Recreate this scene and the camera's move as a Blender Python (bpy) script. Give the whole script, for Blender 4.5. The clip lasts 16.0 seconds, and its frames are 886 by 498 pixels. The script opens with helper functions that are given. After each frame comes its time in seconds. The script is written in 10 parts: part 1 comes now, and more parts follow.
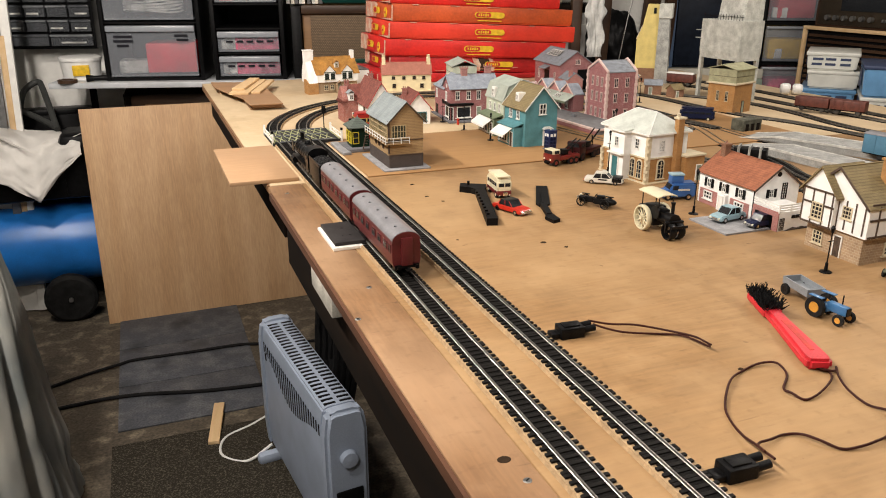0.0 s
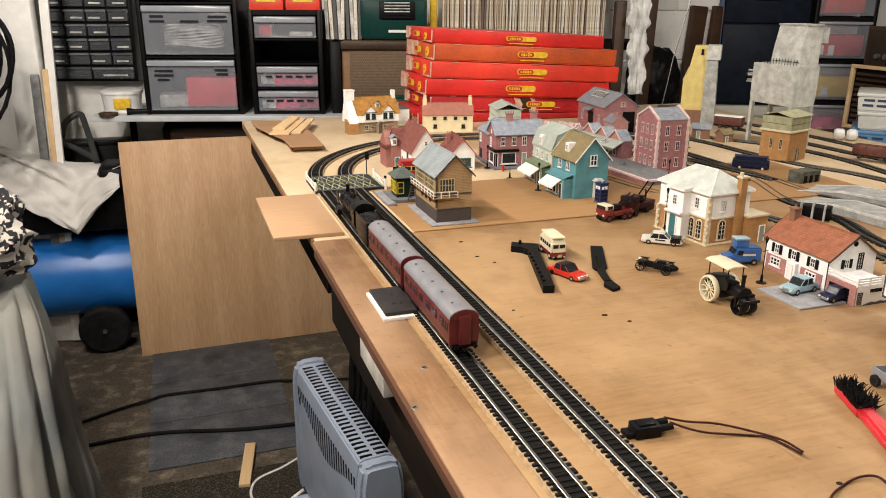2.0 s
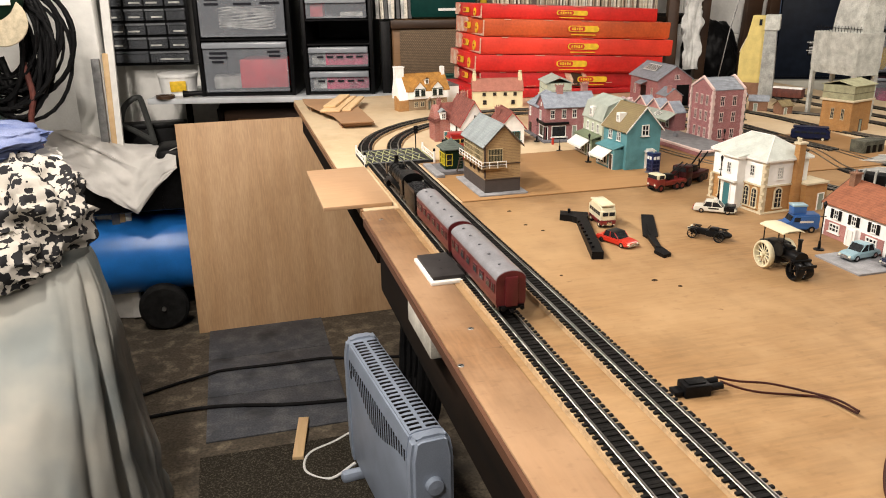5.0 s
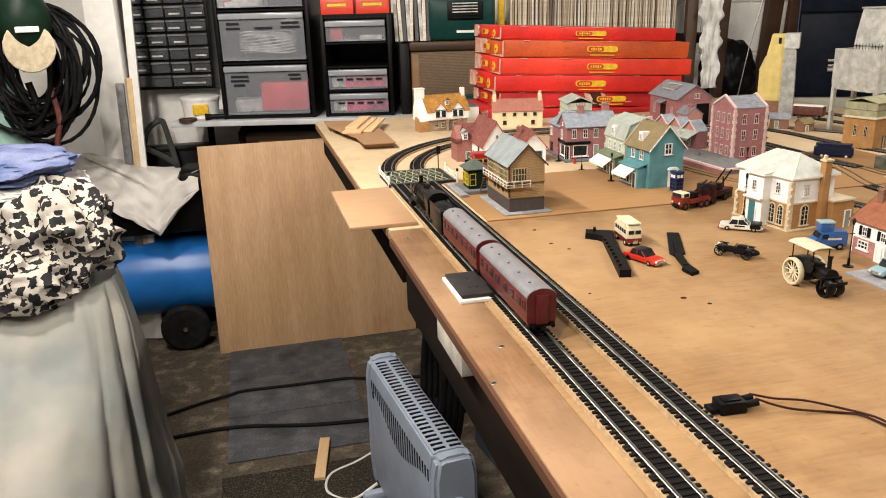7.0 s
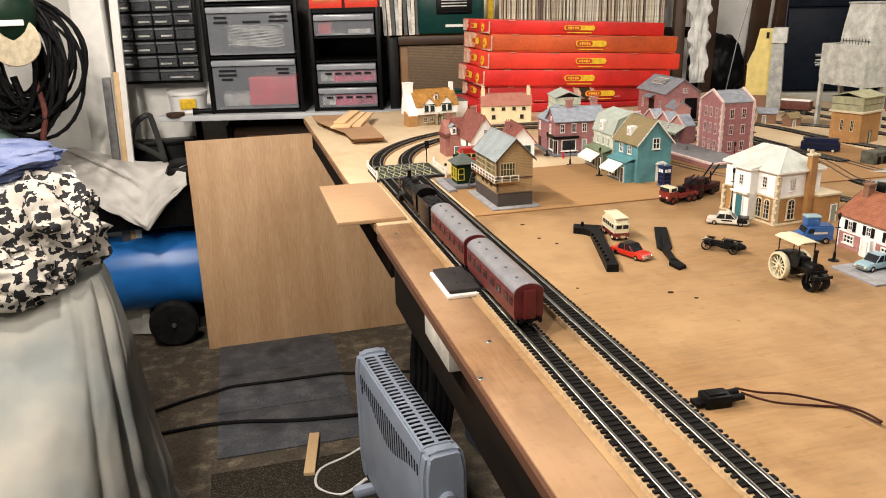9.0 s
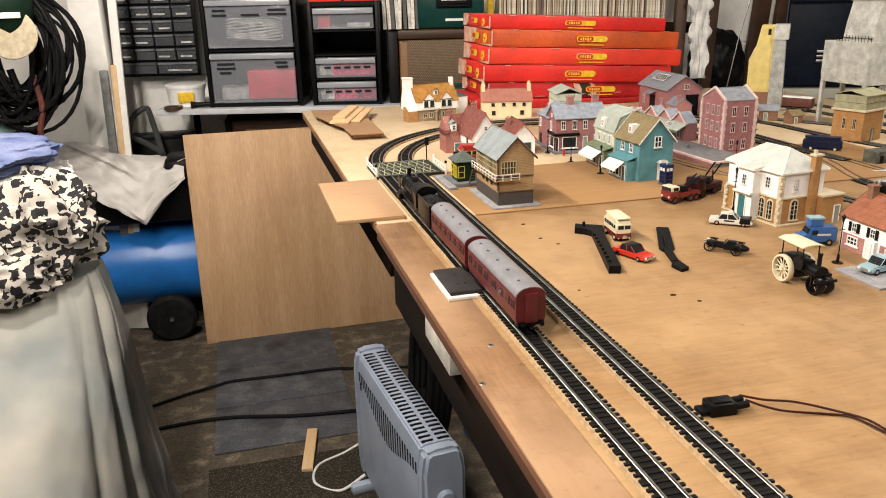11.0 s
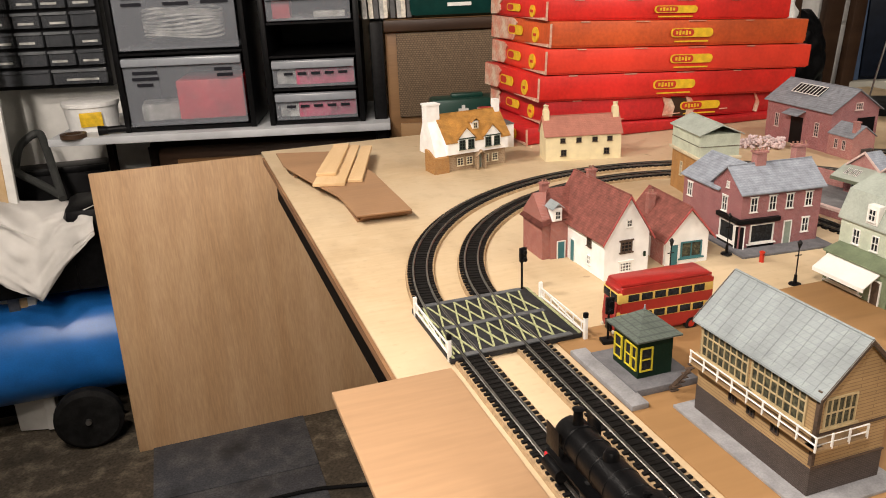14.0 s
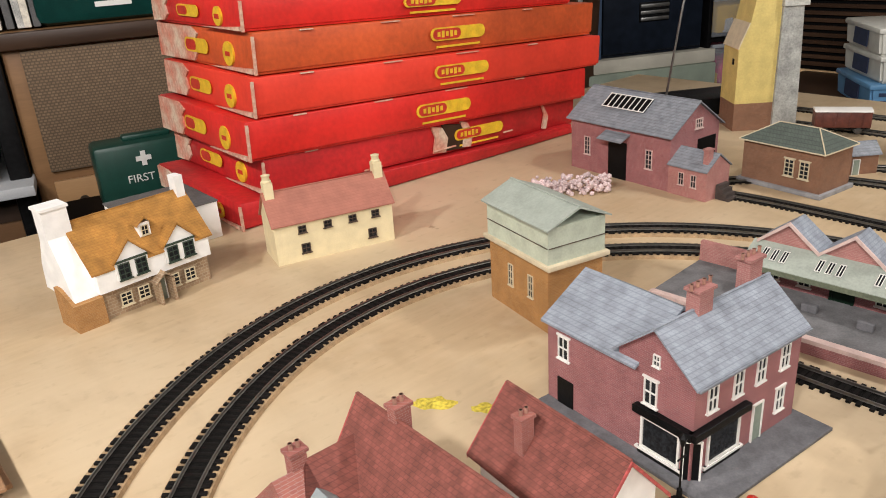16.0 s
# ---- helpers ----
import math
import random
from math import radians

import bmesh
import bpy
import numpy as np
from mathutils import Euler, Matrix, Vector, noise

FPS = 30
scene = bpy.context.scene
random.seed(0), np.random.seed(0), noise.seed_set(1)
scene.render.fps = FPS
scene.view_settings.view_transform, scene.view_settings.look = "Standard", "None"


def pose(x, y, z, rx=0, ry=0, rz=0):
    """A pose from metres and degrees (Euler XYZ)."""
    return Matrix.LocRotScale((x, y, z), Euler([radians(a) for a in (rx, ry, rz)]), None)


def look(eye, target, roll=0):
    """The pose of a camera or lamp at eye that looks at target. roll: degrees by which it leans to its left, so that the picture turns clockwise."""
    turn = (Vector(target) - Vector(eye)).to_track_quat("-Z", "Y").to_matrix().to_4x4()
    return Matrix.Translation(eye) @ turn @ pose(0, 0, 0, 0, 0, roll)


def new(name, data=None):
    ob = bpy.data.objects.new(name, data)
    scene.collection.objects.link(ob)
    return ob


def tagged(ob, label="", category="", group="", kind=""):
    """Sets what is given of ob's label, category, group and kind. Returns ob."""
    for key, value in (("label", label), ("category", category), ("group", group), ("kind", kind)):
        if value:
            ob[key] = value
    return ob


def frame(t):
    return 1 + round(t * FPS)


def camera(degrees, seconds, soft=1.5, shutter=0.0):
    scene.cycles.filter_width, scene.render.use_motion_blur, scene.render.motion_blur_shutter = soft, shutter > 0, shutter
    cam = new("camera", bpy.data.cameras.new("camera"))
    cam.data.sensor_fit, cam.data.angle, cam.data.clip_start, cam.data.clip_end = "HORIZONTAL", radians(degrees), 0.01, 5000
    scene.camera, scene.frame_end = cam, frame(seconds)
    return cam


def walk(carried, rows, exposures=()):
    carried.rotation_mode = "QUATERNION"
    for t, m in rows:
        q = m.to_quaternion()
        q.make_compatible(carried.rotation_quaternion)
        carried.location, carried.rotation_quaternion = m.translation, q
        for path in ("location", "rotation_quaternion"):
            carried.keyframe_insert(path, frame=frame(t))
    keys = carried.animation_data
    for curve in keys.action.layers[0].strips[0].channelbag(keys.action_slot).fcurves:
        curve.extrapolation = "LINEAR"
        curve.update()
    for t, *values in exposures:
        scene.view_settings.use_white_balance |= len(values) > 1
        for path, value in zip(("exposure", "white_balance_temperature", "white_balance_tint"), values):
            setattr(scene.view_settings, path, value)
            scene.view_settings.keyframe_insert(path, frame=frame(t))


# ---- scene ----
cam = camera(59.9, 16.0, soft=1.0)
PATH = [
    (0, (-0.153, 0.378, 1.444), (0.526, 2.134, 0.769), 0.1),
    (0.5, (-0.155, 0.396, 1.457), (0.513, 2.154, 0.776), 0.1),
    (1, (-0.158, 0.403, 1.465), (0.468, 2.178, 0.788), -0.2),
    (1.5, (-0.161, 0.418, 1.48), (0.455, 2.204, 0.826), -0.3),
    (2, (-0.164, 0.453, 1.484), (0.455, 2.252, 0.867), 0.4),
    (2.5, (-0.176, 0.491, 1.48), (0.438, 2.292, 0.864), 1.1),
    (3, (-0.159, 0.451, 1.477), (0.487, 2.243, 0.868), 1.9),
    (3.5, (-0.182, 0.423, 1.467), (0.491, 2.189, 0.812), 1.3),
    (4, (-0.176, 0.436, 1.457), (0.382, 2.236, 0.788), -0.4),
    (4.5, (-0.16, 0.443, 1.459), (0.345, 2.26, 0.794), -0.9),
    (7, (-0.18, 0.44, 1.46), (0.274, 2.293, 0.858), -1.6),
    (7.5, (-0.174, 0.441, 1.461), (0.284, 2.291, 0.857), -1.7),
    (8, (-0.174, 0.443, 1.459), (0.292, 2.29, 0.852), -1.8),
    (8.5, (-0.177, 0.441, 1.463), (0.292, 2.287, 0.852), -1.7),
    (9, (-0.176, 0.441, 1.46), (0.301, 2.283, 0.844), -1.5),
    (11.5, (-0.176, 0.467, 1.468), (0.304, 2.301, 0.833), -1.2),
    (12, (-0.178, 0.551, 1.462), (0.307, 2.384, 0.825), -1.3),
    (12.5, (-0.193, 0.812, 1.457), (0.316, 2.626, 0.787), -1.4),
    (13, (-0.224, 0.996, 1.466), (0.357, 2.79, 0.8), -1.5),
    (13.5, (-0.185, 1.157, 1.469), (0.42, 2.938, 0.788), -1.3),
    (14, (-0.13, 1.357, 1.472), (0.47, 3.134, 0.778), -2.2),
    (14.5, (-0.12, 1.602, 1.478), (0.632, 3.312, 0.764), -3.1),
    (15, (-0.053, 1.759, 1.472), (0.971, 3.308, 0.73), -2.6),
    (15.5, (0.068, 1.836, 1.478), (1.145, 3.346, 0.728), -3.8),
    (16, (0.159, 1.91, 1.462), (1.324, 3.341, 0.691), -3.8),
]
walk(cam, [(t, look(eye, target, roll)) for t, eye, target, roll in PATH],
     [(0, -0.05, 6430, 10), (4.5, 0.05, 6430, 10), (9, 0.12, 6500, 10), (11.5, 0.12, 6500, 10), (13.5, 0.00, 6550, 10), (14, -0.10, 6600, 12), (14.5, -0.17, 6600, 14), (15, -0.20, 6300, 12), (15.5, -0.20, 6000, 10), (16, -0.12, 6050, 10)])

# ---- light ----
world = bpy.data.worlds.new("world")
world.use_nodes = True
world.node_tree.nodes["Background"].inputs["Color"].default_value = (0.9, 0.95, 1.0, 1)
world.node_tree.nodes["Background"].inputs["Strength"].default_value = 0.003
scene.world = world


def tube_lamp(x, y, z, length, watts, count=3, colour=(1.0, 0.905, 0.81)):
    """A bare ceiling tube, as a row of small round lamps."""
    for k in range(count):
        lamp = bpy.data.lights.new("ceiling_tube", "POINT")
        lamp.energy, lamp.color, lamp.shadow_soft_size = watts / count, colour, 0.05
        ob = new("ceiling_tube", lamp)
        ob.matrix_world = pose(x, y + length * (k / (count - 1) - 0.5), z)


tube_lamp(-0.70, 1.40, 2.34, 2.3, 230, 4)
tube_lamp(1.5, 1.05, 2.34, 1.7, 78, 3)
scene.view_settings.exposure = 0.0

# ---- materials ----
def material(name, colour, rough=0.6, metal=0.0, vary=0.12, scale=40.0, fine=400.0, bump=0.1, second=None, stretch=(1, 1, 1), mix=(0.35, 0.65),
             coat=0.0, random=0.0, dirt=0.0, gloss=0.5):
    """A surface with variation at two scales, a fine relief and, where given, a second colour in patches."""
    m = bpy.data.materials.new(name)
    m.use_nodes = True
    n, l = m.node_tree.nodes, m.node_tree.links
    b = n["Principled BSDF"]
    b.inputs["Roughness"].default_value, b.inputs["Metallic"].default_value = rough, metal
    b.inputs["Coat Weight"].default_value = coat if max(colour) > 0.05 else coat * 0.25
    b.inputs["Specular IOR Level"].default_value = min(gloss, 0.12) if max(colour) < 0.05 and not metal else gloss
    co = n.new("ShaderNodeTexCoord")
    mp = n.new("ShaderNodeMapping")
    mp.inputs["Scale"].default_value = stretch
    l.new(co.outputs["Object"], mp.inputs["Vector"])
    big, small = n.new("ShaderNodeTexNoise"), n.new("ShaderNodeTexNoise")
    for t, s in ((big, scale), (small, fine)):
        t.inputs["Scale"].default_value, t.inputs["Detail"].default_value = s, 4
        l.new(mp.outputs["Vector"], t.inputs["Vector"])
    ramp = n.new("ShaderNodeMapRange")
    ramp.inputs["From Min"].default_value, ramp.inputs["From Max"].default_value = mix
    l.new(big.outputs["Fac"], ramp.inputs["Value"])
    c1 = n.new("ShaderNodeMix")
    c1.data_type = "RGBA"
    dark = [v * (1 - vary) for v in colour]
    other = second if second else [min(1, v * (1 + vary)) for v in colour]
    c1.inputs[6].default_value, c1.inputs[7].default_value = (*(dark if not second else colour), 1), (*other, 1)
    l.new(ramp.outputs["Result"], c1.inputs[0])
    c2 = n.new("ShaderNodeMix")
    c2.data_type, c2.blend_type = "RGBA", "OVERLAY"
    c2.inputs[0].default_value = min(1.0, vary * 2.0)
    l.new(c1.outputs[2], c2.inputs[6])
    l.new(small.outputs["Fac"], c2.inputs[7])
    out = c2.outputs[2]
    if dirt:
        d = n.new("ShaderNodeTexNoise")
        d.inputs["Scale"].default_value, d.inputs["Detail"].default_value = scale * 0.37, 8
        l.new(mp.outputs["Vector"], d.inputs["Vector"])
        r = n.new("ShaderNodeMapRange")
        r.inputs["From Min"].default_value, r.inputs["From Max"].default_value, r.inputs["To Max"].default_value = 0.56, 0.72, dirt
        l.new(d.outputs["Fac"], r.inputs["Value"])
        c3 = n.new("ShaderNodeMix")
        c3.data_type = "RGBA"
        c3.inputs[7].default_value = (*[v * 0.35 for v in colour], 1)
        l.new(r.outputs["Result"], c3.inputs[0])
        l.new(out, c3.inputs[6])
        out = c3.outputs[2]
    if random:
        inf, mr, hs = n.new("ShaderNodeObjectInfo"), n.new("ShaderNodeMapRange"), n.new("ShaderNodeHueSaturation")
        mr.inputs["To Min"].default_value, mr.inputs["To Max"].default_value = 1 - random, 1 + random
        l.new(inf.outputs["Random"], mr.inputs["Value"])
        l.new(mr.outputs["Result"], hs.inputs["Value"])
        l.new(out, hs.inputs["Color"])
        out = hs.outputs["Color"]
    l.new(out, b.inputs["Base Color"])
    if bump:
        bp = n.new("ShaderNodeBump")
        bp.inputs["Strength"].default_value, bp.inputs["Distance"].default_value = bump, 0.002
        l.new(small.outputs["Fac"], bp.inputs["Height"])
        l.new(bp.outputs["Normal"], b.inputs["Normal"])
    return m


def coursed(name, colour, second, joint, w, h, mortar=0.06, rough=0.8, offset=0.5, bump=0.5, vary=0.3, wash=60.0):
    """Courses of bricks, slates or tiles printed on card: w by h metres each, read across the walls whichever way they face."""
    m = bpy.data.materials.new(name)
    m.use_nodes = True
    n, l = m.node_tree.nodes, m.node_tree.links
    b = n["Principled BSDF"]
    b.inputs["Roughness"].default_value = rough
    co, sep, add, comb = (n.new("ShaderNode" + k) for k in ("TexCoord", "SeparateXYZ", "Math", "CombineXYZ"))
    l.new(co.outputs["Object"], sep.inputs[0])
    l.new(sep.outputs["X"], add.inputs[0])
    l.new(sep.outputs["Y"], add.inputs[1])
    l.new(add.outputs[0], comb.inputs["X"])
    l.new(sep.outputs["Z"], comb.inputs["Y"])
    br = n.new("ShaderNodeTexBrick")
    br.inputs["Scale"].default_value = 1.0
    br.inputs["Brick Width"].default_value, br.inputs["Row Height"].default_value = w, h
    br.inputs["Mortar Size"].default_value = h * mortar
    br.inputs["Color1"].default_value, br.inputs["Color2"].default_value, br.inputs["Mortar"].default_value = (*colour, 1), (*second, 1), (*joint, 1)
    br.offset = offset
    l.new(comb.outputs[0], br.inputs["Vector"])
    ns = n.new("ShaderNodeTexNoise")
    ns.inputs["Scale"].default_value, ns.inputs["Detail"].default_value = wash, 6
    l.new(co.outputs["Object"], ns.inputs["Vector"])
    mx = n.new("ShaderNodeMix")
    mx.data_type, mx.blend_type = "RGBA", "OVERLAY"
    mx.inputs[0].default_value = vary
    l.new(br.outputs["Color"], mx.inputs[6])
    l.new(ns.outputs["Fac"], mx.inputs[7])
    l.new(mx.outputs[2], b.inputs["Base Color"])
    bp = n.new("ShaderNodeBump")
    bp.invert = True
    bp.inputs["Strength"].default_value, bp.inputs["Distance"].default_value = bump, 0.0004
    l.new(br.outputs["Fac"], bp.inputs["Height"])
    l.new(bp.outputs["Normal"], b.inputs["Normal"])
    return m


def grain(name, pale, dark, along="y", rough=0.55, rings=9.0, stains=0.0, stain=(0.1, 0.06, 0.03), bump=0.15, wide=1.0, gloss=0.3, fibre=0.14):
    """Veneered board: long streaks along one axis, broad bands, and stains with edges of their own."""
    m = bpy.data.materials.new(name)
    m.use_nodes = True
    n, l = m.node_tree.nodes, m.node_tree.links
    b = n["Principled BSDF"]
    b.inputs["Specular IOR Level"].default_value = gloss
    co, mp = n.new("ShaderNodeTexCoord"), n.new("ShaderNodeMapping")
    s = {"x": (0.12, 1, 1), "y": (1, 0.12, 1), "z": (1, 1, 0.1)}[along]
    mp.inputs["Scale"].default_value = s
    l.new(co.outputs["Object"], mp.inputs["Vector"])
    n1, n2 = n.new("ShaderNodeTexNoise"), n.new("ShaderNodeTexNoise")
    n1.inputs["Scale"].default_value, n1.inputs["Detail"].default_value, n1.inputs["Distortion"].default_value = rings, 5, 0.6
    n2.inputs["Scale"].default_value, n2.inputs["Detail"].default_value = rings * 28, 3
    for t in (n1, n2):
        l.new(mp.outputs["Vector"], t.inputs["Vector"])
    mr = n.new("ShaderNodeMapRange")
    mr.inputs["From Min"].default_value, mr.inputs["From Max"].default_value = 0.5 - 0.2 * wide, 0.5 + 0.2 * wide
    l.new(n1.outputs["Fac"], mr.inputs["Value"])
    c = n.new("ShaderNodeMix")
    c.data_type = "RGBA"
    c.inputs[6].default_value, c.inputs[7].default_value = (*dark, 1), (*pale, 1)
    l.new(mr.outputs["Result"], c.inputs[0])
    o = n.new("ShaderNodeMix")
    o.data_type, o.blend_type = "RGBA", "OVERLAY"
    o.inputs[0].default_value = fibre
    l.new(c.outputs[2], o.inputs[6])
    l.new(n2.outputs["Fac"], o.inputs[7])
    out = o.outputs[2]
    if stains:
        n3 = n.new("ShaderNodeTexNoise")
        n3.inputs["Scale"].default_value, n3.inputs["Detail"].default_value = 5.5, 7
        l.new(co.outputs["Object"], n3.inputs["Vector"])
        r3 = n.new("ShaderNodeMapRange")
        r3.inputs["From Min"].default_value, r3.inputs["From Max"].default_value, r3.inputs["To Max"].default_value = 0.55, 0.8, stains
        l.new(n3.outputs["Fac"], r3.inputs["Value"])
        c3 = n.new("ShaderNodeMix")
        c3.data_type = "RGBA"
        c3.inputs[7].default_value = (*stain, 1)
        l.new(r3.outputs["Result"], c3.inputs[0])
        l.new(out, c3.inputs[6])
        out = c3.outputs[2]
    l.new(out, b.inputs["Base Color"])
    r = n.new("ShaderNodeMapRange")
    r.inputs["To Min"].default_value, r.inputs["To Max"].default_value = rough - 0.1, rough + 0.12
    l.new(n1.outputs["Fac"], r.inputs["Value"])
    l.new(r.outputs["Result"], b.inputs["Roughness"])
    bp = n.new("ShaderNodeBump")
    bp.inputs["Strength"].default_value, bp.inputs["Distance"].default_value = bump, 0.0006
    l.new(n2.outputs["Fac"], bp.inputs["Height"])
    l.new(bp.outputs["Normal"], b.inputs["Normal"])
    return m


def clear(name, tint=(0.9, 0.93, 0.95), alpha=0.3, rough=0.15):
    """Frosted clear plastic: part see-through, part gloss."""
    m = bpy.data.materials.new(name)
    m.use_nodes = True
    b = m.node_tree.nodes["Principled BSDF"]
    b.inputs["Base Color"].default_value = (*tint, 1)
    b.inputs["Roughness"].default_value, b.inputs["Alpha"].default_value = rough, alpha
    return m


def handled(m, tint, dark, scratches=0.35):
    """Adds pale rubbed areas and thin dark scratches to a board."""
    n, l = m.node_tree.nodes, m.node_tree.links
    b = n["Principled BSDF"]
    out = b.inputs["Base Color"].links[0].from_socket
    co = n.new("ShaderNodeTexCoord")
    for scale, stretch, lo, hi, amount, colour in ((3.4, (1, 1, 1), 0.40, 0.66, 0.9, tint), (1.0, (24, 150, 1), 0.70, 0.80, scratches, dark), (9.0, (1.5, 0.7, 1), 0.54, 0.76, 0.42, dark), (26.0, (1, 1, 1), 0.50, 0.72, 0.40, tint), (70.0, (1, 1.3, 1), 0.58, 0.74, 0.22, dark), (30.0, (1, 1, 1), 0.70, 0.74, 0.6, dark)):
        mp, t, r, c = (n.new("ShaderNode" + k) for k in ("Mapping", "TexNoise", "MapRange", "Mix"))
        mp.inputs["Scale"].default_value = stretch
        mp.inputs["Rotation"].default_value = (0, 0, 0.5 if scale == 1.0 else 0.35 if scale == 9.0 else 0)
        t.inputs["Scale"].default_value, t.inputs["Detail"].default_value = scale, 6 if scale > 2 else 2
        r.inputs["From Min"].default_value, r.inputs["From Max"].default_value, r.inputs["To Max"].default_value = lo, hi, amount
        c.data_type = "RGBA"
        c.inputs[7].default_value = (*colour, 1)
        l.new(co.outputs["Object"], mp.inputs["Vector"])
        l.new(mp.outputs["Vector"], t.inputs["Vector"])
        l.new(t.outputs["Fac"], r.inputs["Value"])
        l.new(r.outputs["Result"], c.inputs[0])
        l.new(out, c.inputs[6])
        out = c.outputs[2]
    l.new(out, b.inputs["Base Color"])
    return m


PLY = handled(grain("table_ply", (0.330, 0.196, 0.087), (0.235, 0.130, 0.053), "x", 0.60, 7.0, 0.55, (0.150, 0.080, 0.038), wide=1.3, fibre=0.34), (0.430, 0.280, 0.140), (0.095, 0.050, 0.022), 0.4)
NEARPLY = handled(grain("near_strip_ply", (0.285, 0.158, 0.075), (0.165, 0.080, 0.036), "y", 0.50, 9.0, 0.7, (0.11, 0.055, 0.030), wide=1.1, fibre=0.42), (0.420, 0.265, 0.150), (0.055, 0.026, 0.015), 0.5)
PLY_EDGE = grain("ply_edge", (0.30, 0.16, 0.075), (0.16, 0.08, 0.04), "y", 0.7, 60.0)
LIP = grain("worn_lip", (0.13, 0.055, 0.028), (0.06, 0.026, 0.014), "y", 0.6, 40.0)
HARDBOARD = grain("hardboard", (0.345, 0.196, 0.083), (0.295, 0.165, 0.068), "x", 0.6, 4.0, 0.15, (0.145, 0.079, 0.033))
CREAM = handled(grain("cream_board", (0.545, 0.415, 0.255), (0.505, 0.375, 0.225), "x", 0.55, 5.0, 0.2, (0.311, 0.207, 0.104), wide=1.5), (0.62, 0.50, 0.335), (0.27, 0.19, 0.11), 0.3)
OVERHANG = grain("overhang_ply", (0.48, 0.30, 0.168), (0.42, 0.255, 0.138), "x", 0.5, 5.0, 0.2, (0.26, 0.15, 0.08), wide=1.5)
SHEET = grain("plywood_sheet", (0.60, 0.395, 0.225), (0.47, 0.285, 0.145), "z", 0.5, 9.0, 0.25, (0.33, 0.18, 0.08), fibre=0.3)
BATTEN = material("dull_white_batten", (0.42, 0.40, 0.35), 0.8, vary=0.2, scale=30, dirt=0.4)
PINE = grain("pale_pine", (0.72, 0.52, 0.3), (0.6, 0.4, 0.2), "y", 0.6, 30.0)
UNDERLAY = material("cork_underlay", (0.390, 0.270, 0.150), 0.9, vary=0.2, scale=120, fine=900, bump=0.3)
DARKWOOD = grain("dark_wood", (0.075, 0.040, 0.022), (0.035, 0.018, 0.010), "x", 0.45, 14.0)
# Old dark timber, taken near black to hold the under-table shade as well.
MIDWOOD = grain("shade_darkened_frame_wood", (0.012, 0.007, 0.004), (0.003, 0.002, 0.0015), "y", 0.85, 24.0, 0.5, (0.030, 0.012, 0.006), wide=0.8, gloss=0.08)
CONCRETE = material("concrete_floor", (0.075, 0.060, 0.042), 0.9, vary=0.6, scale=16, fine=110, bump=0.8, dirt=0.9, second=(0.20, 0.165, 0.115), mix=(0.50, 0.72))
MAT_GREY = material("rubber_mat", (0.058, 0.062, 0.073), 0.75, vary=0.45, scale=17, fine=150, bump=0.45, dirt=0.95, random=0.15, second=(0.105, 0.108, 0.115), mix=(0.45, 0.68))
CARPET = material("old_carpet", (0.028, 0.024, 0.018), 0.98, vary=0.8, scale=190, fine=420, bump=0.9, second=(0.10, 0.088, 0.066), mix=(0.50, 0.66))
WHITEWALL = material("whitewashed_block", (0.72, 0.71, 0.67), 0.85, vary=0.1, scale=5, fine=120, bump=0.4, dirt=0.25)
# For walls out of view: darkened so they return little fill light.
LOW_BOUNCE_WALL = material("low_bounce_wall", (0.11, 0.106, 0.10), 0.9, vary=0.15, scale=5, fine=120, bump=0.4, dirt=0.25)
# Ceiling stays out of view; its dark colour cuts bounce and deepens shadows.
LOW_BOUNCE_CEILING = material("low_bounce_ceiling", (0.09, 0.084, 0.075), 0.9, vary=0.08, scale=4)
BLACK = material("black_plastic", (0.005, 0.005, 0.0055), 0.4, vary=0.2, gloss=0.22)
SATIN_BLACK = material("satin_black", (0.006, 0.006, 0.0065), 0.42, vary=0.3, scale=90, fine=700, bump=0.15, gloss=0.22)
SLEEPER = material("sleeper_plastic", (0.009, 0.008, 0.0075), 0.6, vary=0.3, gloss=0.22)
RAIL = material("nickel_rail", (0.34, 0.33, 0.305), 0.42, 1.0, vary=0.1)
WHITE = material("white_card", (0.80, 0.79, 0.75), 0.7, vary=0.05, scale=30, fine=300, bump=0.05)
WHITE_PLASTIC = material("white_plastic", (0.78, 0.78, 0.76), 0.35, vary=0.05)
GLASS_DARK = material("dark_window", (0.02, 0.022, 0.025), 0.12, vary=0.3, scale=200)

# ---- building helpers ----
def cube_into(bm, c, s, bevel=0.0, rz=0.0, rx=0.0, ry=0.0):
    r = bmesh.ops.create_cube(bm, size=1.0, matrix=pose(*c, rx, ry, rz) @ Matrix.Diagonal((*s, 1)))
    if bevel:
        edges = list({e for v in r["verts"] for e in v.link_edges})
        bmesh.ops.bevel(bm, geom=edges, offset=bevel, segments=2, affect="EDGES", profile=0.5)
    return bm


def box(c, s, bevel=0.0, rz=0.0, rx=0.0, ry=0.0):
    return cube_into(bmesh.new(), c, s, bevel, rz, rx, ry)


def cyl_into(bm, a, b, r1, r2=None, seg=16, caps=True):
    a, b = Vector(a), Vector(b)
    d = b - a
    m = Matrix.Translation((a + b) / 2) @ d.to_track_quat("Z", "Y").to_matrix().to_4x4()
    bmesh.ops.create_cone(bm, cap_ends=caps, segments=seg, radius1=r1, radius2=r1 if r2 is None else r2, depth=d.length, matrix=m)
    return bm


def cyl(a, b, r1, r2=None, seg=16):
    return cyl_into(bmesh.new(), a, b, r1, r2, seg)


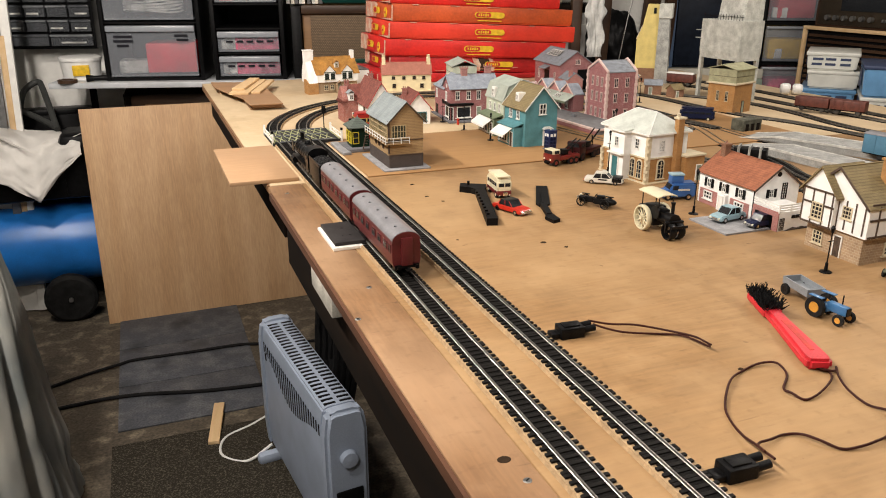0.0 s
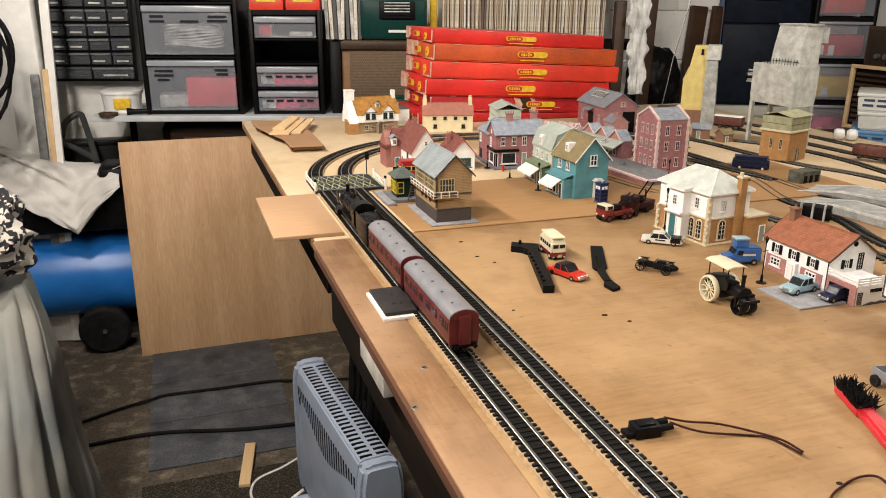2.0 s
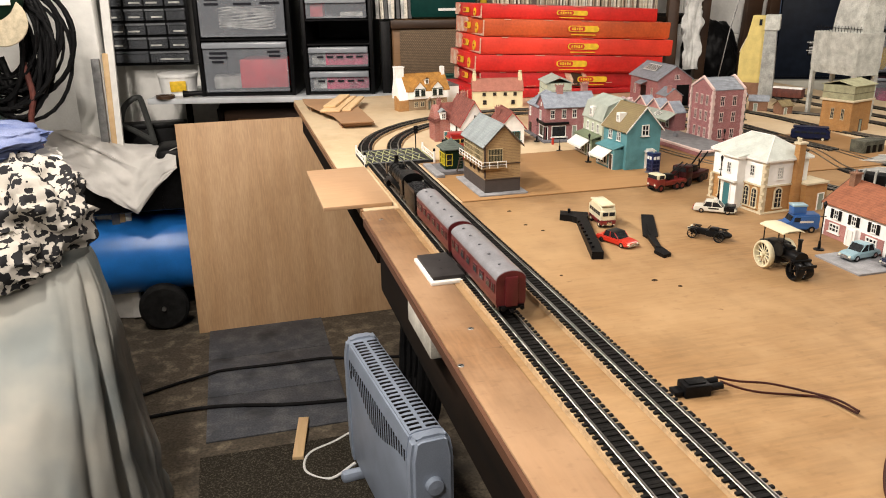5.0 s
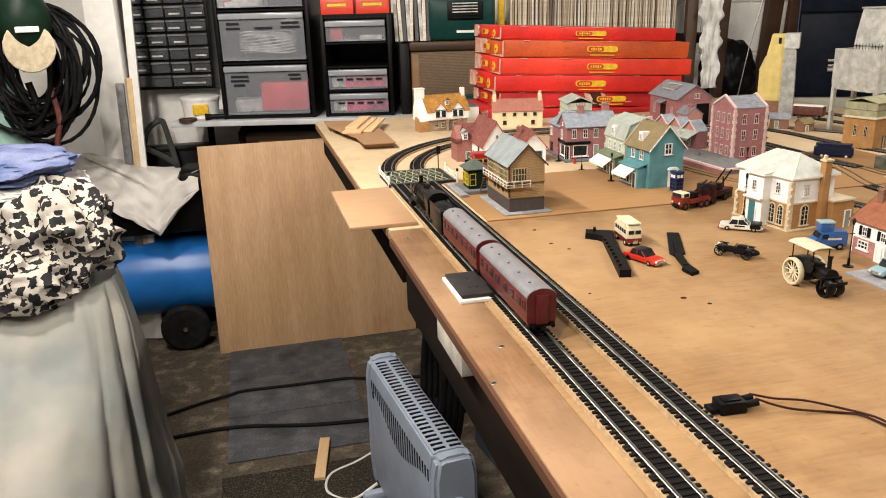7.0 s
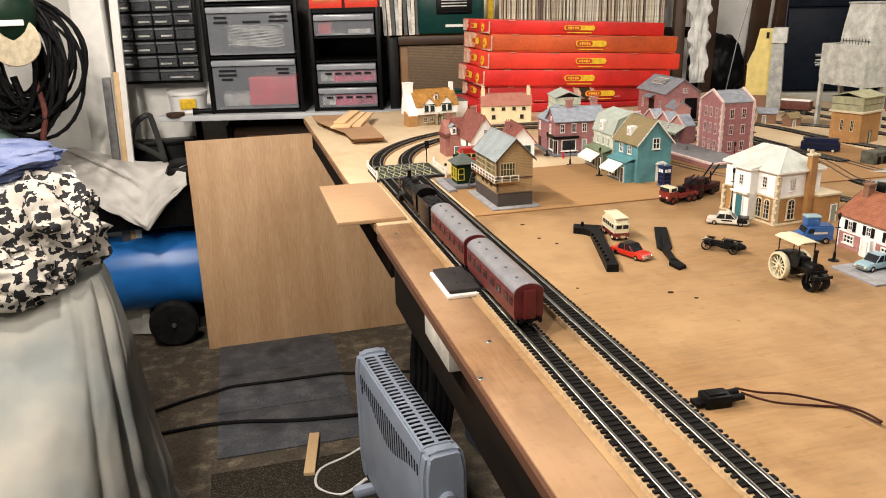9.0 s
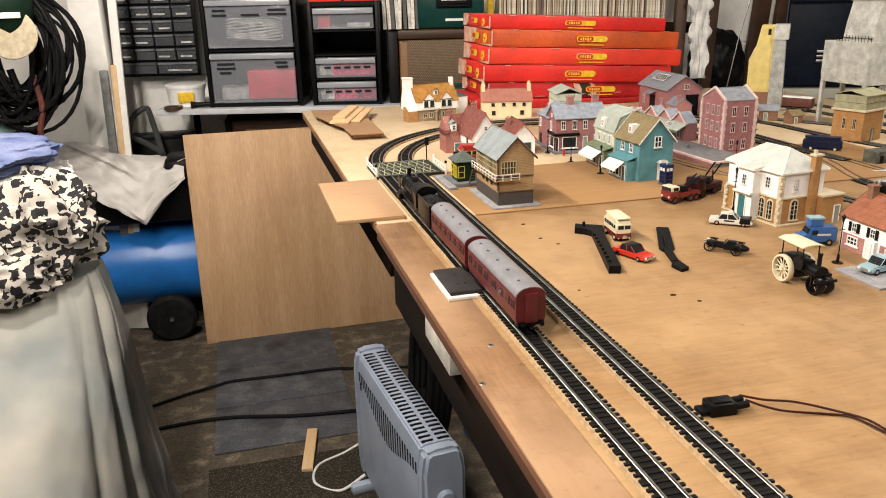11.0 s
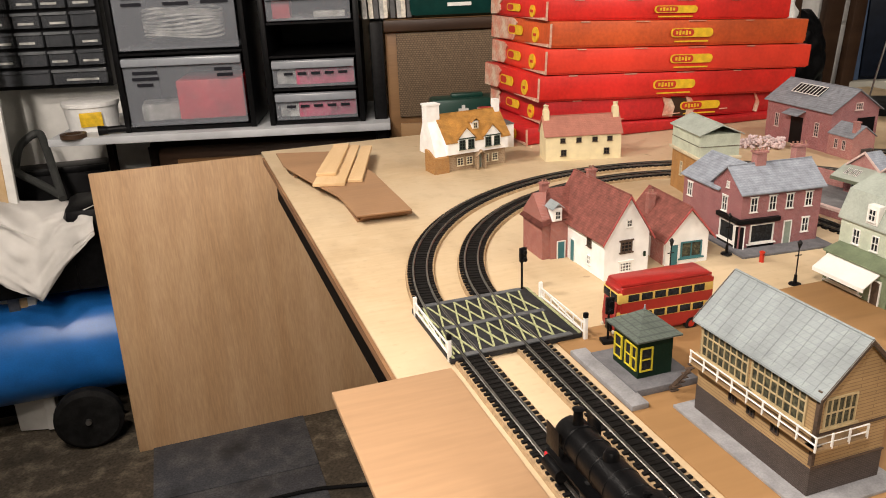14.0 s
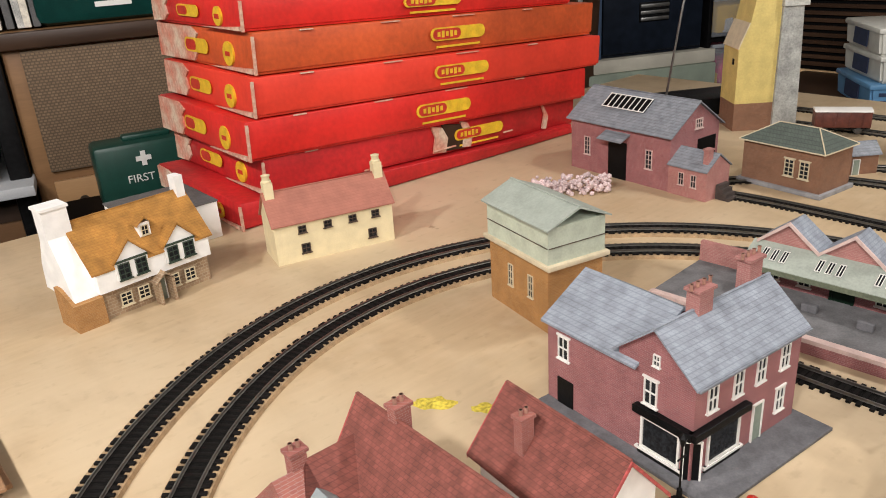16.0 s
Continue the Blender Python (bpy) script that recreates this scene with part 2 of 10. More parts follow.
def ball_into(bm, c, s, seg=16, ring=10):
    bmesh.ops.create_uvsphere(bm, u_segments=seg, v_segments=ring, radius=1.0, matrix=Matrix.Translation(c) @ Matrix.Diagonal((*s, 1)))
    return bm


def prism(bm, profile, a, b, axis="x"):
    """Extrudes a closed outline (two coordinates a point) from a to b along an axis."""
    def at(u, v, t):
        return {"x": (t, u, v), "y": (u, t, v), "z": (u, v, t)}[axis]
    lo = [bm.verts.new(at(u, v, a)) for u, v in profile]
    hi = [bm.verts.new(at(u, v, b)) for u, v in profile]
    k = len(profile)
    bm.faces.new(lo), bm.faces.new(hi)
    for i in range(k):
        bm.faces.new((lo[i], lo[(i + 1) % k], hi[(i + 1) % k], hi[i]))
    bmesh.ops.recalc_face_normals(bm, faces=bm.faces)
    return bm


def lathe(bm, outline, c=(0, 0, 0), seg=24, axis="z", rot=None, ring=False):
    """Turns (radius, height) pairs round an axis."""
    rings = []
    m = Matrix.Translation(c) @ (rot or {"z": Matrix(), "x": pose(0, 0, 0, 0, 90, 0), "y": pose(0, 0, 0, -90, 0, 0)}[axis])
    for r, h in outline:
        rings.append([bm.verts.new(m @ Vector((r * math.cos(6.28318 * i / seg), r * math.sin(6.28318 * i / seg), h))) for i in range(seg)])
    for lo, hi in zip(rings, rings[1:]):
        for i in range(seg):
            bm.faces.new((lo[i], lo[(i + 1) % seg], hi[(i + 1) % seg], hi[i]))
    if ring:
        for i in range(seg):
            bm.faces.new((rings[-1][i], rings[-1][(i + 1) % seg], rings[0][(i + 1) % seg], rings[0][i]))
    else:
        bm.faces.new(list(reversed(rings[0]))), bm.faces.new(rings[-1])
    bmesh.ops.recalc_face_normals(bm, faces=bm.faces)
    return bm


def tube_into(bm, pts, r, seg=8, closed=False):
    """A round tube along points, smoothed by the caller."""
    pts = [Vector(p) for p in pts]
    rings, k = [], len(pts)
    for i, p in enumerate(pts):
        d = (pts[min(i + 1, k - 1)] - pts[max(i - 1, 0)]).normalized()
        q = d.to_track_quat("Z", "Y")
        rings.append([bm.verts.new(p + q @ Vector((r * math.cos(6.28318 * j / seg), r * math.sin(6.28318 * j / seg), 0))) for j in range(seg)])
    for lo, hi in zip(rings, rings[1:]):
        best = min(range(seg), key=lambda s: (lo[0].co - hi[s].co).length)
        for j in range(seg):
            bm.faces.new((lo[j], lo[(j + 1) % seg], hi[(best + j + 1) % seg], hi[(best + j) % seg]))
    bm.faces.new(list(reversed(rings[0]))), bm.faces.new(rings[-1])
    return bm


def spline(pts, steps=8):
    """Points of a smooth curve through the given ones."""
    p = [Vector(q) for q in pts]
    p = [2 * p[0] - p[1], *p, 2 * p[-1] - p[-2]]
    out = []
    for i in range(1, len(p) - 2):
        for s in range(steps):
            t = s / steps
            a, b, c, d = p[i - 1], p[i], p[i + 1], p[i + 2]
            out.append(0.5 * ((2 * b) + (c - a) * t + (2 * a - 5 * b + 4 * c - d) * t * t + (3 * b - a - 3 * c + d) * t ** 3))
    return out + [p[-2]]


def mesh_of(name, bm, mat, smooth=None):
    me = bpy.data.meshes.new(name)
    bm.to_mesh(me)
    bm.free()
    for m in (mat if isinstance(mat, (list, tuple)) else [mat]):
        me.materials.append(m)
    if smooth:
        me.shade_smooth()
        me.set_sharp_from_angle(angle=radians(smooth))
    return me


def part(name, bm, mat, parent, label="", smooth=35):
    ob = new(name, mesh_of(name, bm, mat, smooth))
    ob.parent = parent
    return tagged(ob, label)


def solid(name, bm, mat, label, category, group="", kind="", at=None, smooth=35):
    """A top-level thing made of one mesh."""
    ob = new(name, mesh_of(name, bm, mat, smooth))
    if at is not None:
        ob.matrix_world = at
    return tagged(ob, label, category, group, kind)


def thing(name, label, category, at, group="", kind=""):
    """A top-level thing that parents its parts."""
    ob = new(name)
    ob.empty_display_size = 0.02
    ob.matrix_world = at
    return tagged(ob, label, category, group, kind)

# ---- setting ----
T = 1.10          # top of the layout
FLOOR = 0.02
WALL_TURN = -15.0
WALL_AT = (-0.275, 3.878)
WALL_SIZE = 1.05    # the end wall's furniture against its drawn sizes



def on_wall(u, v, z):
    """A place by the end wall: u along the drawers' fronts, v towards the wall."""
    a = radians(WALL_TURN)
    u, v, z = u * WALL_SIZE, v * WALL_SIZE, 1.022 + WALL_SIZE * (z - 1.008)
    return (WALL_AT[0] + u * math.cos(a) - v * math.sin(a), WALL_AT[1] + u * math.sin(a) + v * math.cos(a), z)


def wall_pose(u, v, z, turn=0.0):
    return pose(*on_wall(u, v, z), 0, 0, WALL_TURN + turn) @ Matrix.Scale(WALL_SIZE, 4)


solid("floor", box((0.6, 1.2, FLOOR - 0.05), (7.6, 8.4, 0.1)), CONCRETE, "stained bare concrete garage floor", "floor", kind="structure")
solid("ceiling", box((0.6, 1.2, 2.5), (7.8, 8.6, 0.1)), LOW_BOUNCE_CEILING, "unseen garage ceiling, coloured dark to cut bounced light", "ceiling", kind="structure")
solid("wall_west", box((-2.4, 1.2, 1.22), (0.12, 8.0, 2.5)), LOW_BOUNCE_WALL, "unseen side wall, coloured dark to cut bounced light", "wall", kind="structure")
solid("wall_east", box((3.9, 1.2, 1.22), (0.12, 8.0, 2.5)), LOW_BOUNCE_WALL, "unseen side wall, coloured dark to cut bounced light", "wall", kind="structure")
solid("wall_south", box((0.7, -2.6, 1.22), (6.6, 0.12, 2.5)), LOW_BOUNCE_WALL, "unseen wall behind the camera, coloured dark to cut bounced light", "wall", kind="structure")
solid("wall_north", box((0, 0, 0), (7.4, 0.14, 2.5)), WHITEWALL, "whitewashed block end wall", "wall", kind="structure", at=wall_pose(0.8, 0.55, 1.22))

# baseboards of the layout, each a board with a dark timber frame below
def board(name, x0, y0, x1, y1, top, thick, mat, label, bevel=0.0008):
    return solid(name, box(((x0 + x1) / 2, (y0 + y1) / 2, top - thick / 2), (x1 - x0, y1 - y0, thick), bevel), mat, label, "baseboard")


near = thing("layout_table", "long brown plywood baseboard on a dark timber frame", "table", pose(0, 0, 0))
part("board", box((0.9175, 0.4375, T - 0.006), (1.665, 2.475, 0.012), 0.0012), PLY, near)
part("edge_board", box((0.0555, 0.4375, T - 0.006), (0.057, 2.475, 0.012), 0.0012), NEARPLY, near, "worn pinkish brown edge board")
part("edge_lip", box((0.0245, 0.42, T - 0.007), (0.004, 2.43, 0.0115)), LIP, near, "dark worn edge")
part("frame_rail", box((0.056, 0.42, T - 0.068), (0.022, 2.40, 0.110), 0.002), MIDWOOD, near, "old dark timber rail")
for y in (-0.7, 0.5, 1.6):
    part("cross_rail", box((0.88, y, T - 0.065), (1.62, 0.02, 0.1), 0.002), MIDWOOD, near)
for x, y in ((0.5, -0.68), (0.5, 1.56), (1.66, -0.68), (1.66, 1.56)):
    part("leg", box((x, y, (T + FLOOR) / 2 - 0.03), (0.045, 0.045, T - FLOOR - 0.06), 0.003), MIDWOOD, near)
part("edge_batten", box((0.034, 1.262, T - 0.030), (0.018, 0.115, 0.028), 0.001), BATTEN, near, "dull white batten end under the edge")

far = thing("far_baseboard", "pale cream plywood baseboard carrying the village", "table", pose(0, 0, 0))
part("board", box((0.891, 2.370, T - 0.006), (1.718, 1.382, 0.012), 0.0012), CREAM, far)
part("edge_lip", box((0.0295, 2.345, T - 0.007), (0.004, 1.32, 0.0115)), PLY_EDGE, far)
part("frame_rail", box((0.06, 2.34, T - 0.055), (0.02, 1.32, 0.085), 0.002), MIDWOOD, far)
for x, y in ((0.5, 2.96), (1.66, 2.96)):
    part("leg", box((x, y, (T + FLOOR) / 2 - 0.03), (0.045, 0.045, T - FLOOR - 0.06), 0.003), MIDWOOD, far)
solid("hardboard_sheet", box((0.72, 1.842, T + 0.0012), (1.03, 0.335, 0.0024), 0.0006), HARDBOARD, "smooth brown hardboard sheet laid on the table", "board")
solid("overhang_board", box((0.025, 1.836, T + 0.0035), (0.118, 0.284, 0.007), 0.0012), OVERHANG, "loose pale plywood offcut overhanging the table edge", "board")

# floor mats, plywood sheet, end wall things
for k, (y0, y1) in enumerate(((2.79, 3.09), (3.095, 3.405), (3.41, 3.72))):
    solid("floor_mat", box((-0.118, (y0 + y1) / 2, FLOOR + 0.003), (0.49, y1 - y0, 0.006), 0.001), MAT_GREY, "worn dark grey mat tile on the garage floor", "floor mat", "mats on the floor")
solid("carpet", box((-0.03, 2.1, FLOOR + 0.004), (0.7, 1.2, 0.008), 0.002), CARPET, "worn dark brown carpet offcut on the floor", "carpet")
solid("plywood_sheet", box((0, 0, 0.455), (0.886, 0.012, 0.91), 0.001), SHEET, "tall plain plywood sheet leaning by the table", "plywood sheet", at=pose(0.037, 3.706, FLOOR + 0.001, -8.0, 0, 0.8))

# ---- track ----
OUT_X, IN_X = 0.111, 0.178
BED = 0.004


def track_line(x, r, far_len, y0=-0.55, step=0.004):
    """The centre line: straight, a sixth of a turn of wide radius, a tighter bend, then straight."""
    pts, y = [], y0
    wide = r + 0.067
    c1 = (x + wide, 2.084)
    c2 = (c1[0] + 0.067 * math.cos(radians(120)), c1[1] + 0.067 * math.sin(radians(120)))
    while y < c1[1]:
        pts.append((x, y, 90.0))
        y += step
    for (cx, cy), q, a0, a1 in ((c1, wide, 180.0, 120.0), (c2, r, 120.0, 10.0)):
        k = int(radians(a0 - a1) * q / step)
        for i in range(k):
            a = a0 + (a1 - a0) * i / k
            pts.append((cx + q * math.cos(radians(a)), cy + q * math.sin(radians(a)), a - 90))
    ex, ey, h = c2[0] + r * math.cos(radians(10)), c2[1] + r * math.sin(radians(10)), radians(-80)
    for i in range(int(far_len / step)):
        pts.append((ex + i * step * math.cos(h), ey + i * step * math.sin(h), -80.0))
    return pts


def sweep_into(bm, pts, profile):
    """Sweeps a closed outline (across, up) along a centre line."""
    rings = []
    for x, y, h in pts:
        nx, ny = math.sin(radians(h)), -math.cos(radians(h))
        rings.append([bm.verts.new((x + nx * u, y + ny * u, v)) for u, v in profile])
    k = len(profile)
    for lo, hi in zip(rings, rings[1:]):
        for i in range(k):
            bm.faces.new((lo[i], lo[(i + 1) % k], hi[(i + 1) % k], hi[i]))
    bm.faces.new(list(reversed(rings[0]))), bm.faces.new(rings[-1])
    bmesh.ops.recalc_face_normals(bm, faces=bm.faces)
    return bm


BALLAST = material("dark_foam_ballast", (0.009, 0.0085, 0.008), 0.9, vary=0.3, scale=200, fine=1200, bump=0.6)
SLEEPER_MESH = mesh_of("sleeper", box((0, 0, 0), (0.0036, 0.0325, 0.002), 0.0004), SLEEPER)


def lay_track(label, pts, bed=True, sleepers=True, pitch=0.0073, step=0.004, keep=lambda x, y: True):
    run = thing("track", label, "railway track", pose(0, 0, 0), "model railway tracks")
    z = T + (BED if bed else 0.0)
    thin = pts[::5] + [pts[-1]] if len(pts) > 30 else pts
    if bed:
        part("underlay", sweep_into(bmesh.new(), thin, [(-0.0190, T), (0.0190, T), (0.0178, z), (-0.0178, z)]), UNDERLAY, run, "pale cork underlay strip")
    part("ballast_strip", sweep_into(bmesh.new(), thin, [(-0.0122, z), (0.0122, z), (0.0118, z + 0.0009), (-0.0118, z + 0.0009)]), BALLAST, run, "dark foam ballast strip")
    for side in (-1, 1):
        c = side * 0.0087
        prof = [(c - 0.0012, z + 0.0021), (c + 0.0012, z + 0.0021), (c + 0.0004, z + 0.0026), (c + 0.0005, z + 0.0040), (c + 0.0006, z + 0.0046), (c - 0.0006, z + 0.0046), (c - 0.0005, z + 0.0040), (c - 0.0004, z + 0.0026)]
        part("rail", sweep_into(bmesh.new(), thin, prof), RAIL, run, "shiny nickel silver rail")
    rest = bmesh.new()
    count, acc = 0, 0.0
    for (x, y, h), q in zip(pts, pts[1:]):
        acc += math.hypot(q[0] - x, q[1] - y)
        if acc < pitch:
            continue
        acc -= pitch
        if sleepers and count < 280 and keep(x, y):
            count += 1
            s = new("sleeper", SLEEPER_MESH)
            s.parent = run
            s.matrix_basis = pose(x, y, z + 0.001, 0, 0, h)
        else:
            v = bmesh.ops.create_cube(rest, size=1.0, matrix=pose(x, y, z + 0.001, 0, 0, h) @ Matrix.Diagonal((0.0036, 0.0325, 0.002, 1)))
    if len(rest.verts):
        tagged(part("sleeper_rest", rest, SLEEPER, run), kind="stuff")
    else:
        rest.free()
    return run


lay_track("outer oval track on pale cork underlay", track_line(OUT_X, 0.438, 0.42), keep=lambda x, y: x < 0.5 and y > 0.6)
lay_track("inner oval track on pale cork underlay", track_line(IN_X, 0.371, 0.40), keep=lambda x, y: x < 0.6 and y > 0.6)

# ---- village ----
BRICK_RED = coursed("red_brick_card", (0.36, 0.13, 0.10), (0.29, 0.10, 0.085), (0.42, 0.3, 0.26), 0.0045, 0.0016)
BRICK_PURPLE = coursed("plum_brick_card", (0.33, 0.13, 0.13), (0.27, 0.105, 0.11), (0.40, 0.26, 0.25), 0.0045, 0.0016)
BRICK_BUFF = coursed("buff_brick_card", (0.42, 0.215, 0.068), (0.35, 0.175, 0.055), (0.44, 0.28, 0.14), 0.0045, 0.0016)
SLATE = coursed("slate_card", (0.25, 0.27, 0.30), (0.205, 0.225, 0.255), (0.17, 0.185, 0.21), 0.0052, 0.0030, 0.10, vary=0.5, wash=90)
SLATE_PALE = coursed("pale_slate_card", (0.29, 0.33, 0.335), (0.265, 0.30, 0.31), (0.25, 0.285, 0.295), 0.0052, 0.0036, 0.1, vary=0.4, wash=40)
TILE_RED = coursed("red_tile_card", (0.25, 0.078, 0.058), (0.195, 0.062, 0.046), (0.165, 0.052, 0.042), 0.0036, 0.0026, 0.10, vary=0.7, wash=110)
TILE_ORANGE = coursed("orange_tile_card", (0.33, 0.115, 0.055), (0.285, 0.098, 0.047), (0.235, 0.082, 0.041), 0.0036, 0.0024, 0.10, vary=0.5, wash=90)
TILE_OLIVE = coursed("olive_tile_card", (0.28, 0.215, 0.10), (0.23, 0.18, 0.085), (0.16, 0.12, 0.06), 0.0036, 0.0028, 0.12)
RENDER_WHITE = material("white_render_card", (0.87, 0.87, 0.85), 0.75, vary=0.06, scale=60, fine=500, dirt=0.12)
RENDER_CREAM = material("cream_render_card", (0.74, 0.64, 0.40), 0.75, vary=0.06, scale=60, fine=500)
RENDER_TEAL = material("teal_card", (0.09, 0.25, 0.28), 0.7, vary=0.12, scale=60, fine=500)
GREEN_SHOP = material("dull_green_shopfront", (0.16, 0.20, 0.12), 0.6, vary=0.15, scale=60, fine=500)
RENDER_SAGE = material("sage_card", (0.50, 0.55, 0.44), 0.7, vary=0.1, scale=60, fine=500)
STONE = coursed("rubble_stone_card", (0.40, 0.28, 0.17), (0.30, 0.20, 0.12), (0.45, 0.36, 0.25), 0.006, 0.0035, 0.1)
POT = material("clay_pot", (0.36, 0.19, 0.14), 0.8, vary=0.15, scale=200)
VERGE_RED = material("red_verge_card", (0.40, 0.075, 0.070), 0.75, vary=0.2, scale=200)
TIMBER = material("printed_timber", (0.07, 0.045, 0.03), 0.7, vary=0.3, scale=200, fine=800)
BOARDS = coursed("cream_boarding", (0.38, 0.255, 0.12), (0.34, 0.225, 0.105), (0.22, 0.14, 0.07), 0.05, 0.0028, 0.1, offset=0.3)
PAVING = material("grey_paving", (0.13, 0.13, 0.14), 0.85, vary=0.15, scale=80, fine=600)
TEAL_PAINT = material("teal_paint", (0.035, 0.15, 0.17), 0.5, vary=0.1)
GREEN_PAINT = material("dark_green_paint", (0.008, 0.022, 0.013), 0.4, vary=0.1)


def facing(face, w, d, u, z):
    """A pose on a wall: x along it, y outward into the wall, seen from outside with u from its left end."""
    return {"S": pose(u, 0, z), "E": pose(w, u, z, 0, 0, 90), "N": pose(w - u, d, z, 0, 0, 180), "W": pose(0, d - u, z, 0, 0, -90)}[face]


def placed(bm, m):
    bmesh.ops.transform(bm, matrix=m, verts=bm.verts)
    return bm


def lattice(xs, zs, front, back=0.0):
    """A frame with bars as one piece: odd gaps of xs and zs are openings."""
    bm = bmesh.new()
    nx, nz = len(xs) - 1, len(zs) - 1
    def full(i, j):
        return 0 <= i < nx and 0 <= j < nz and (i % 2 == 0 or j % 2 == 0)
    vf = [[bm.verts.new((x, front, z)) for z in zs] for x in xs]
    vb = [[bm.verts.new((x, back, z)) for z in zs] for x in xs]
    for i in range(nx):
        for j in range(nz):
            if not full(i, j):
                continue
            bm.faces.new((vf[i][j], vf[i + 1][j], vf[i + 1][j + 1], vf[i][j + 1]))
            for di, dj, a, b in ((-1, 0, (i, j + 1), (i, j)), (1, 0, (i + 1, j), (i + 1, j + 1)), (0, -1, (i, j), (i + 1, j)), (0, 1, (i + 1, j + 1), (i, j + 1))):
                if not full(i + di, j + dj):
                    bm.faces.new((vf[b[0]][b[1]], vf[a[0]][a[1]], vb[a[0]][a[1]], vb[b[0]][b[1]]))
    bmesh.ops.delete(bm, geom=[v for v in bm.verts if not v.link_faces], context="VERTS")
    return bm


def bar_lines(lo, hi, b, n, k=0.6):
    """Cuts along one side of a window: an edge, openings and bars in turn, an edge."""
    out = [lo, lo + b]
    for i in range(n):
        c = lo + (hi - lo) * (i + 1) / (n + 1)
        out += [c - b * k / 2, c + b * k / 2]
    return out + [hi - b, hi]


def window(house, m, w, h, frame=WHITE, bars=(1, 1), sill=True, lintel=False, t=0.0007, pane=None, edge=None):
    """A sash window: frame with bars in one piece, a pane behind it, a sill and a lintel."""
    b = edge or min(0.0018, max(0.0007, w * 0.09))
    win = part("window", placed(lattice(bar_lines(-w / 2, w / 2, b, bars[0]), bar_lines(0, h, b, bars[1], 0.7), -t * 2), m), frame, house, smooth=None)
    part("pane", placed(box((0, -0.00015, h / 2), (w * 0.96, 0.0003, h * 0.96)), m), pane or GLASS_DARK, win, smooth=None)
    if sill:
        part("sill", placed(box((0, -t * 1.6, -b * 0.5), (w * 1.22, t * 3.2, b)), m), frame, win, smooth=None)
    if lintel:
        part("lintel", placed(box((0, -t * 1.1, h + b * 0.66), (w * 1.25, t * 2.2, b * 1.3)), m), frame, win, smooth=None)
    return win


def door(house, m, w, h, mat=TEAL_PAINT, frame=WHITE):
    k = w * 0.06
    bm = prism(bmesh.new(), [(-w / 2 - k, 0), (-w / 2 + k, 0), (-w / 2 + k, h - k), (w / 2 - k, h - k), (w / 2 - k, 0), (w / 2 + k, 0), (w / 2 + k, h + k), (-w / 2 - k, h + k)], -0.0015, 0.0, "y")
    d = part("door", placed(box((0, -0.0004, h / 2), (w, 0.0008, h)), m), mat, house, smooth=None)
    part("door_frame", placed(bm, m), frame, d, smooth=None)


def roof_gable(house, w, d, h, r, mat, ridge="x", over=0.003, thick=0.0016, verge=None, name="roof", trim=None):
    """Two slopes with a thickness and overhanging eaves, over a box w by d with eaves at h and ridge at r."""
    bm = bmesh.new()
    span, length = (d, w) if ridge == "x" else (w, d)
    sl = (r - h) / (span / 2)
    e = over
    prof = [(-e, h - e * sl), (span / 2, r), (span + e, h - e * sl), (span + e, h - e * sl + thick), (span / 2, r + thick * 1.15), (-e, h - e * sl + thick)]
    prism(bm, prof, -e, length + e, "x" if ridge == "x" else "y")
    rf = part(name, bm, mat, house, smooth=None)
    bm = bmesh.new()
    mid = span / 2
    cube_into(bm, (length / 2, mid, r + thick * 1.3) if ridge == "x" else (mid, length / 2, r + thick * 1.3), (length + 2 * e, 0.0022, 0.0012) if ridge == "x" else (0.0022, length + 2 * e, 0.0012), 0.0003)
    part("ridge_tiles", bm, mat, rf, smooth=None)
    if trim:
        for t in (-e - 0.0004, length + e + 0.0004):
            a, b, c = prof[0], prof[1], prof[2]
            k = thick * 1.2
            q = [(a[0], a[1] - 0.0014), (b[0], b[1] - 0.0014), (c[0], c[1] - 0.0014), (c[0], c[1] + k), (b[0], b[1] + k), (a[0], a[1] + k)]
            part("bargeboard", prism(bmesh.new(), q, t - 0.0005, t + 0.0005, "x" if ridge == "x" else "y"), trim, rf, smooth=None)
    return rf


def walls_gable(house, w, d, h, r, mat, ridge="x"):
    bm = bmesh.new()
    if ridge == "x":
        prism(bm, [(0, 0), (d, 0), (d, h), (d / 2, r), (0, h)], 0, w, "x")
    elif ridge == "y":
        prism(bm, [(0, 0), (w, 0), (w, h), (w / 2, r), (0, h)], 0, d, "y")
    else:
        cube_into(bm, (w / 2, d / 2, h / 2), (w, d, h))
    return part("wall", bm, mat, house, smooth=None)


def chimney(house, x, y, z0, z1, mat, sx=0.009, sy=0.007, pots=2):
    bm = box((x, y, (z0 + z1) / 2), (sx, sy, z1 - z0))
    cube_into(bm, (x, y, z1 - 0.0006), (sx * 1.25, sy * 1.25, 0.0024))
    c = part("chimney", bm, mat, house, smooth=None)
    for i in range(pots):
        px = x + (i - (pots - 1) / 2) * sx * 0.45
        bm = cyl((px, y, z1), (px, y, z1 + 0.005), 0.0014, 0.0011, 10)
        cyl_into(bm, (px, y, z1 + 0.0042), (px, y, z1 + 0.005), 0.0015, 0.0015, 10)
        part("chimney_pot", bm, POT, c)


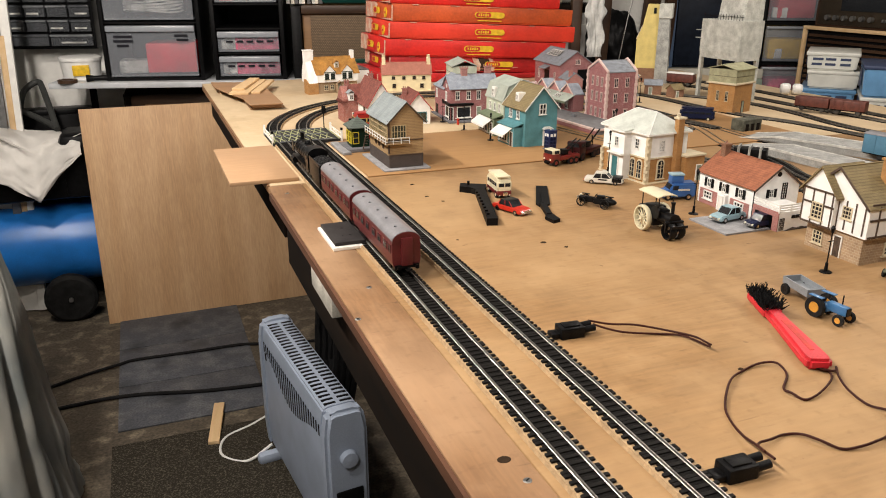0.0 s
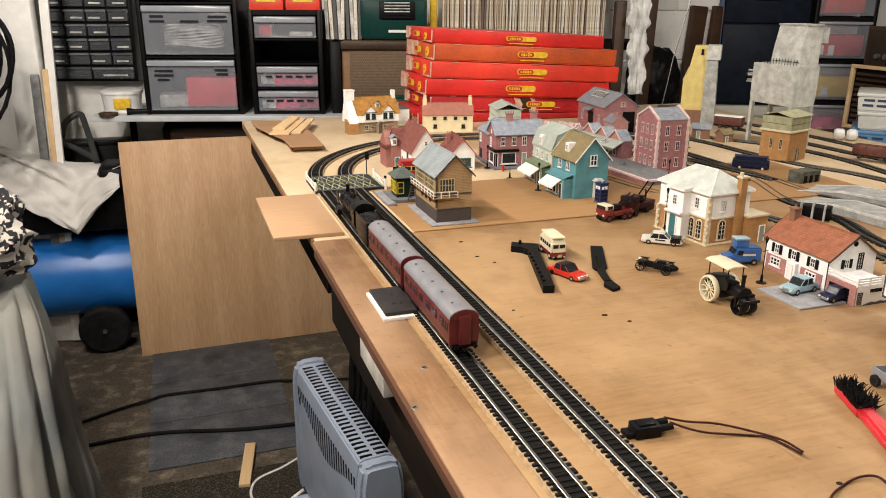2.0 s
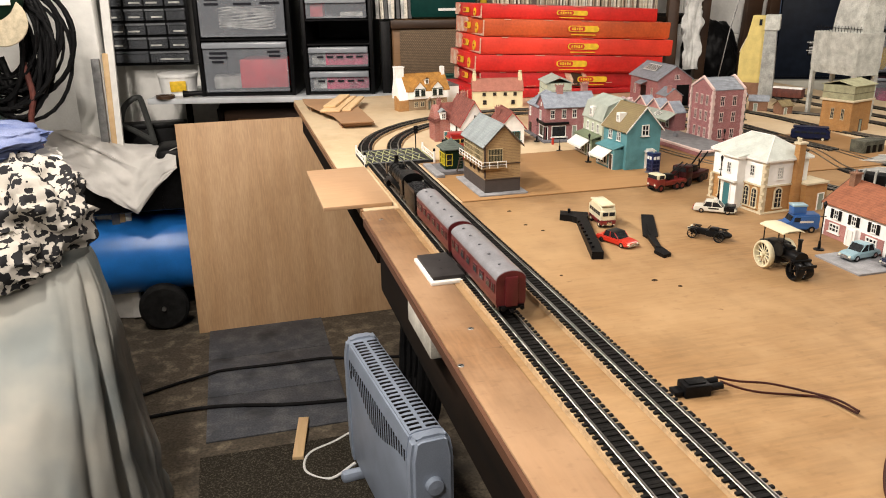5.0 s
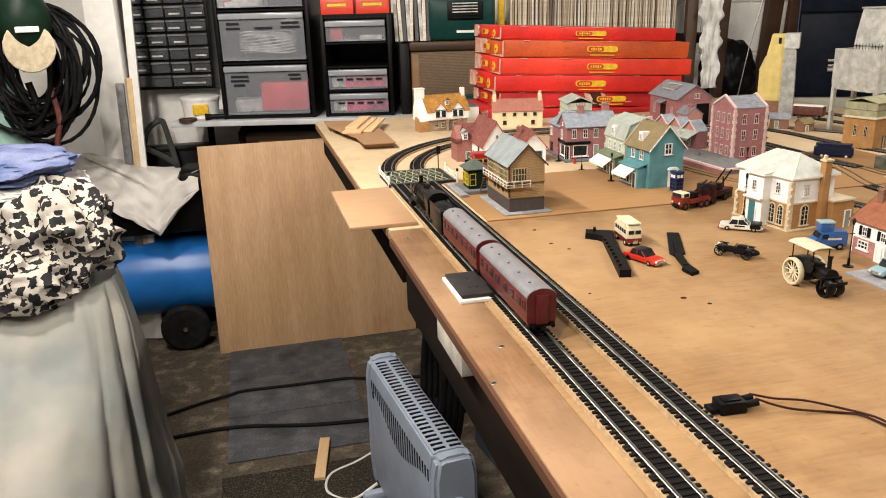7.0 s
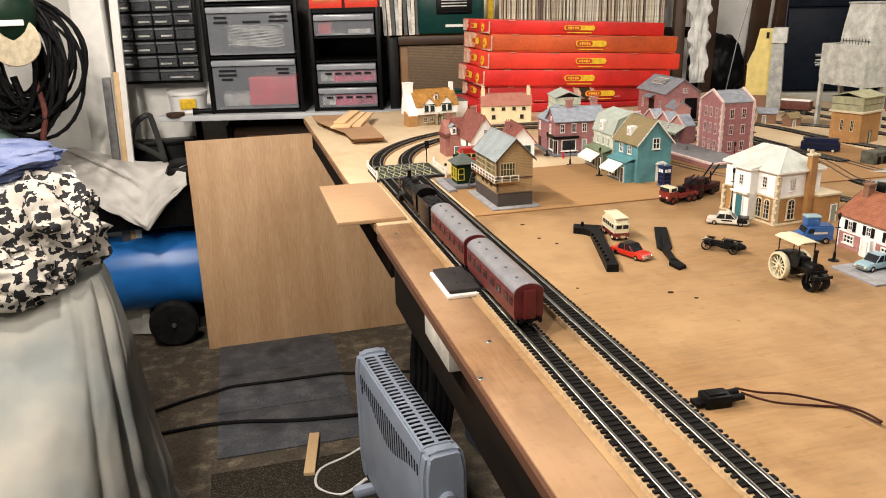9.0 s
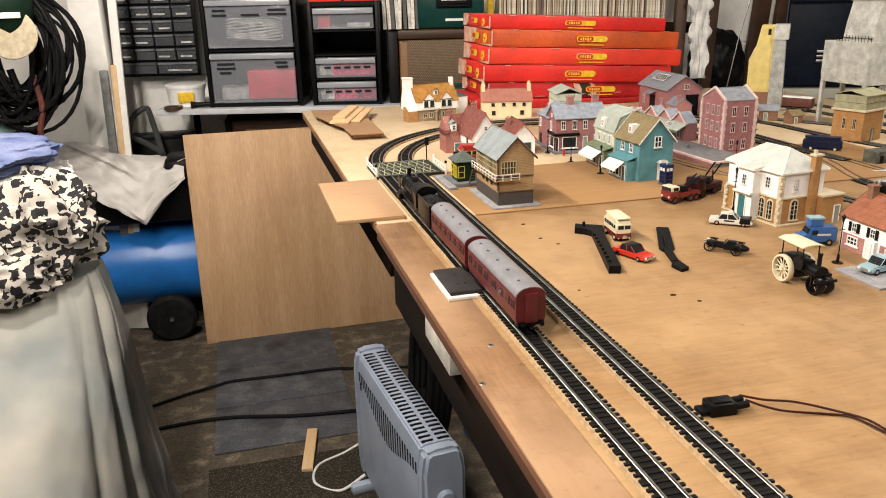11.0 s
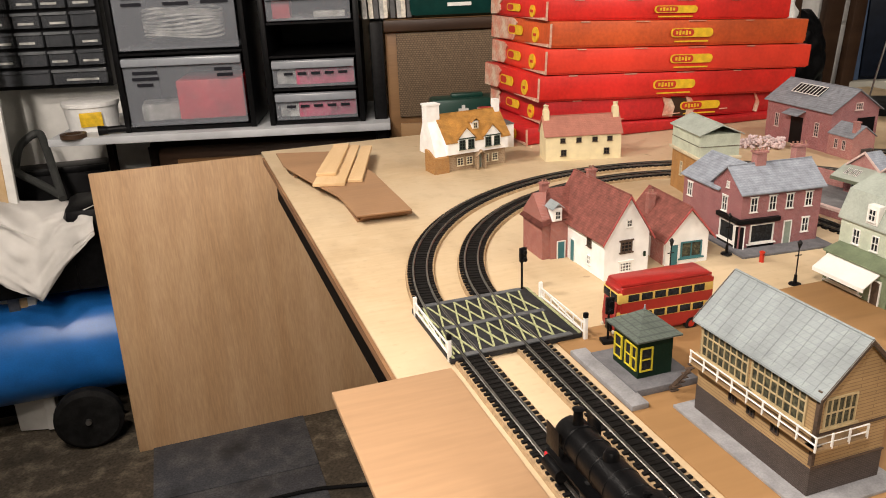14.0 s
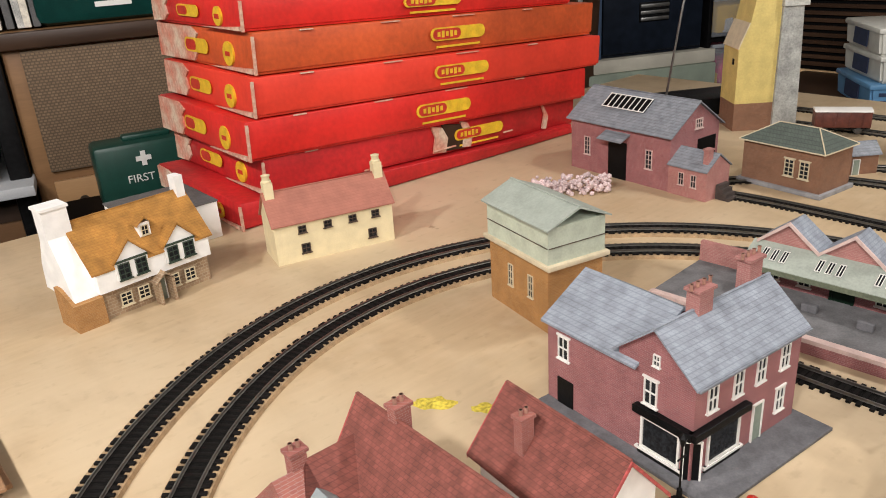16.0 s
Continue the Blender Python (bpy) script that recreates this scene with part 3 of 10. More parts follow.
def signal_box():
    w, d = 0.066, 0.128
    s = thing("signal_box", "card signal box with glazed upper floor and pale slate roof", "model building", pose(0.254, 1.704, T + 0.0024), "model village buildings")
    part("plinth", box((w / 2 - 0.002, d / 2 - 0.002, 0.0015), (w + 0.024, d + 0.026, 0.003), 0.0006), PAVING_PALE, s, "grey paved base")
    part("brick_base", box((w / 2, d / 2, 0.014), (w, d, 0.024)), BRICK_DARK, s)
    part("boarded_wall", box((w / 2, d / 2, 0.04), (w * 0.99, d * 0.99, 0.03)), BOARDS, s)
    part("upper_wall", prism(bmesh.new(), [(0, 0.055), (w, 0.055), (w, 0.089), (w / 2, 0.122), (0, 0.089)], 0, d, "y"), BOARDS, s, smooth=None)
    rf = roof_gable(s, w, d, 0.089, 0.122, SLATE_PALE, "y", over=0.005, thick=0.0018, trim=TIMBER)
    for k in range(15):
        y = -0.006 + k * (d + 0.012) / 14
        bm = bmesh.new()
        for a in (-1, 1):
            tube_into(bm, [(w / 2, y, 0.1245), (w / 2 + a * (w / 2 + 0.0045), y, 0.0868)], 0.00016, 4)
        part("roof_rib", bm, SLATE_PALE, rf, smooth=None)
    for u in (0.031, 0.090):
        window(s, facing("W", w, d, u, 0.0555), 0.056, 0.029, BOARD_FRAME, (7, 2), t=0.0006, pane=SIGNAL_PANE, edge=0.0015)
    window(s, facing("S", w, d, 0.019, 0.058), 0.028, 0.024, BOARD_FRAME, (4, 1), t=0.0006, pane=SIGNAL_PANE, edge=0.0013)
    for u in (0.045, 0.066, 0.092):
        window(s, facing("W", w, d, u, 0.034), 0.008, 0.012, TIMBER, (1, 1), sill=False)
    for z in (0.054, 0.027):
        part("band", box((w / 2, -0.0006, z), (w, 0.0014, 0.0012)), TIMBER, s, smooth=None)
    part("corner_post", box((-0.0004, -0.0004, 0.06), (0.003, 0.003, 0.06)), TIMBER, s, smooth=None)
    part("walkway", box((-0.005, d / 2 - 0.004, 0.0495), (0.0095, d + 0.008, 0.0016)), BOARDS, s)
    part("walkway", box((0.014, -0.0055, 0.0495), (0.046, 0.0105, 0.0016)), BOARDS, s)
    rail = bmesh.new()
    for z in (0.0545, 0.0605):
        tube_into(rail, [(0.036, -0.0102, z), (-0.0094, -0.0102, z), (-0.0094, d, z)], 0.0007, 5)
    part("handrail", rail, WHITE, s, "white handrail")
    for y in [-0.0102 + i * 0.0171 for i in range(9)]:
        part("rail_post", box((-0.0094, min(y, d), 0.055), (0.0012, 0.0012, 0.012)), WHITE, s, smooth=None)
    for x in (0.005, 0.02, 0.036):
        part("rail_post", box((x, -0.0102, 0.055), (0.0012, 0.0012, 0.012)), WHITE, s, smooth=None)
    stair = part("stair", box((-0.0075, d + 0.013, 0.0255), (0.0015, 0.040, 0.003), 0, 0, -52), TIMBER, s, "dark timber outside stair")
    for k in range(7):
        part("tread", box((-0.005, d + 0.0008 + k * 0.0036, 0.046 - k * 0.0062), (0.008, 0.0036, 0.0008)), TIMBER, stair, smooth=None)


def crossing_hut():
    s = thing("crossing_hut", "dark green keeper's hut with yellow window frames", "model building", pose(0.2235, 1.874, T + 0.0024), "model village buildings")
    part("plinth", box((0.028, 0.034, 0.0035), (0.066, 0.080, 0.007), 0.0006), PAVING, s, "grey base")
    part("ramp", box((-0.0115, 0.032, 0.0028), (0.017, 0.112, 0.0055), 0.0006), PAVING_PALE, s, "pale grey pavement strip")
    part("wall", box((0.026, 0.033, 0.027), (0.036, 0.042, 0.041)), GREEN_PAINT, s, smooth=None)
    bm = bmesh.new()
    a, b, c, d, top = (0.002, 0.006, 0.0475), (0.050, 0.006, 0.0475), (0.050, 0.060, 0.0475), (0.002, 0.060, 0.0475), (0.026, 0.033, 0.066)
    vs = [bm.verts.new(p) for p in (a, b, c, d, top)]
    low = [bm.verts.new((p[0], p[1], 0.046)) for p in (a, b, c, d)]
    for i in range(4):
        bm.faces.new((vs[i], vs[(i + 1) % 4], vs[4]))
        bm.faces.new((low[i], low[(i + 1) % 4], vs[(i + 1) % 4], vs[i]))
    bm.faces.new(list(reversed(low)))
    bmesh.ops.recalc_face_normals(bm, faces=bm.faces)
    rf = part("roof", bm, SLATE_GREEN, s, "dark grey pyramid roof", smooth=None)
    part("finial", cyl((0.026, 0.033, 0.065), (0.026, 0.033, 0.07), 0.0012, 0.0006, 8), SLATE, rf)
    m = pose(0.008, 0.012, 0)
    for u, w in ((0.009, 0.013), (0.026, 0.010), (0.036, 0.008)):
        window(s, m @ facing("W", 0.036, 0.042, u, 0.014), w, 0.024, YELLOW_PAINT, (0, 1), sill=False, t=0.0008)
    window(s, m @ facing("S", 0.036, 0.042, 0.008, 0.014), 0.013, 0.024, YELLOW_PAINT, (0, 1), sill=False, t=0.0008)


def pub_cottage():
    s = thing("village_inn", "white-walled inn with red tiled roof and brick wing", "model building", pose(0.333, 2.118, T), "model village buildings")
    w, d = 0.062, 0.130
    walls_gable(s, w, d, 0.056, 0.105, RENDER_WHITE, "y")
    rf = roof_gable(s, w, d, 0.056, 0.105, TILE_RED, "y", over=0.005, trim=VERGE_RED)
    # brick wing on the street side
    bm = prism(bmesh.new(), [(2.194 - 2.098, 0), (2.252 - 2.098, 0), (2.252 - 2.098, 0.056), (2.223 - 2.098, 0.085), (2.194 - 2.098, 0.056)], -0.036, 0.03, "x")
    wing = part("brick_wing", bm, BRICK_RED, s, "red brick gabled wing", smooth=None)
    bm = prism(bmesh.new(), [(0.092, 0.0535), (0.125, 0.0865), (0.158, 0.0535), (0.158, 0.0555), (0.125, 0.0885), (0.092, 0.0555)], -0.014, 0.03, "x")
    part("wing_roof", bm, TILE_RED, wing, smooth=None)
    bm = bmesh.new()
    vs = [bm.verts.new(p) for p in ((-0.040, 0.091, 0.046), (-0.040, 0.159, 0.046), (-0.0135, 0.125, 0.0885), (-0.0135, 0.092, 0.056), (-0.0135, 0.158, 0.056))]
    for f in ((0, 2, 1), (0, 3, 2), (1, 2, 4)):
        bm.faces.new([vs[i] for i in f])
    bmesh.ops.solidify(bm, geom=bm.faces[:], thickness=0.0014)
    part("wing_hip", bm, TILE_RED, wing, smooth=None)
    dm = box((-0.017, 0.098, 0.062), (0.013, 0.016, 0.018))
    part("dormer", dm, RENDER_WHITE, wing, smooth=None)
    part("dormer_roof", prism(bmesh.new(), [(-0.0265, 0.070), (-0.017, 0.079), (-0.0075, 0.070), (-0.017, 0.0765)], 0.086, 0.110, "y"), SLATE_PALE, wing, smooth=None)
    window(wing, pose(-0.017, 0.0898, 0.056), 0.008, 0.011, WHITE, (1, 1))
    # red brick front with a teal door facing the street corner
    part("brick_front", box((-0.012, 0.0955, 0.026), (0.026, 0.005, 0.052)), BRICK_RED, s, smooth=None)
    door(s, pose(-0.010, 0.0928, 0), 0.011, 0.024)
    door(s, facing("W", w, d, 0.052, 0), 0.011, 0.030)
    window(s, facing("W", w, d, 0.094, 0.034), 0.010, 0.012, TIMBER, (1, 1))
    window(s, facing("W", w, d, 0.094, 0.010), 0.008, 0.012, WHITE, (1, 1))
    window(s, facing("S", w, d, 0.030, 0.034), 0.016, 0.014, TIMBER, (2, 2), lintel=True)
    window(s, facing("S", w, d, 0.030, 0.008), 0.017, 0.013, WHITE, (3, 2), lintel=True)
    window(s, facing("S", w, d, 0.033, 0.066), 0.007, 0.009, WHITE, (1, 1))
    part("inn_sign", box((0.056, -0.001, 0.028), (0.003, 0.0015, 0.006)), GREEN_PAINT, s, "small green wall sign", smooth=None)
    chimney(s, -0.018, 0.128, 0.060, 0.096, BRICK_RED, 0.010, 0.008, 2)
    chimney(s, w / 2 + 0.004, 0.098, 0.090, 0.115, BRICK_RED, 0.011, 0.008, 2)
    g = thing("cottage_shop", "small white gabled shop with green shopfront and red roof", "model building", pose(0.429, 2.130, T, 0, 0, -5), "model village buildings")
    w, d = 0.060, 0.098
    walls_gable(g, w, d, 0.040, 0.0745, RENDER_WHITE, "y")
    roof_gable(g, w, d, 0.040, 0.075, TILE_RED, "y", over=0.006, trim=VERGE_RED)
    window(g, facing("S", w, d, 0.036, 0.008), 0.030, 0.022, TEAL_PAINT, (1, 0), pane=SIGNAL_PANE)
    door(g, facing("S", w, d, 0.012, 0), 0.011, 0.028, TEAL_PAINT)
    part("shop_side", box((-0.0008, 0.02, 0.019), (0.0016, 0.03, 0.038)), BRICK_RED, g, smooth=None)
    chimney(g, 0.012, 0.066, 0.040, 0.078, BRICK_RED, 0.010, 0.008, 2)


def corner_shop():
    s = thing("corner_shop", "plum brick corner shop with slate roof and dark shopfront", "model building", pose(0.546, 2.136, T + 0.0022, 0, 0, -5), "model village buildings")
    w, d, d2 = 0.121, 0.066, 0.140
    part("pavement", box((w / 2 - 0.002, d2 / 2 - 0.014, -0.0008), (w + 0.018, d2 + 0.03, 0.003), 0.0005), PAVING, s, "dark grey pavement base")
    walls_gable(s, w, d, 0.078, 0.105, BRICK_PURPLE, "x")
    roof_gable(s, w, d, 0.078, 0.105, SLATE_BLUE, "x", over=0.004, trim=None)
    ww, ridge = 0.090, 0.098
    wing = part("rear_wing", prism(bmesh.new(), [(0, 0), (ww, 0), (ww, 0.071), (ww / 2, ridge - 0.0022), (0, 0.071)], d, d2, "y"), BRICK_PURPLE, s, smooth=None)
    slope = (ridge - 0.071) / (ww / 2)
    bm = prism(bmesh.new(), [(-0.004, 0.071 - 0.004 * slope), (ww / 2, ridge), (ww + 0.004, 0.071 - 0.004 * slope), (ww + 0.004, 0.0732 - 0.004 * slope), (ww / 2, ridge + 0.0024), (-0.004, 0.0732 - 0.004 * slope)], d * 0.72, d2 + 0.004, "y")
    part("wing_roof", bm, SLATE_BLUE, wing, smooth=None)
    for u in (0.018, 0.046, 0.072, 0.101):
        window(s, facing("S", w, d, u, 0.050), 0.0105, 0.020, WHITE, (1, 1), lintel=True)
    window(s, facing("S", w, d, 0.100, 0.014), 0.0105, 0.020, WHITE, (1, 1), lintel=True)
    door(s, facing("S", w, d, 0.073, 0), 0.011, 0.032, DOOR_GREY)
    window(s, facing("W", w, d, 0.030, 0.044), 0.0115, 0.021, WHITE, (1, 1), lintel=True)
    window(s, facing("W", w, d, 0.034, 0.077), 0.006, 0.009, WHITE, (1, 1))
    window(s, facing("W", w, d2, 0.018, 0.042), 0.0115, 0.020, WHITE, (1, 1), lintel=True)
    part("yard_door", placed(box((0, -0.0005, 0.012), (0.017, 0.001, 0.024)), facing("W", w, d2, 0.02, 0)), BLACK, s, "open dark yard doorway", smooth=None)
    # shopfront wrapping the corner
    front = part("shopfront", box((0.027, -0.002, 0.0385), (0.062, 0.007, 0.006), 0.0006), SATIN_BLACK, s, "black shopfront with glazed panes", smooth=None)
    part("fascia", box((-0.002, 0.023, 0.0385), (0.007, 0.05, 0.006), 0.0006), SATIN_BLACK, front, smooth=None)
    for m, ww in ((facing("S", w, d, 0.034, 0.006), 0.036), (facing("W", w, d, 0.040, 0.006), 0.034)):
        window(front, m, ww, 0.027, WHITE, (0, 0), t=0.0008)
        part("stall_riser", placed(box((0, -0.0008, -0.003), (ww * 1.1, 0.0018, 0.006)), m), SATIN_BLACK, front, smooth=None)
    door(s, pose(0.004, 0.003, 0, 0, 0, -45) @ pose(0, -0.003, 0), 0.012, 0.032, SATIN_BLACK)
    chimney(s, 0.044, d / 2 + 0.001, 0.085, 0.122, BRICK_PINK, 0.015, 0.011, 4)
    chimney(s, 0.108, d / 2 + 0.006, 0.085, 0.124, BRICK_PINK, 0.015, 0.011, 4)
    for x, wd in ((w / 2, w),):
        part("gutter", box((x, -0.0052, 0.0755), (wd + 0.006, 0.0016, 0.0016)), SLATE, s, smooth=None)


def water_tank(x, y, rz, w, d, hb, ht, hr, base, label, tank=None, cap=None, ridge="x"):
    s = thing("water_tower", label, "model building", pose(x, y, T, 0, 0, rz), "water towers")
    part("wall", box((w / 2, d / 2, hb / 2), (w * 0.94, d * 0.94, hb)), base, s, smooth=None)
    part("cornice", box((w / 2, d / 2, hb), (w * 1.06, d * 1.06, 0.005), 0.0008), CORNICE, s, "cream cornice")
    tk = part("tank", box((w / 2, d / 2, (hb + ht) / 2), (w * 0.97, d * 0.97, ht - hb)), tank or RENDER_SAGE, s, "sage green panelled tank", smooth=None)
    for face, ln in (("S", w), ("W", d)):
        part("panel_joint", placed(box((0, 0.0006, 0), (ln * 0.96, 0.0008, 0.0006)), facing(face, w, d, ln * 0.5, (hb + ht) / 2)), TIMBER, tk, smooth=None)
    roof_gable(s, w, d, ht, hr, cap or ROOF_MINT, ridge, over=0.003)
    m0 = pose(w * 0.03, d * 0.03, 0)
    for u in (0.36, 0.68):
        window(s, m0 @ facing("W", w * 0.94, d * 0.94, d * u, hb * 0.4), 0.008, hb * 0.34, CORNICE, (1, 2))
    door(s, m0 @ facing("S", w * 0.94, d * 0.94, w * 0.5, 0), 0.011, 0.030, DOOR_GREY, TIMBER)
    return s


def white_cottage():
    s = thing("thatch_cottage", "white cottage with ochre roof and stone ground floor", "model building", pose(0.339, 2.697, T, 0, 0, 7), "model village buildings")
    w, d, f, h, r = 0.130, 0.084, 0.034, 0.061, 0.103
    part("stone_base", box((w / 2 + 0.002, d / 2 + 0.004, f / 2), (w - 0.004, d - 0.008, f)), STONE, s, "printed rubble stone ground floor", smooth=None)
    part("wall", prism(bmesh.new(), [(-0.003, f), (d, f), (d, h), (d / 2, r), (-0.003, h - 0.003)], 0, w, "x"), RENDER_WHITE, s, smooth=None)
    rf = roof_gable(s, w, d, h, r, OCHRE_ROOF, "x", over=0.005)
    for x in (0.038, 0.094):
        g = part("gable", prism(bmesh.new(), [(x - 0.018, f + 0.008), (x + 0.018, f + 0.008), (x + 0.018, 0.064), (x, 0.083), (x - 0.018, 0.064)], -0.006, 0.030, "y"), RENDER_WHITE, s, smooth=None)
        bm = bmesh.new()
        for a in (-1, 1):
            prism(bm, [(x, 0.0835), (x + a * 0.0205, 0.0615), (x + a * 0.0205, 0.0635), (x, 0.0855)], -0.009, 0.034, "y")
        part("gable_roof", bm, OCHRE_ROOF, g, smooth=None)
        part("gable_beam", box((x, -0.0065, 0.0630), (0.036, 0.0016, 0.0022)), GREEN_TRIM, g, smooth=None)
        for k in (-1, 1):
            window(g, pose(x + k * 0.0095, -0.006, 0.043), 0.0125, 0.0175, GREEN_TRIM, (1, 2))
            window(s, pose(x + k * 0.010, 0.004, 0.010), 0.013, 0.015, CORNICE, (1, 2))
    dm = part("dormer", box((0.067, 0.020, 0.0815), (0.013, 0.016, 0.017)), RENDER_WHITE, rf, smooth=None)
    window(dm, pose(0.067, 0.012, 0.076), 0.008, 0.011, CORNICE, (1, 1))
    part("dormer_roof", prism(bmesh.new(), [(0.057, 0.088), (0.067, 0.0975), (0.077, 0.088), (0.067, 0.0950)], 0.008, 0.040, "y"), OCHRE_ROOF, dm, smooth=None)
    door(s, pose(0.068, 0.004, 0), 0.010, 0.026, DOOR_GREY)
    part("porch_roof", prism(bmesh.new(), [(0.056, 0.026), (0.068, 0.038), (0.080, 0.026), (0.068, 0.0350)], -0.012, 0.004, "y"), STONE, s, smooth=None)
    for x in (0.060, 0.076):
        part("porch_wall", box((x, -0.004, 0.0135), (0.003, 0.014, 0.027)), STONE, s, smooth=None)
    part("gable_chimney", prism(bmesh.new(), [(0.004, f - 0.002), (0.074, f - 0.002), (0.070, 0.060), (0.056, 0.090), (0.056, 0.124), (0.034, 0.124), (0.034, 0.094), (0.016, 0.062)], -0.024, 0.002, "x"), RENDER_WHITE, s, "tapered white end chimney", smooth=None)
    part("stack_cap", box((-0.011, 0.045, 0.1255), (0.029, 0.026, 0.003)), RENDER_WHITE, s, smooth=None)
    part("lean_to", prism(bmesh.new(), [(0.0, 0), (0.042, 0), (0.042, 0.042), (0.030, 0.042), (0.0, 0.030)], -0.028, 0.003, "x"), BRICK_BUFF, s, "brown brick end base", smooth=None)
    part("far_chimney", box((w - 0.002, d / 2, 0.106), (0.010, 0.015, 0.032)), RENDER_WHITE, s, "white ridge chimney", smooth=None)


def cream_cottage():
    s = thing("cream_cottage", "cream rendered cottage with plain red roof", "model building", pose(0.540, 2.690, T, 0, 0, -14), "model village buildings")
    w, d = 0.151, 0.055
    walls_gable(s, w, d, 0.052, 0.083, RENDER_CREAM, "x")
    roof_gable(s, w, d, 0.052, 0.083, ROOF_TERRACOTTA, "x", over=0.003)
    for u in (0.034, 0.066, 0.098, 0.128):
        window(s, facing("S", w, d, u, 0.036), 0.010, 0.009, TIMBER, (1, 1))
    for u in (0.036, 0.122):
        window(s, facing("S", w, d, u, 0.010), 0.011, 0.012, TIMBER, (1, 1))
    for x in (0.006, w - 0.006):
        c = part("chimney", box((x, d / 2, 0.083), (0.011, 0.013, 0.028)), RENDER_CREAM, s, smooth=None)
        part("chimney_pot", lathe(bmesh.new(), [(0.0058, 0.096), (0.006, 0.099), (0.0048, 0.1), (0.0046, 0.104), (0.0056, 0.106), (0.002, 0.107)], (x, d / 2, 0), 12), RENDER_CREAM, c)


def street_shops():
    s = thing("sage_shop", "sage green shop with mansard roof and white awning", "model building", pose(0.584, 1.915, T, 0, 0, -2), "model village buildings")
    w, d = 0.090, 0.100
    bm = prism(bmesh.new(), [(0, 0), (w, 0), (w, 0.078), (w * 0.88, 0.108), (w * 0.5, 0.122), (w * 0.12, 0.108), (0, 0.078)], 0, d, "y")
    part("wall", bm, RENDER_SAGE, s, smooth=None)
    bm = prism(bmesh.new(), [(-0.003, 0.077), (w * 0.11, 0.109), (w * 0.5, 0.1235), (w * 0.89, 0.109), (w + 0.003, 0.077), (w + 0.003, 0.079), (w * 0.9, 0.1115), (w * 0.5, 0.1255), (w * 0.1, 0.1115), (-0.003, 0.079)], -0.003, d + 0.003, "y")
    rf = part("roof", bm, ROOF_MINT, s, smooth=None)
    dm = part("dormer", box((0.004, 0.055, 0.093), (0.014, 0.016, 0.022)), WHITE, rf, smooth=None)
    window(dm, pose(-0.003, 0.055, 0.086, 0, 0, -90), 0.010, 0.014, WHITE, (1, 1))
    for u in (0.025, 0.052, 0.078):
        window(s, facing("W", w, d, u, 0.052), 0.010, 0.018, WHITE, (1, 1))
    shop_front(s, w, d, 0.092, GREEN_SHOP)
    t = thing("teal_shop", "teal gabled shop with olive roof and white awning", "model building", pose(0.576, 1.793, T + 0.0024, 0, 0, 3), "model village buildings")
    w, d = 0.076, 0.090
    walls_gable(t, w, d, 0.080, 0.122, RENDER_TEAL, "y")
    rf = roof_gable(t, w, d, 0.080, 0.122, TILE_OLIVE, "y", over=0.005, trim=WHITE)
    dm = part("dormer", box((0.013, 0.046, 0.098), (0.016, 0.014, 0.018)), WHITE, rf, smooth=None)
    window(dm, pose(0.005, 0.046, 0.093, 0, 0, -90), 0.008, 0.010, WHITE, (1, 1))
    for u in (0.028, 0.060):
        window(t, facing("W", w, d, u, 0.054), 0.013, 0.018, WHITE, (1, 1))
    window(t, facing("S", w, d, 0.040, 0.066), 0.016, 0.022, WHITE, (1, 1), t=0.0012)
    door(t, facing("S", w, d, 0.050, 0), 0.013, 0.032, WHITE)
    part("porch_hood", prism(bmesh.new(), [(0.040, 0.035), (0.046, 0.040), (0.058, 0.040), (0.064, 0.035)], -0.010, 0.0, "y"), WHITE, t, smooth=None)
    shop_front(t, w, d, 0.070, RENDER_TEAL)


def shop_front(s, w, d, width, mat):
    """A single-storey front on the west side with a white awning."""
    part("front", box((-0.010, d / 2, 0.020), (0.020, width, 0.040)), mat, s, smooth=None)
    part("front_roof", prism(bmesh.new(), [(-0.023, 0.040), (0.0, 0.047), (0.0, 0.049), (-0.023, 0.042)], d / 2 - width / 2 - 0.002, d / 2 + width / 2 + 0.002, "y"), mat, s, smooth=None)
    window(s, pose(-0.020, d / 2 + width * 0.16, 0.006, 0, 0, -90), width * 0.52, 0.022, WHITE, (2, 0))
    door(s, pose(-0.020, d / 2 - width * 0.33, 0, 0, 0, -90), 0.012, 0.030, TIMBER)
    bm = bmesh.new()
    prism(bm, [(-0.020, 0.037), (-0.040, 0.024), (-0.040, 0.020), (-0.0408, 0.020), (-0.0408, 0.0245), (-0.020, 0.0385)], d / 2 - width * 0.36, d / 2 + width * 0.46, "y")
    part("awning", bm, WHITE, s, "white canvas awning", smooth=None)


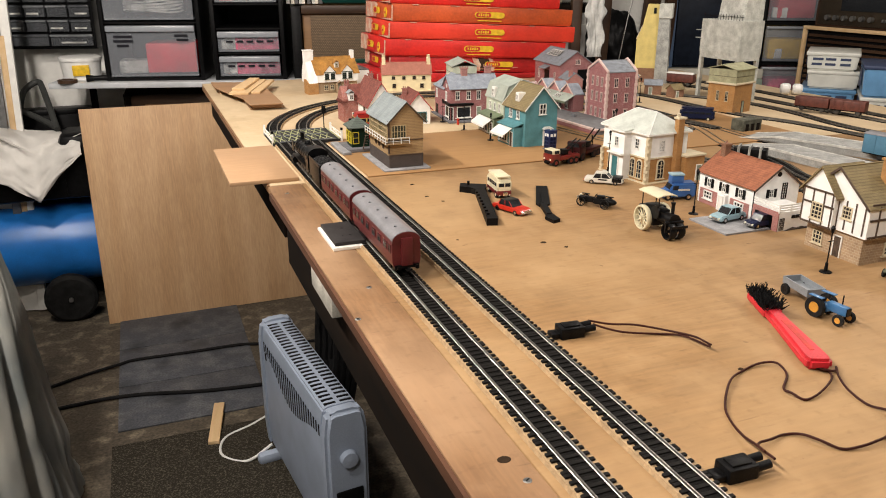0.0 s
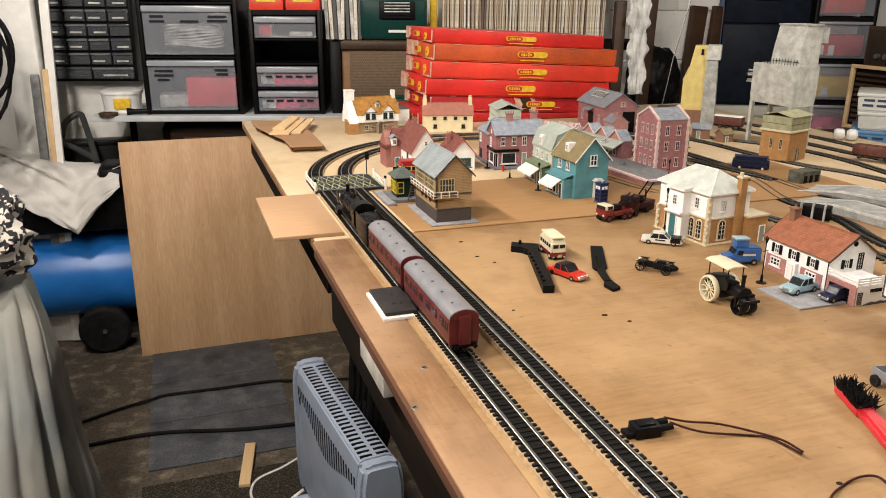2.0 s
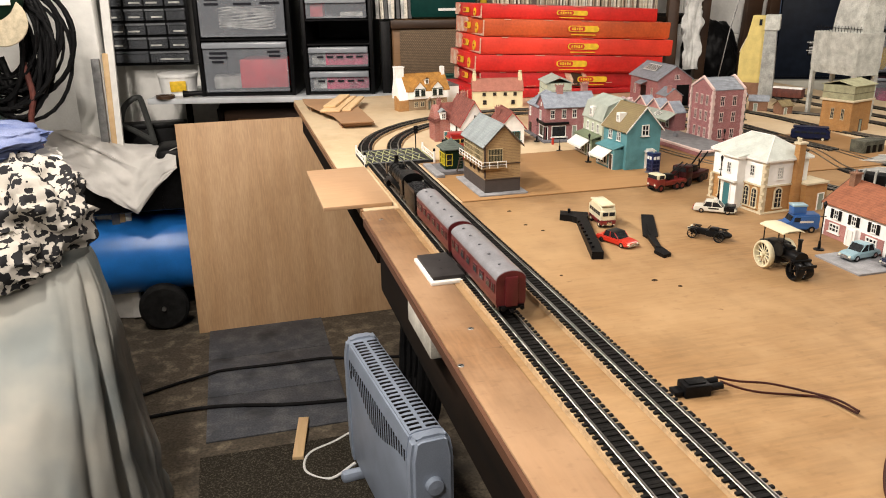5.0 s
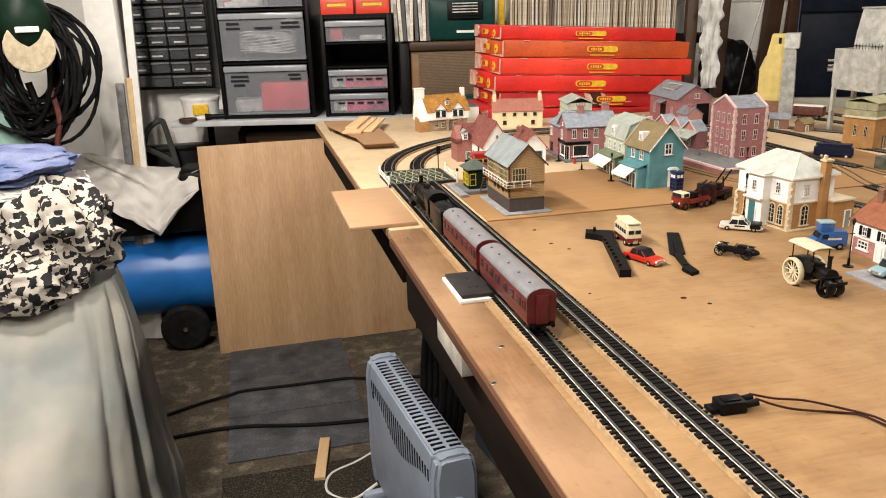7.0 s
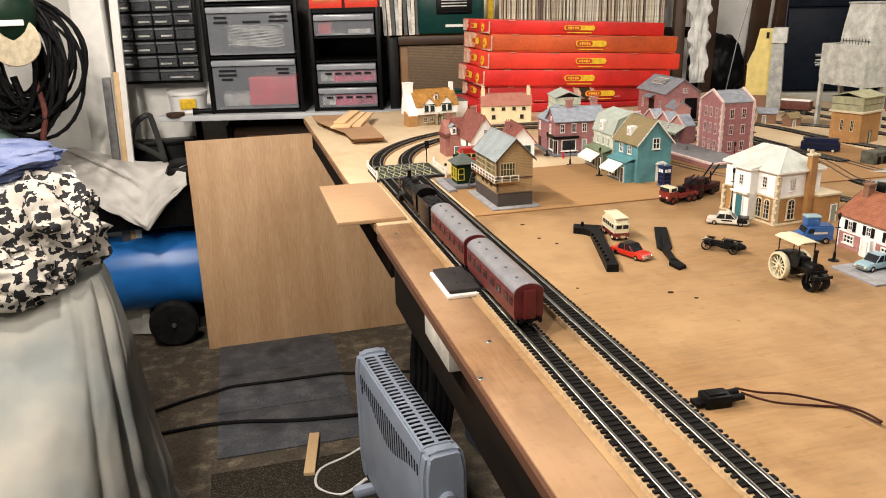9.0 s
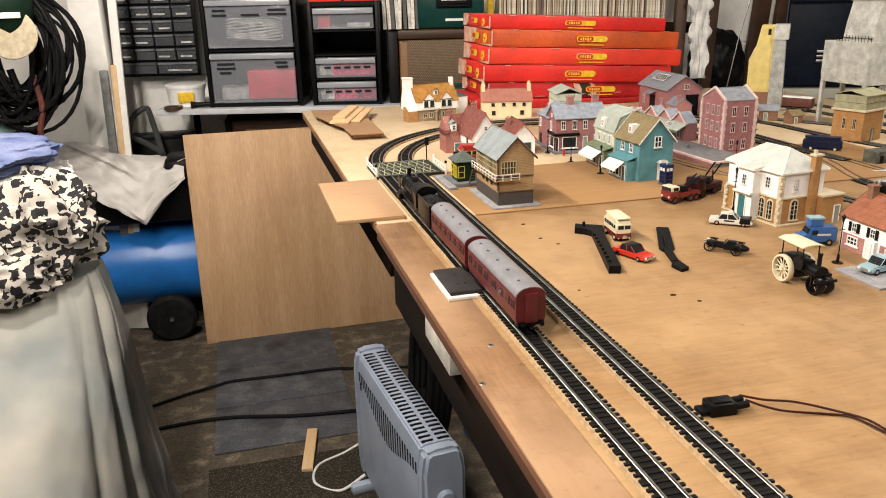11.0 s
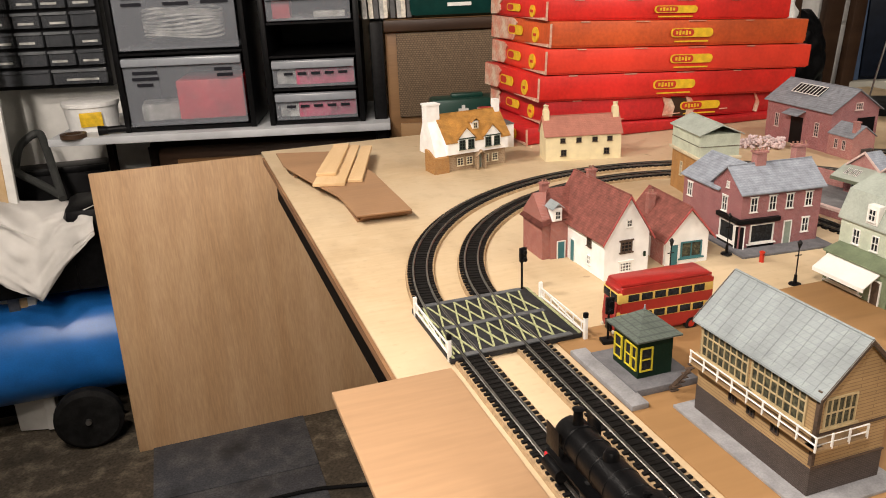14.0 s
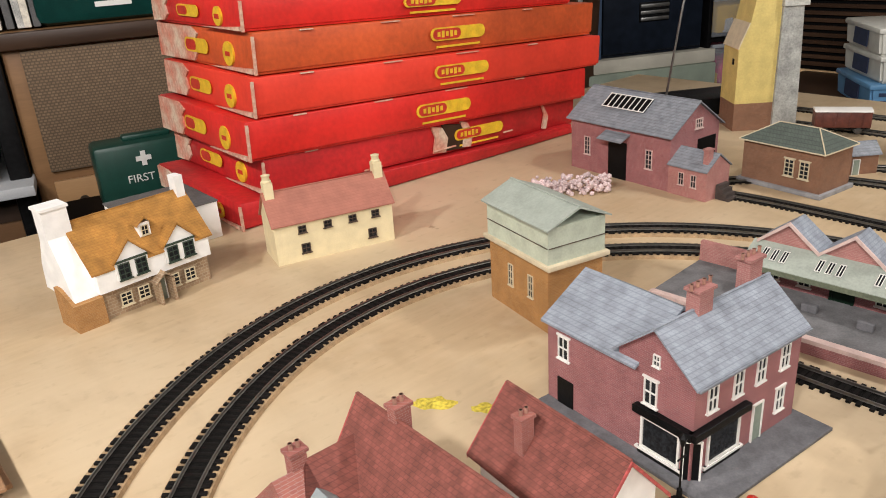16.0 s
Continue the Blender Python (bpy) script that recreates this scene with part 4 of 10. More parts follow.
def mill():
    s = thing("warehouse", "tall plum brick warehouse with pale quoins", "model building", pose(0.878, 1.964, T, 0, 0, -2), "model village buildings")
    w, d, h, r = 0.078, 0.091, 0.123, 0.145
    walls_gable(s, w, d, h, r, BRICK_PURPLE, "x")
    roof_gable(s, w, d, h, r, SLATE, "x", over=0.001)
    for x in (0, w):
        part("coping", prism(bmesh.new(), [(-0.002, h - 0.001), (d / 2, r + 0.002), (d + 0.002, h - 0.001), (d + 0.002, h + 0.004), (d / 2, r + 0.007), (-0.002, h + 0.004)], x - 0.0022, x + 0.0022, "x"), STONE_PINK, s, smooth=None)
    for x, y in ((0, 0), (w, 0), (0, d)):
        for k in range(15):
            e = 0.0075 if k % 2 else 0.0055
            part("quoin", box((x, y, 0.0042 + k * 0.0081), (e, e, 0.0074)), STONE_PINK, s, smooth=None)
    for z in (0.014, 0.052, 0.088):
        for u in (0.024, 0.054):
            window(s, facing("S", w, d, u, z), 0.010, 0.021, STONE_PINK, (1, 1), lintel=True)
        for u in (0.024, 0.046, 0.068):
            window(s, facing("W", w, d, u, z), 0.009, 0.022, STONE_PINK, (1, 1), lintel=True)
    bay = part("hoist_bay", box((w + 0.005, 0.020, 0.055), (0.010, 0.03, 0.11)), BRICK_PURPLE, s, smooth=None)
    part("hoist_door", box((w + 0.0055, 0.0045, 0.060), (0.008, 0.0015, 0.10)), GREEN_PALE, bay, smooth=None)
    part("hoist_roof", prism(bmesh.new(), [(0.002, 0.109), (0.020, 0.124), (0.038, 0.109), (0.020, 0.1215)], w, w + 0.012, "x"), SLATE, bay, smooth=None)


def arch_outline(w, h, seg=8):
    """A round-headed opening, from its foot."""
    r = w / 2
    return [(-r, 0), (r, 0)] + [(r * math.cos(math.pi * k / seg), h - r + r * math.sin(math.pi * k / seg)) for k in range(seg + 1)]


def arched_window(house, m, w, h):
    """A round-headed window with a broad cream surround, dark glass and cream bars."""
    win = part("window", placed(prism(bmesh.new(), arch_outline(w * 1.45, h * 1.14), -0.0016, 0.0, "y"), m @ pose(0, 0, -h * 0.05)), CORNICE, house, "round-headed cream window surround", smooth=None)
    part("pane", placed(prism(bmesh.new(), arch_outline(w, h), -0.0021, -0.0012, "y"), m), GLASS_DARK, win, smooth=None)
    part("mullion", placed(box((0, -0.0023, h * 0.48), (0.0009, 0.0010, h * 0.94)), m), CORNICE, win, smooth=None)
    for k in (0.28, 0.52, 0.74):
        part("glazing_bar", placed(box((0, -0.0023, h * k), (w * 0.96, 0.0009, 0.0007)), m), CORNICE, win, smooth=None)
    part("sill", placed(box((0, -0.0018, -h * 0.05), (w * 1.7, 0.0036, 0.0016)), m), CORNICE, win, smooth=None)


def hotel():
    s = thing("station_hotel", "white and brick hotel with pale hipped roof", "model building", pose(0.641, 1.459, T, 0, 0, 6), "model village buildings")
    w, d, h, f = 0.087, 0.120, 0.087, 0.044
    b0, b1, bp = 0.044, 0.080, 0.016      # entrance bay: ends along the front, and how far it stands out
    part("kerb", box((w / 2, d / 2, 0.001), (w + 0.010, d + 0.010, 0.002)), CORNICE, s, smooth=None)
    part("wall", box((w / 2, d / 2, f / 2), (w, d, f)), BRICK_BUFF, s, "buff brick ground floor", smooth=None)
    part("upper_wall", box((w / 2, d / 2, (f + h) / 2), (w * 1.005, d * 1.005, h - f)), RENDER_WHITE, s, "white rendered upper floor", smooth=None)
    part("string_course", box((w / 2, d / 2, f), (w + 0.004, d + 0.004, 0.0024)), CORNICE, s, smooth=None)
    bm = bmesh.new()
    e, top = 0.005, 0.030
    a = [(-e, -e, h), (w + e, -e, h), (w + e, d + e, h), (-e, d + e, h)]
    r1, r2 = (w * 0.50, 0.034, h + top), (w * 0.50, d - 0.034, h + top)
    v = [bm.verts.new(p) for p in (*a, r1, r2)]
    for q in ((0, 1, 4), (1, 2, 5, 4), (2, 3, 5), (3, 0, 4, 5), (3, 2, 1, 0)):
        bm.faces.new([v[i] for i in q])
    bmesh.ops.recalc_face_normals(bm, faces=bm.faces)
    rf = part("roof", bm, ROOF_PALE, s, "pale grey hipped roof", smooth=None)
    part("eave", box((w / 2, d / 2, h - 0.0015), (w + 0.011, d + 0.011, 0.003)), WHITE, rf, smooth=None)
    for p, q in ((a[0], r1), (a[1], r1), (a[2], r2), (a[3], r2), (r1, r2)):
        part("ridge_cap", tube_into(bmesh.new(), [p, q], 0.0009, 6), WHITE, rf, smooth=None)
    # white full-height entrance bay under its own little hip
    bay = part("entrance_bay", box((-bp / 2 + 0.001, (b0 + b1) / 2, h / 2), (bp + 0.002, b1 - b0, h)), RENDER_WHITE, s, "white full-height entrance bay", smooth=None)
    bm = bmesh.new()
    pts = [(-bp - e, b0 - e, h), (-bp - e, b1 + e, h), (0.0, b1 + e, h), (0.0, b0 - e, h), (0.014, (b0 + b1) / 2, h + 0.0125), (0.0, b1 + e, h + 0.0035), (0.0, b0 - e, h + 0.0035)]
    v = [bm.verts.new(p) for p in pts]
    for q in ((0, 1, 4), (1, 5, 4), (6, 0, 4), (0, 3, 2, 1), (1, 2, 5), (0, 6, 3)):
        bm.faces.new([v[i] for i in q])
    bmesh.ops.recalc_face_normals(bm, faces=bm.faces)
    part("bay_roof", bm, ROOF_PALE, bay, smooth=None)
    part("bay_eave", box((-bp / 2 - 0.002, (b0 + b1) / 2, h - 0.0016), (bp + 0.006, b1 - b0 + 0.009, 0.003)), WHITE, bay, smooth=None)
    part("porch_hood", box((-bp - 0.003, (b0 + b1) / 2, f + 0.001), (0.007, b1 - b0 + 0.004, 0.003)), WHITE, bay, smooth=None)
    door(bay, pose(-bp, b0 + 0.021, 0, 0, 0, -90), 0.017, 0.040, TEAL_PAINT)
    window(bay, pose(-bp, b0 + 0.020, 0.057, 0, 0, -90), 0.009, 0.017, WHITE, (1, 2))
    for u in (0.022, d - 0.028):
        window(s, facing("W", w, d, u, 0.057), 0.010, 0.018, WHITE, (1, 2))
    for u in (0.024, d - 0.036, d - 0.018):
        arched_window(s, facing("W", w, d, u, 0.008), 0.0095, 0.030)
    window(s, facing("S", w, d, 0.030, 0.054), 0.012, 0.020, WHITE, (2, 3))
    arched_window(s, facing("S", w, d, 0.030, 0.008), 0.0115, 0.031)
    for x, y, n in ((0, 0, 14), (0, d, 7)):
        for k in range(n):
            part("quoin", box((x, y, 0.004 + k * 0.006), (0.0055 if k % 2 else 0.0085, 0.0085 if k % 2 else 0.0055, 0.0054)), CORNICE, s, smooth=None)
    ch = part("chimney_breast", box((0.062, -0.004, 0.055), (0.013, 0.010, 0.110)), BRICK_BUFF, s, "brick end chimney", smooth=None)
    part("chimney_cap", box((0.062, -0.004, 0.111), (0.017, 0.013, 0.003)), CORNICE, ch, smooth=None)
    part("chimney_pot", cyl((0.058, -0.004, 0.112), (0.058, -0.004, 0.119), 0.0032, seg=10), CORNICE, ch)
    ann = part("annex", box((0.092, 0.000, 0.022), (0.044, 0.038, 0.044)), BRICK_BUFF, s, "flat-roofed brick annex", smooth=None)
    part("annex_roof", box((0.092, 0.000, 0.0455), (0.048, 0.042, 0.003)), CORNICE, ann, smooth=None)
    door(ann, pose(0.102, -0.019, 0), 0.012, 0.028, DOOR_GREY)


def red_roof_house():
    s = thing("garage_house", "white house with orange roof, balcony and garage", "model building", pose(0.661, 1.223, T, 0, 0, 0), "model village buildings")
    w, d, h, r = 0.082, 0.122, 0.050, 0.079
    part("forecourt", box((-0.040, 0.000, 0.0012), (0.080, 0.080, 0.0024)), PAVING_PALE, s, "grey paved forecourt")
    walls_gable(s, w, d, h, r, RENDER_WHITE, "y")
    roof_gable(s, w, d, h, r, TILE_ORANGE, "y", over=0.004, trim=TIMBER)
    for u in (0.024, 0.058, 0.094):
        m = facing("W", w, d, u, 0.029)
        window(s, m, 0.009, 0.013, WHITE, (1, 1))
        for a in (-1, 1):
            part("shutter", placed(box((a * 0.0075, -0.001, 0.0065), (0.0052, 0.0012, 0.014)), m), SATIN_BLACK, s, "black shutter", smooth=None)
    for u in (0.025, 0.094):
        part("stone_skirt", placed(box((0, -0.0006, 0.012), (0.040, 0.0014, 0.024)), facing("W", w, d, u, 0)), BRICK_PINK, s, "pinkish brick facing", smooth=None)
        window(s, facing("W", w, d, u, 0.009) @ pose(0, -0.0013, 0), 0.020, 0.013, WHITE, (2, 1))
    part("porch", placed(box((0, -0.003, 0.013), (0.018, 0.006, 0.026)), facing("W", w, d, 0.060, 0)), RENDER_WHITE, s, smooth=None)
    door(s, facing("W", w, d, 0.060, 0) @ pose(0, -0.006, 0), 0.009, 0.023, WHITE)
    m = facing("S", w, d, 0.030, 0.034)
    window(s, m, 0.008, 0.012, WHITE, (1, 1))
    for a in (-1, 1):
        part("shutter", placed(box((a * 0.0068, -0.001, 0.006), (0.0050, 0.0012, 0.013)), m), SATIN_BLACK, s, "black shutter", smooth=None)
    part("balcony_door", placed(lattice(bar_lines(-0.0045, 0.0045, 0.0008, 1), bar_lines(0, 0.024, 0.0008, 5), -0.0014), facing("S", w, d, 0.054, 0.030)), SATIN_BLACK, s, smooth=None)
    part("attic_light", placed(cyl((0, -0.0012, 0.068), (0, 0.0, 0.068), 0.0036, seg=14), facing("S", w, d, w / 2, 0)), SATIN_BLACK, s, smooth=None)
    part("drainpipe", cyl((-0.0012, 0.0, 0.0), (-0.0012, 0.0, h), 0.0009, seg=8), SATIN_BLACK, s)
    gar = part("garage", box((0.030, -0.0255, 0.0140), (0.060, 0.051, 0.028)), RENDER_WHITE, s, "white flat-roofed garage", smooth=None)
    part("garage_front", box((-0.0006, -0.0255, 0.014), (0.0016, 0.0512, 0.0282)), BRICK_PINK, gar, "pinkish brick garage front", smooth=None)
    part("garage_opening", box((-0.0012, -0.0235, 0.0105), (0.0020, 0.034, 0.021)), BLACK, gar, "dark garage mouth", smooth=None)
    for z in (0.031, 0.0345, 0.038):
        part("balustrade_rail", box((0.030, -0.0515, z), (0.062, 0.0012, 0.0022)), WHITE, gar, smooth=None)
        part("balustrade_rail", box((-0.0008, -0.0255, z), (0.0012, 0.053, 0.0022)), WHITE, gar, smooth=None)
    for x in (-0.0008, 0.020, 0.041, 0.0605):
        part("balustrade_post", box((x, -0.0515, 0.0335), (0.0020, 0.0018, 0.0125)), WHITE, gar, smooth=None)
    for k in range(4):
        part("garage_vent", box((0.026 + k * 0.0075, -0.0516, 0.020), (0.0060, 0.0012, 0.0045)), SATIN_BLACK, gar, smooth=None)
    part("trellis", placed(lattice(bar_lines(-0.004, 0.004, 0.0006, 2), bar_lines(0, 0.017, 0.0006, 4), -0.001), pose(0.006, -0.0512, 0.002)), BRICK_DARK, gar, smooth=None)
    part("ivy", prism(bmesh.new(), [(0.012, 0), (0.058, 0), (0.058, 0.003), (0.05, 0.0025), (0.044, 0.004), (0.036, 0.0025), (0.028, 0.004), (0.02, 0.002)], -0.0524, -0.051, "y"), BRICK_DARK, gar, smooth=None)
    chimney(s, w * 0.42, d - 0.012, 0.066, 0.092, BRICK_BROWN, 0.011, 0.010, 1)


def tudor_pub():
    s = thing("timbered_inn", "black and white timbered inn with olive tiled roof", "model building", pose(0.657, 1.030, T, 0, 0, 0), "model village buildings")
    w, d = 0.13, 0.088
    part("wall", box((w / 2, d / 2, 0.018), (w, d, 0.036)), STONE, s, "stone ground floor", smooth=None)
    part("upper_wall", prism(bmesh.new(), [(-0.006, 0.036), (d + 0.004, 0.036), (d + 0.004, 0.0760), (d / 2, 0.1150), (-0.006, 0.0745)], -0.004, w, "x"), RENDER_WHITE, s, smooth=None)
    rf = roof_gable(s, w, d, 0.080, 0.116, TILE_OLIVE, "x", over=0.008, trim=TIMBER)
    cg = part("cross_gable", prism(bmesh.new(), [(d * 0.46, 0.036), (d + 0.004, 0.036), (d + 0.004, 0.082), (d * 0.74, 0.112), (d * 0.46, 0.082)], -0.012, 0.05, "x"), RENDER_WHITE, s, smooth=None)
    bm = bmesh.new()
    c = d * 0.74
    for a in (-1, 1):
        prism(bm, [(c, 0.1125), (c + a * 0.031, 0.0765), (c + a * 0.031, 0.0790), (c, 0.115)], -0.016, 0.055, "x")
    part("cross_gable_roof", bm, TILE_OLIVE, cg, smooth=None)
    window(cg, pose(-0.012, c, 0.044, 0, 0, -90), 0.018, 0.022, CORNICE, (2, 3))
    window(s, facing("W", w, d, 0.062, 0.054) @ pose(0, -0.004, 0), 0.014, 0.016, CORNICE, (2, 2))
    window(s, facing("W", w, d, 0.020, 0.008), 0.016, 0.018, CORNICE, (2, 2))
    door(s, facing("W", w, d, 0.052, 0), 0.012, 0.028, TIMBER)
    window(s, facing("S", w, d, 0.05, 0.008), 0.024, 0.018, CORNICE, (3, 2))
    for u in (0.012, 0.040, 0.068, 0.096, 0.122):
        part("stud", box((u, -0.0065, 0.058), (0.0016, 0.0014, 0.038)), TIMBER, s, smooth=None)
    for z in (0.038, 0.060, 0.080):
        part("beam", box((w / 2 - 0.002, -0.0066, z), (w, 0.0013, 0.0025)), TIMBER, s, smooth=None)
    for y in (0.0, 0.014, 0.028, 0.040):
        part("stud", box((-0.0046, y, 0.058), (0.0013, 0.0015, 0.038)), TIMBER, s, smooth=None)
    for y in (0.043, 0.056, 0.074, 0.090):
        part("stud", box((-0.0126, y, 0.060), (0.0013, 0.0015, 0.044)), TIMBER, cg, smooth=None)
    for z in (0.037, 0.064, 0.082):
        part("beam", box((-0.0126, d * 0.74, z), (0.0013, 0.050, 0.0022)), TIMBER, cg, smooth=None)
    chimney(s, 0.050, 0.020, 0.085, 0.128, BRICK_BUFF, 0.016, 0.014, 0)
    por = part("porch", box((0.10, -0.018, 0.014), (0.04, 0.028, 0.028)), STONE, s, smooth=None)
    part("porch_roof", prism(bmesh.new(), [(-0.036, 0.028), (-0.018, 0.046), (0.0, 0.028), (-0.018, 0.0435)], 0.076, 0.124, "x"), TILE_OLIVE, por, smooth=None)


def goods_shed():
    s = thing("goods_shed", "plum brick goods shed with slate roof and skylight", "model building", pose(1.0515, 2.498, T, 0, 0, -4), "model village buildings")
    w, d = 0.108, 0.188
    walls_gable(s, w, d, 0.081, 0.118, BRICK_PURPLE, "y")
    rf = roof_gable(s, w, d, 0.081, 0.118, SLATE, "y", over=0.006)
    m = pose(0, d * 0.56, 0.081) @ pose(0, 0, 0, 0, -math.degrees(math.atan2(0.038, w / 2)), 0)
    sk = part("skylight", placed(box((0.040, 0, 0.0028), (0.026, 0.080, 0.0014)), m), BLACK, rf, smooth=None)
    for k in range(9):
        part("glazing_bar", placed(box((0.040, -0.039 + k * 0.00975, 0.0038), (0.026, 0.0012, 0.0008)), m), WHITE, sk, smooth=None)
    for x in (0.027, 0.053):
        part("glazing_bar", placed(box((x, 0, 0.0038), (0.0014, 0.080, 0.0009)), m), WHITE, sk, smooth=None)
    for u in (0.034, 0.152):
        window(s, facing("W", w, d, u, 0.026), 0.012, 0.028, STONE_PINK, (1, 3))
    part("cart_opening", placed(box((0, -0.0006, 0.028), (0.034, 0.0014, 0.056)), facing("W", w, d, 0.094, 0)), BLACK, s, "dark cart entrance", smooth=None)
    part("cart_hood", placed(box((0, -0.010, 0.066), (0.046, 0.024, 0.0016), 0, 0, 22), facing("W", w, d, 0.094, 0)), SLATE, s, smooth=None)
    part("rail_opening", placed(box((0, -0.0006, 0.032), (0.040, 0.0014, 0.064)), facing("S", w, d, 0.080, 0)), BLACK, s, "dark rail entrance", smooth=None)
    window(s, facing("S", w, d, 0.06, 0.080), 0.016, 0.014, STONE_PINK, (2, 1))
    off = part("office", prism(bmesh.new(), [(-0.002, 0), (0.048, 0), (0.048, 0.042), (0.023, 0.060), (-0.002, 0.042)], -0.062, 0.0, "y"), BRICK_PINK, s, "small brick office", smooth=None)
    part("office_roof", prism(bmesh.new(), [(-0.005, 0.0405), (0.023, 0.061), (0.051, 0.0405), (0.051, 0.042), (0.023, 0.063), (-0.005, 0.042)], -0.064, 0.001, "y"), SLATE, off, smooth=None)
    for y in (-0.042, -0.022):
        window(off, pose(-0.002, y, 0.016, 0, 0, -90), 0.009, 0.018, STONE_PINK, (1, 1))
    chimney(off, 0.010, -0.054, 0.040, 0.070, BRICK_PINK, 0.010, 0.008, 0)
    for k in range(4):
        part("step", box((0.030, -0.0655 - k * 0.005, 0.010 - k * 0.0027), (0.022, 0.006, 0.020 - k * 0.0053)), BRICK_DARK, off, smooth=None)
    b = thing("weigh_house", "brown brick hut with hipped slate roof", "model building", pose(1.160, 2.450, T, 0, 0, -96), "model village buildings")
    w, d, h = 0.118, 0.070, 0.056
    part("plinth", box((w / 2, d / 2, 0.003), (w + 0.010, d + 0.010, 0.006), 0.0006), PAVING_PALE, b, "pale stone platform")
    part("wall", box((w / 2, d / 2, 0.006 + h / 2), (w, d, h)), BRICK_BROWN, b, smooth=None)
    bm = bmesh.new()
    z = h + 0.006
    v = [bm.verts.new(p) for p in ((-0.005, -0.005, z), (w + 0.005, -0.005, z), (w + 0.005, d + 0.005, z), (-0.005, d + 0.005, z), (0.03, d / 2, z + 0.022), (w - 0.03, d / 2, z + 0.022))]
    for f in ((0, 1, 5, 4), (1, 2, 5), (2, 3, 4, 5), (3, 0, 4), (3, 2, 1, 0)):
        bm.faces.new([v[i] for i in f])
    bmesh.ops.recalc_face_normals(bm, faces=bm.faces)
    r = part("roof", bm, SLATE_GREEN, b, smooth=None)
    part("eave", box((w / 2, d / 2, z - 0.0008), (w + 0.011, d + 0.011, 0.0018)), CORNICE, r, smooth=None)
    for p, q in (((-0.005, -0.005, z), (0.03, d / 2, z + 0.022)), ((w + 0.005, -0.005, z), (w - 0.03, d / 2, z + 0.022)), ((w + 0.005, d + 0.005, z), (w - 0.03, d / 2, z + 0.022)), ((0.03, d / 2, z + 0.022), (w - 0.03, d / 2, z + 0.022))):
        part("ridge_cap", tube_into(bmesh.new(), [p, q], 0.0009, 6), CORNICE, r, smooth=None)
    for u in (0.072, 0.094):
        window(b, facing("S", w, d, u, 0.022), 0.014, 0.024, CORNICE, (1, 3), lintel=True)


